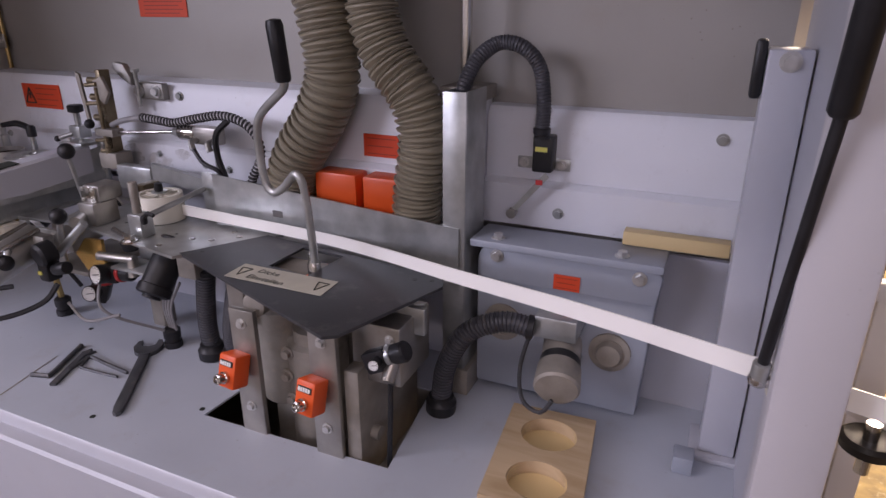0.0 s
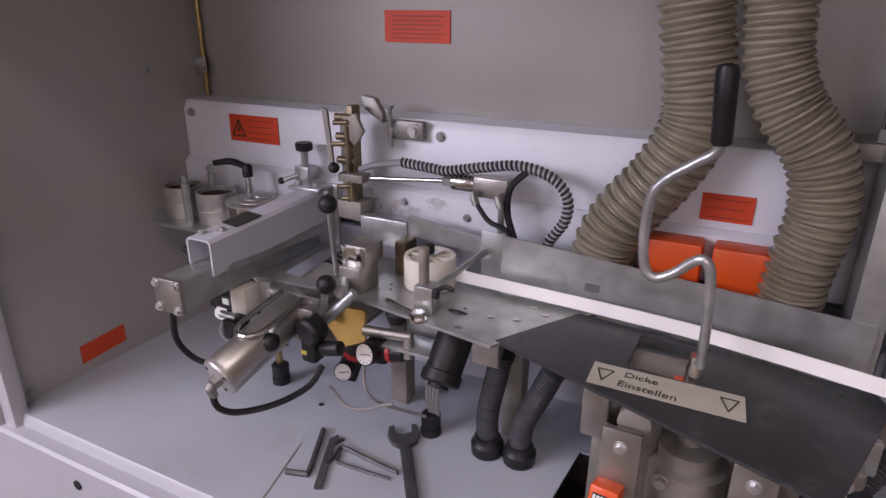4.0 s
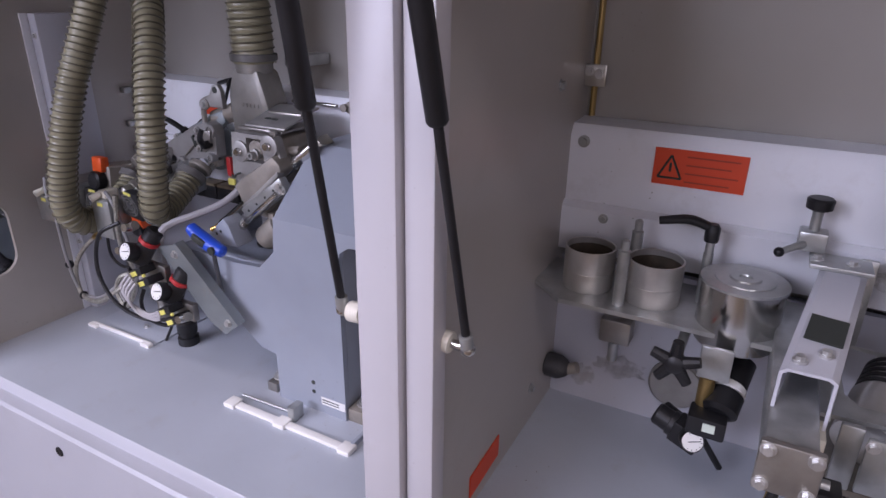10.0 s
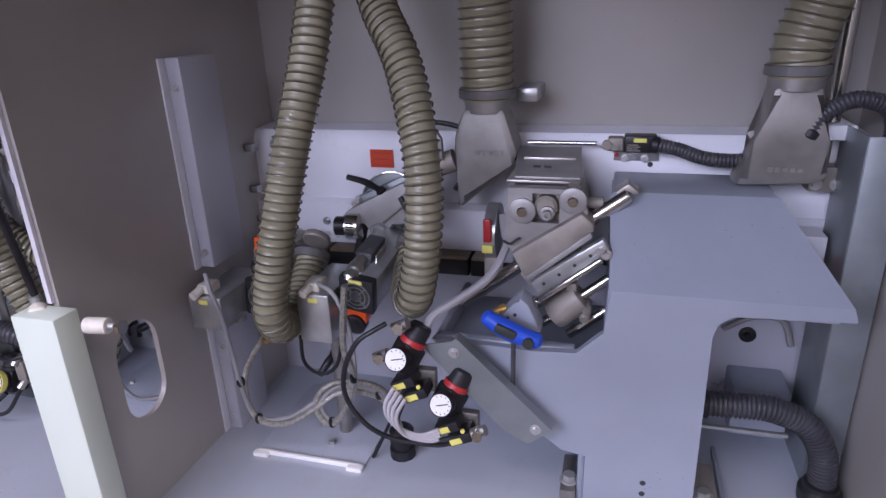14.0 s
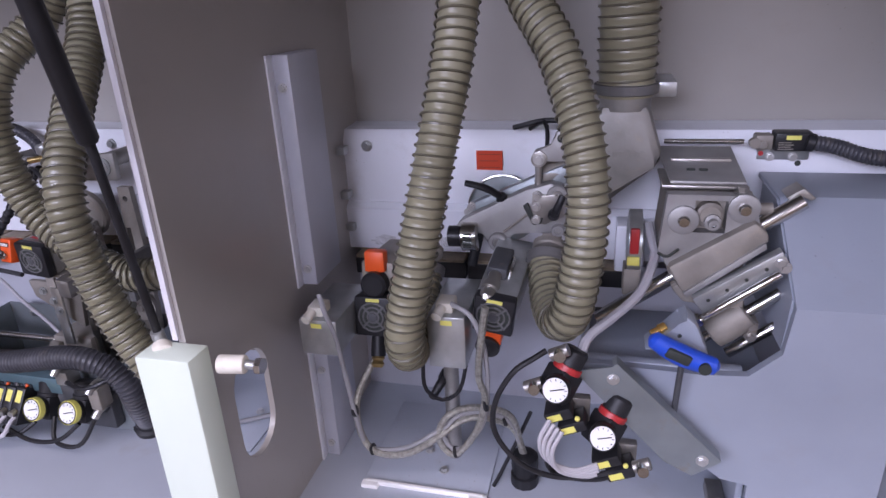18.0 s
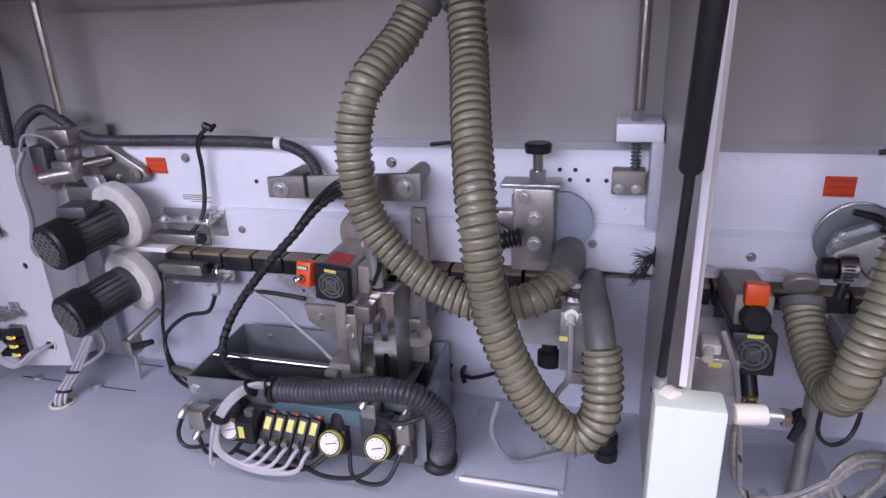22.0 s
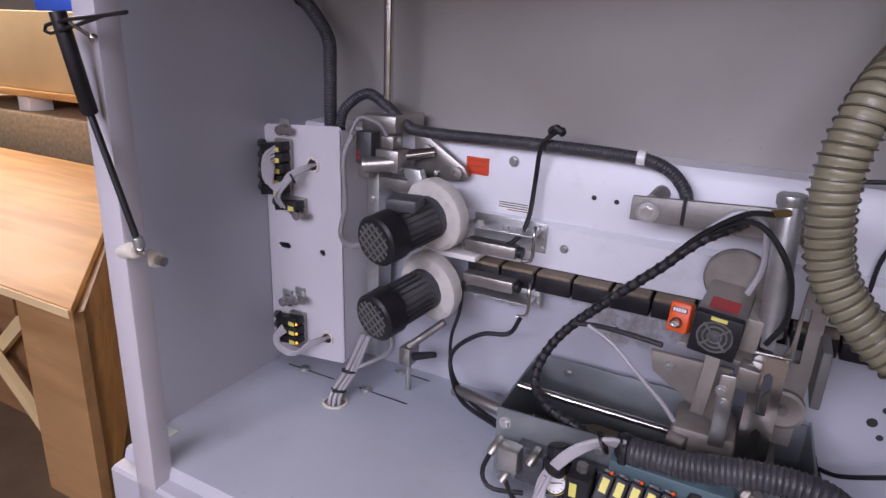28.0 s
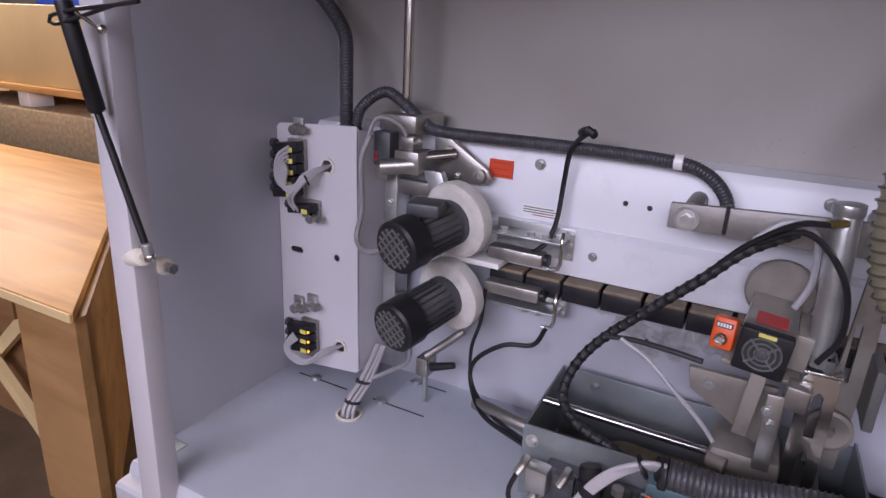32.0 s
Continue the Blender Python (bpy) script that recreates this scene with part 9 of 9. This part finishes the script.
r = thing("lifting_rod", (-3.56, -0.02, 0.597), "steel lifting rod with a spring guide block", "rod", "lifting rods")
part("block", box(-3.598, -3.515, -0.06, 0.05, 0.622, 0.655, 0.003), "rail", r)
part("nut", cyl((-3.560, -0.02, 0.655), (-3.560, -0.02, 0.674), 0.014, seg=6), "steel", r)
part("rod", cyl((-3.560, -0.02, 0.674), (-3.560, -0.02, 1.24), 0.0105), "shiny", r)
part("spring", ribbed([(-3.560, -0.03, 0.565), (-3.560, -0.03, 0.622)], 0.010, 0.007, 0.004, 12), "motor", r)
part("guide_block", box(-3.600, -3.540, -0.045, -0.002, 0.520, 0.565, 0.003), "dusty", r)
for x in (-3.588, -3.556):
    bolt_part((x, -0.045, 0.532), (0, -1, 0), 0.006, r)
part("side_column", box(-3.535, -3.512, -0.055, 0.0, 0.46, 0.622, 0.003), "paint", r)
br = thing("brush_tuft", (-3.515, -0.06, 0.36), "worn black brush tuft at the divider", "brush")
bm = bmesh.new()
for i in range(70):
    a = Vector((-3.514, -0.05, 0.40)) + Vector((0, random.uniform(-0.006, 0.006), random.uniform(-0.012, 0.012)))
    cyl(a, a + Vector((random.uniform(-0.045, -0.015), random.uniform(-0.03, 0.0), random.uniform(-0.05, 0.025))), 0.0006, seg=3, bm=bm)
part("bristles", bm, "black", br)
part("clip", box(-3.5145, -3.5125, -0.062, -0.04, 0.385, 0.42, 0.0005), "black", br)
gas_spring((-5.002, -0.640, 0.812), (-4.989, -0.620, 0.668), (-4.930, -0.606, 0.462), (-5.004, -0.585, 0.440), "black gas spring at the end post")
w = thing("hood_latch", (-4.847, -0.645, 0.813), "black wire hook with a steel pin at the hood's edge", "hook")
part("wire", tube([(-4.847, -0.645, 0.813), (-4.905, -0.645, 0.807), (-4.973, -0.645, 0.801), (-5.026, -0.645, 0.792), (-5.03, -0.645, 0.785), (-5.016, -0.645, 0.782), (-4.952, -0.645, 0.795), (-4.894, -0.645, 0.808)], 0.0028, 8), "black", w)
part("pin", cyl((-4.969, -0.645, 0.797), (-4.922, -0.645, 0.779), 0.0028), "shiny", w)
part("pin_ball", ball((-4.922, -0.645, 0.779), 0.006), "shiny", w)
st = thing("hood_stud", (-4.985, -0.56, 0.40), "white plastic spacer with a steel stud", "stud")
part("spacer", cyl((-5.005, -0.545, 0.418), (-4.975, -0.545, 0.418), 0.014, bevel=0.002), "ivory", st)
part("nut", cyl((-4.975, -0.545, 0.418), (-4.958, -0.545, 0.418), 0.009, seg=6), "shiny", st)
c = thing("corner_clip", (-5.09, -0.49, 0.0), "greenish corner clip with a bolt on the deck", "bracket")
part("foot", box(-5.108, -5.06, -0.525, -0.475, 0.0, 0.004, 0.001), "green", c)
part("wall_leg", box(-5.109, -5.105, -0.525, -0.475, 0.004, 0.045, 0.001), "green", c)
part("bolt", lathe((-5.085, -0.50, 0.004), (-5.085, -0.50, 1), [(0.012, 0), (0.012, 0.003), (0.009, 0.010), (0.003, 0.011)], 14), "steel", c)
# push-in plug and vent slits of the front panel
for x in (-4.885, -3.10, -2.02):
    solo("panel_lock", lathe((x, YF - 0.0402, -0.075), (x, -5, -0.075), [(0.011, 0), (0.011, 0.002), (0.008, 0.003), (0.004, 0.001)], 18), "black", "round black lock in the front panel", "lock", "panel locks")
for i in range(6):
    for k in range(2):
        solo("vent_slit", box(-4.83 + i * 0.03, -4.812 + i * 0.03, YF - 0.0408, YF - 0.0402, -0.088 - 0.014 * k, -0.085 - 0.014 * k), "ink", "short dark vent slit in the front panel", "vent slit", "vent slits")

# ---- hall beyond the machine ----
t = thing("work_table", (-6.5, 0.4, -0.62), "varnished wooden work table with solid ends", "table")
part("tabletop", prism([(-5.632, -0.330, 0.055), (-6.9, -0.340, 0.055), (-8.5, 0.83, 0.055), (-6.98, 0.83, 0.055)], (0, 0, 1), 0.03, 0.003), "wood", t)
part("pale_edge", prism([(-5.634, -0.334, 0.058), (-6.9, -0.344, 0.058), (-6.9, -0.344, 0.082), (-5.634, -0.334, 0.082)], (0, -1, 0), 0.004), "wood2", t)
part("end_panel", prism([(-5.66, -0.312, -0.62), (-5.93, -0.312, -0.62), (-5.93, -0.312, 0.054), (-5.66, -0.312, 0.054)], (0, 1, 0), 0.03), "wood_dim", t)
part("side_panel", prism([(-5.66, -0.28, -0.62), (-5.66, -0.28, 0.054), (-6.95, 0.82, 0.054), (-6.95, 0.82, -0.62)], (-1, -0.3, 0), 0.03), "wood_dim", t)
part("lower_shelf", box(-8.0, -6.1, -0.10, 0.9, -0.30, -0.28), "brown", t)
part("back_panel", box(-8.2, -5.95, -0.12, -0.10, -0.62, 0.054), "brown", t)
part("apron", box(-8.0, -5.94, -0.315, -0.295, -0.02, 0.054), "brown", t)
part("cross_brace", prism([(-6.05, -0.20, -0.60), (-6.12, -0.20, -0.60), (-6.75, -0.20, -0.05), (-6.68, -0.20, -0.05)], (0, 1, 0), 0.025), "wood2", t)
part("cross_brace", prism([(-6.70, -0.17, -0.60), (-6.77, -0.17, -0.60), (-6.12, -0.17, -0.05), (-6.05, -0.17, -0.05)], (0, 1, 0), 0.025), "wood2", t)
solo("felt_board", box(-9.6, -7.15, 1.05, 1.8, 0.0, 0.26, 0.02), "chip", "thick rough brown felt board", "boards")
solo("storage_rack", box(-9.6, -7.1, 1.04, 1.85, -0.62, -0.002, 0.01), "motor", "dark rack under the felt boards", "rack")
b = thing("cream_box", (-8.0, 1.6, 0.30), "large cream painted box on the rack", "box")
part("body", box(-9.3, -7.50, 1.10, 1.70, 0.40, 0.86, 0.01), "wood2", b)
part("edge_board", box(-9.32, -7.46, 1.06, 1.72, 0.36, 0.399, 0.004), "wood", b)
for x in (-9.0, -8.3, -7.6):
    part("foot", box(x - 0.06, x + 0.06, 1.10, 1.25, 0.262, 0.359, 0.004), "strip", b)
solo("blue_crate", box(-9.4, -7.6, 1.9, 2.6, 0.88, 1.25, 0.02), "blueh", "blue crates stacked behind the box", "crate")
solo("crate_rack", box(-9.5, -7.4, 1.88, 2.7, -0.62, 0.878, 0.02), "motor", "dark rack behind the boxes", "rack")
# infeed at the right
i = thing("infeed_table", (0.3, -0.1, -0.62), "white steel infeed frame with a black handwheel", "infeed table")
part("rail_bar", box(-0.075, 0.85, -0.215, -0.185, 0.386, 0.412, 0.003), "white", i)
part("upper_bar", box(-0.03, 0.85, 0.09, 0.12, 0.385, 0.425, 0.003), "white", i)
part("leg", box(0.30, 0.36, -0.23, -0.17, -0.62, 0.385, 0.004), "white", i)
part("brace", prism([(-0.16, -0.20, 0.235), (-0.13, -0.20, 0.245), (0.36, -0.20, 0.06), (0.36, -0.20, 0.02)], (0, 1, 0), 0.03), "white", i)
part("wheel_rim", lathe((-0.030, -0.25, 0.170), (-0.030, -0.25, 1), [(0.025, 0), (0.038, 0.003), (0.040, 0.016), (0.034, 0.022), (0.02, 0.018)], 28), "black", i)
part("wheel_stem", cyl((-0.030, -0.25, 0.13), (-0.030, -0.25, 0.215), 0.010), "shiny", i)
part("stop_block", box(-0.04, 0.0, 0.02, 0.06, 0.30, 0.38, 0.004), "alu", i)
part("post", box(0.0, 0.05, 0.02, 0.06, -0.62, 0.30, 0.004), "white", i)

solo("bead_chain", ribbed([(-4.90, -0.06, 0.915), (-4.45, -0.06, 0.912), (-3.99, -0.06, 0.922), (-3.70, -0.06, 0.935)], 0.006, 0.012, 0.004, 8), "dusty", "brown ball chain along the top of the bay", "chain")
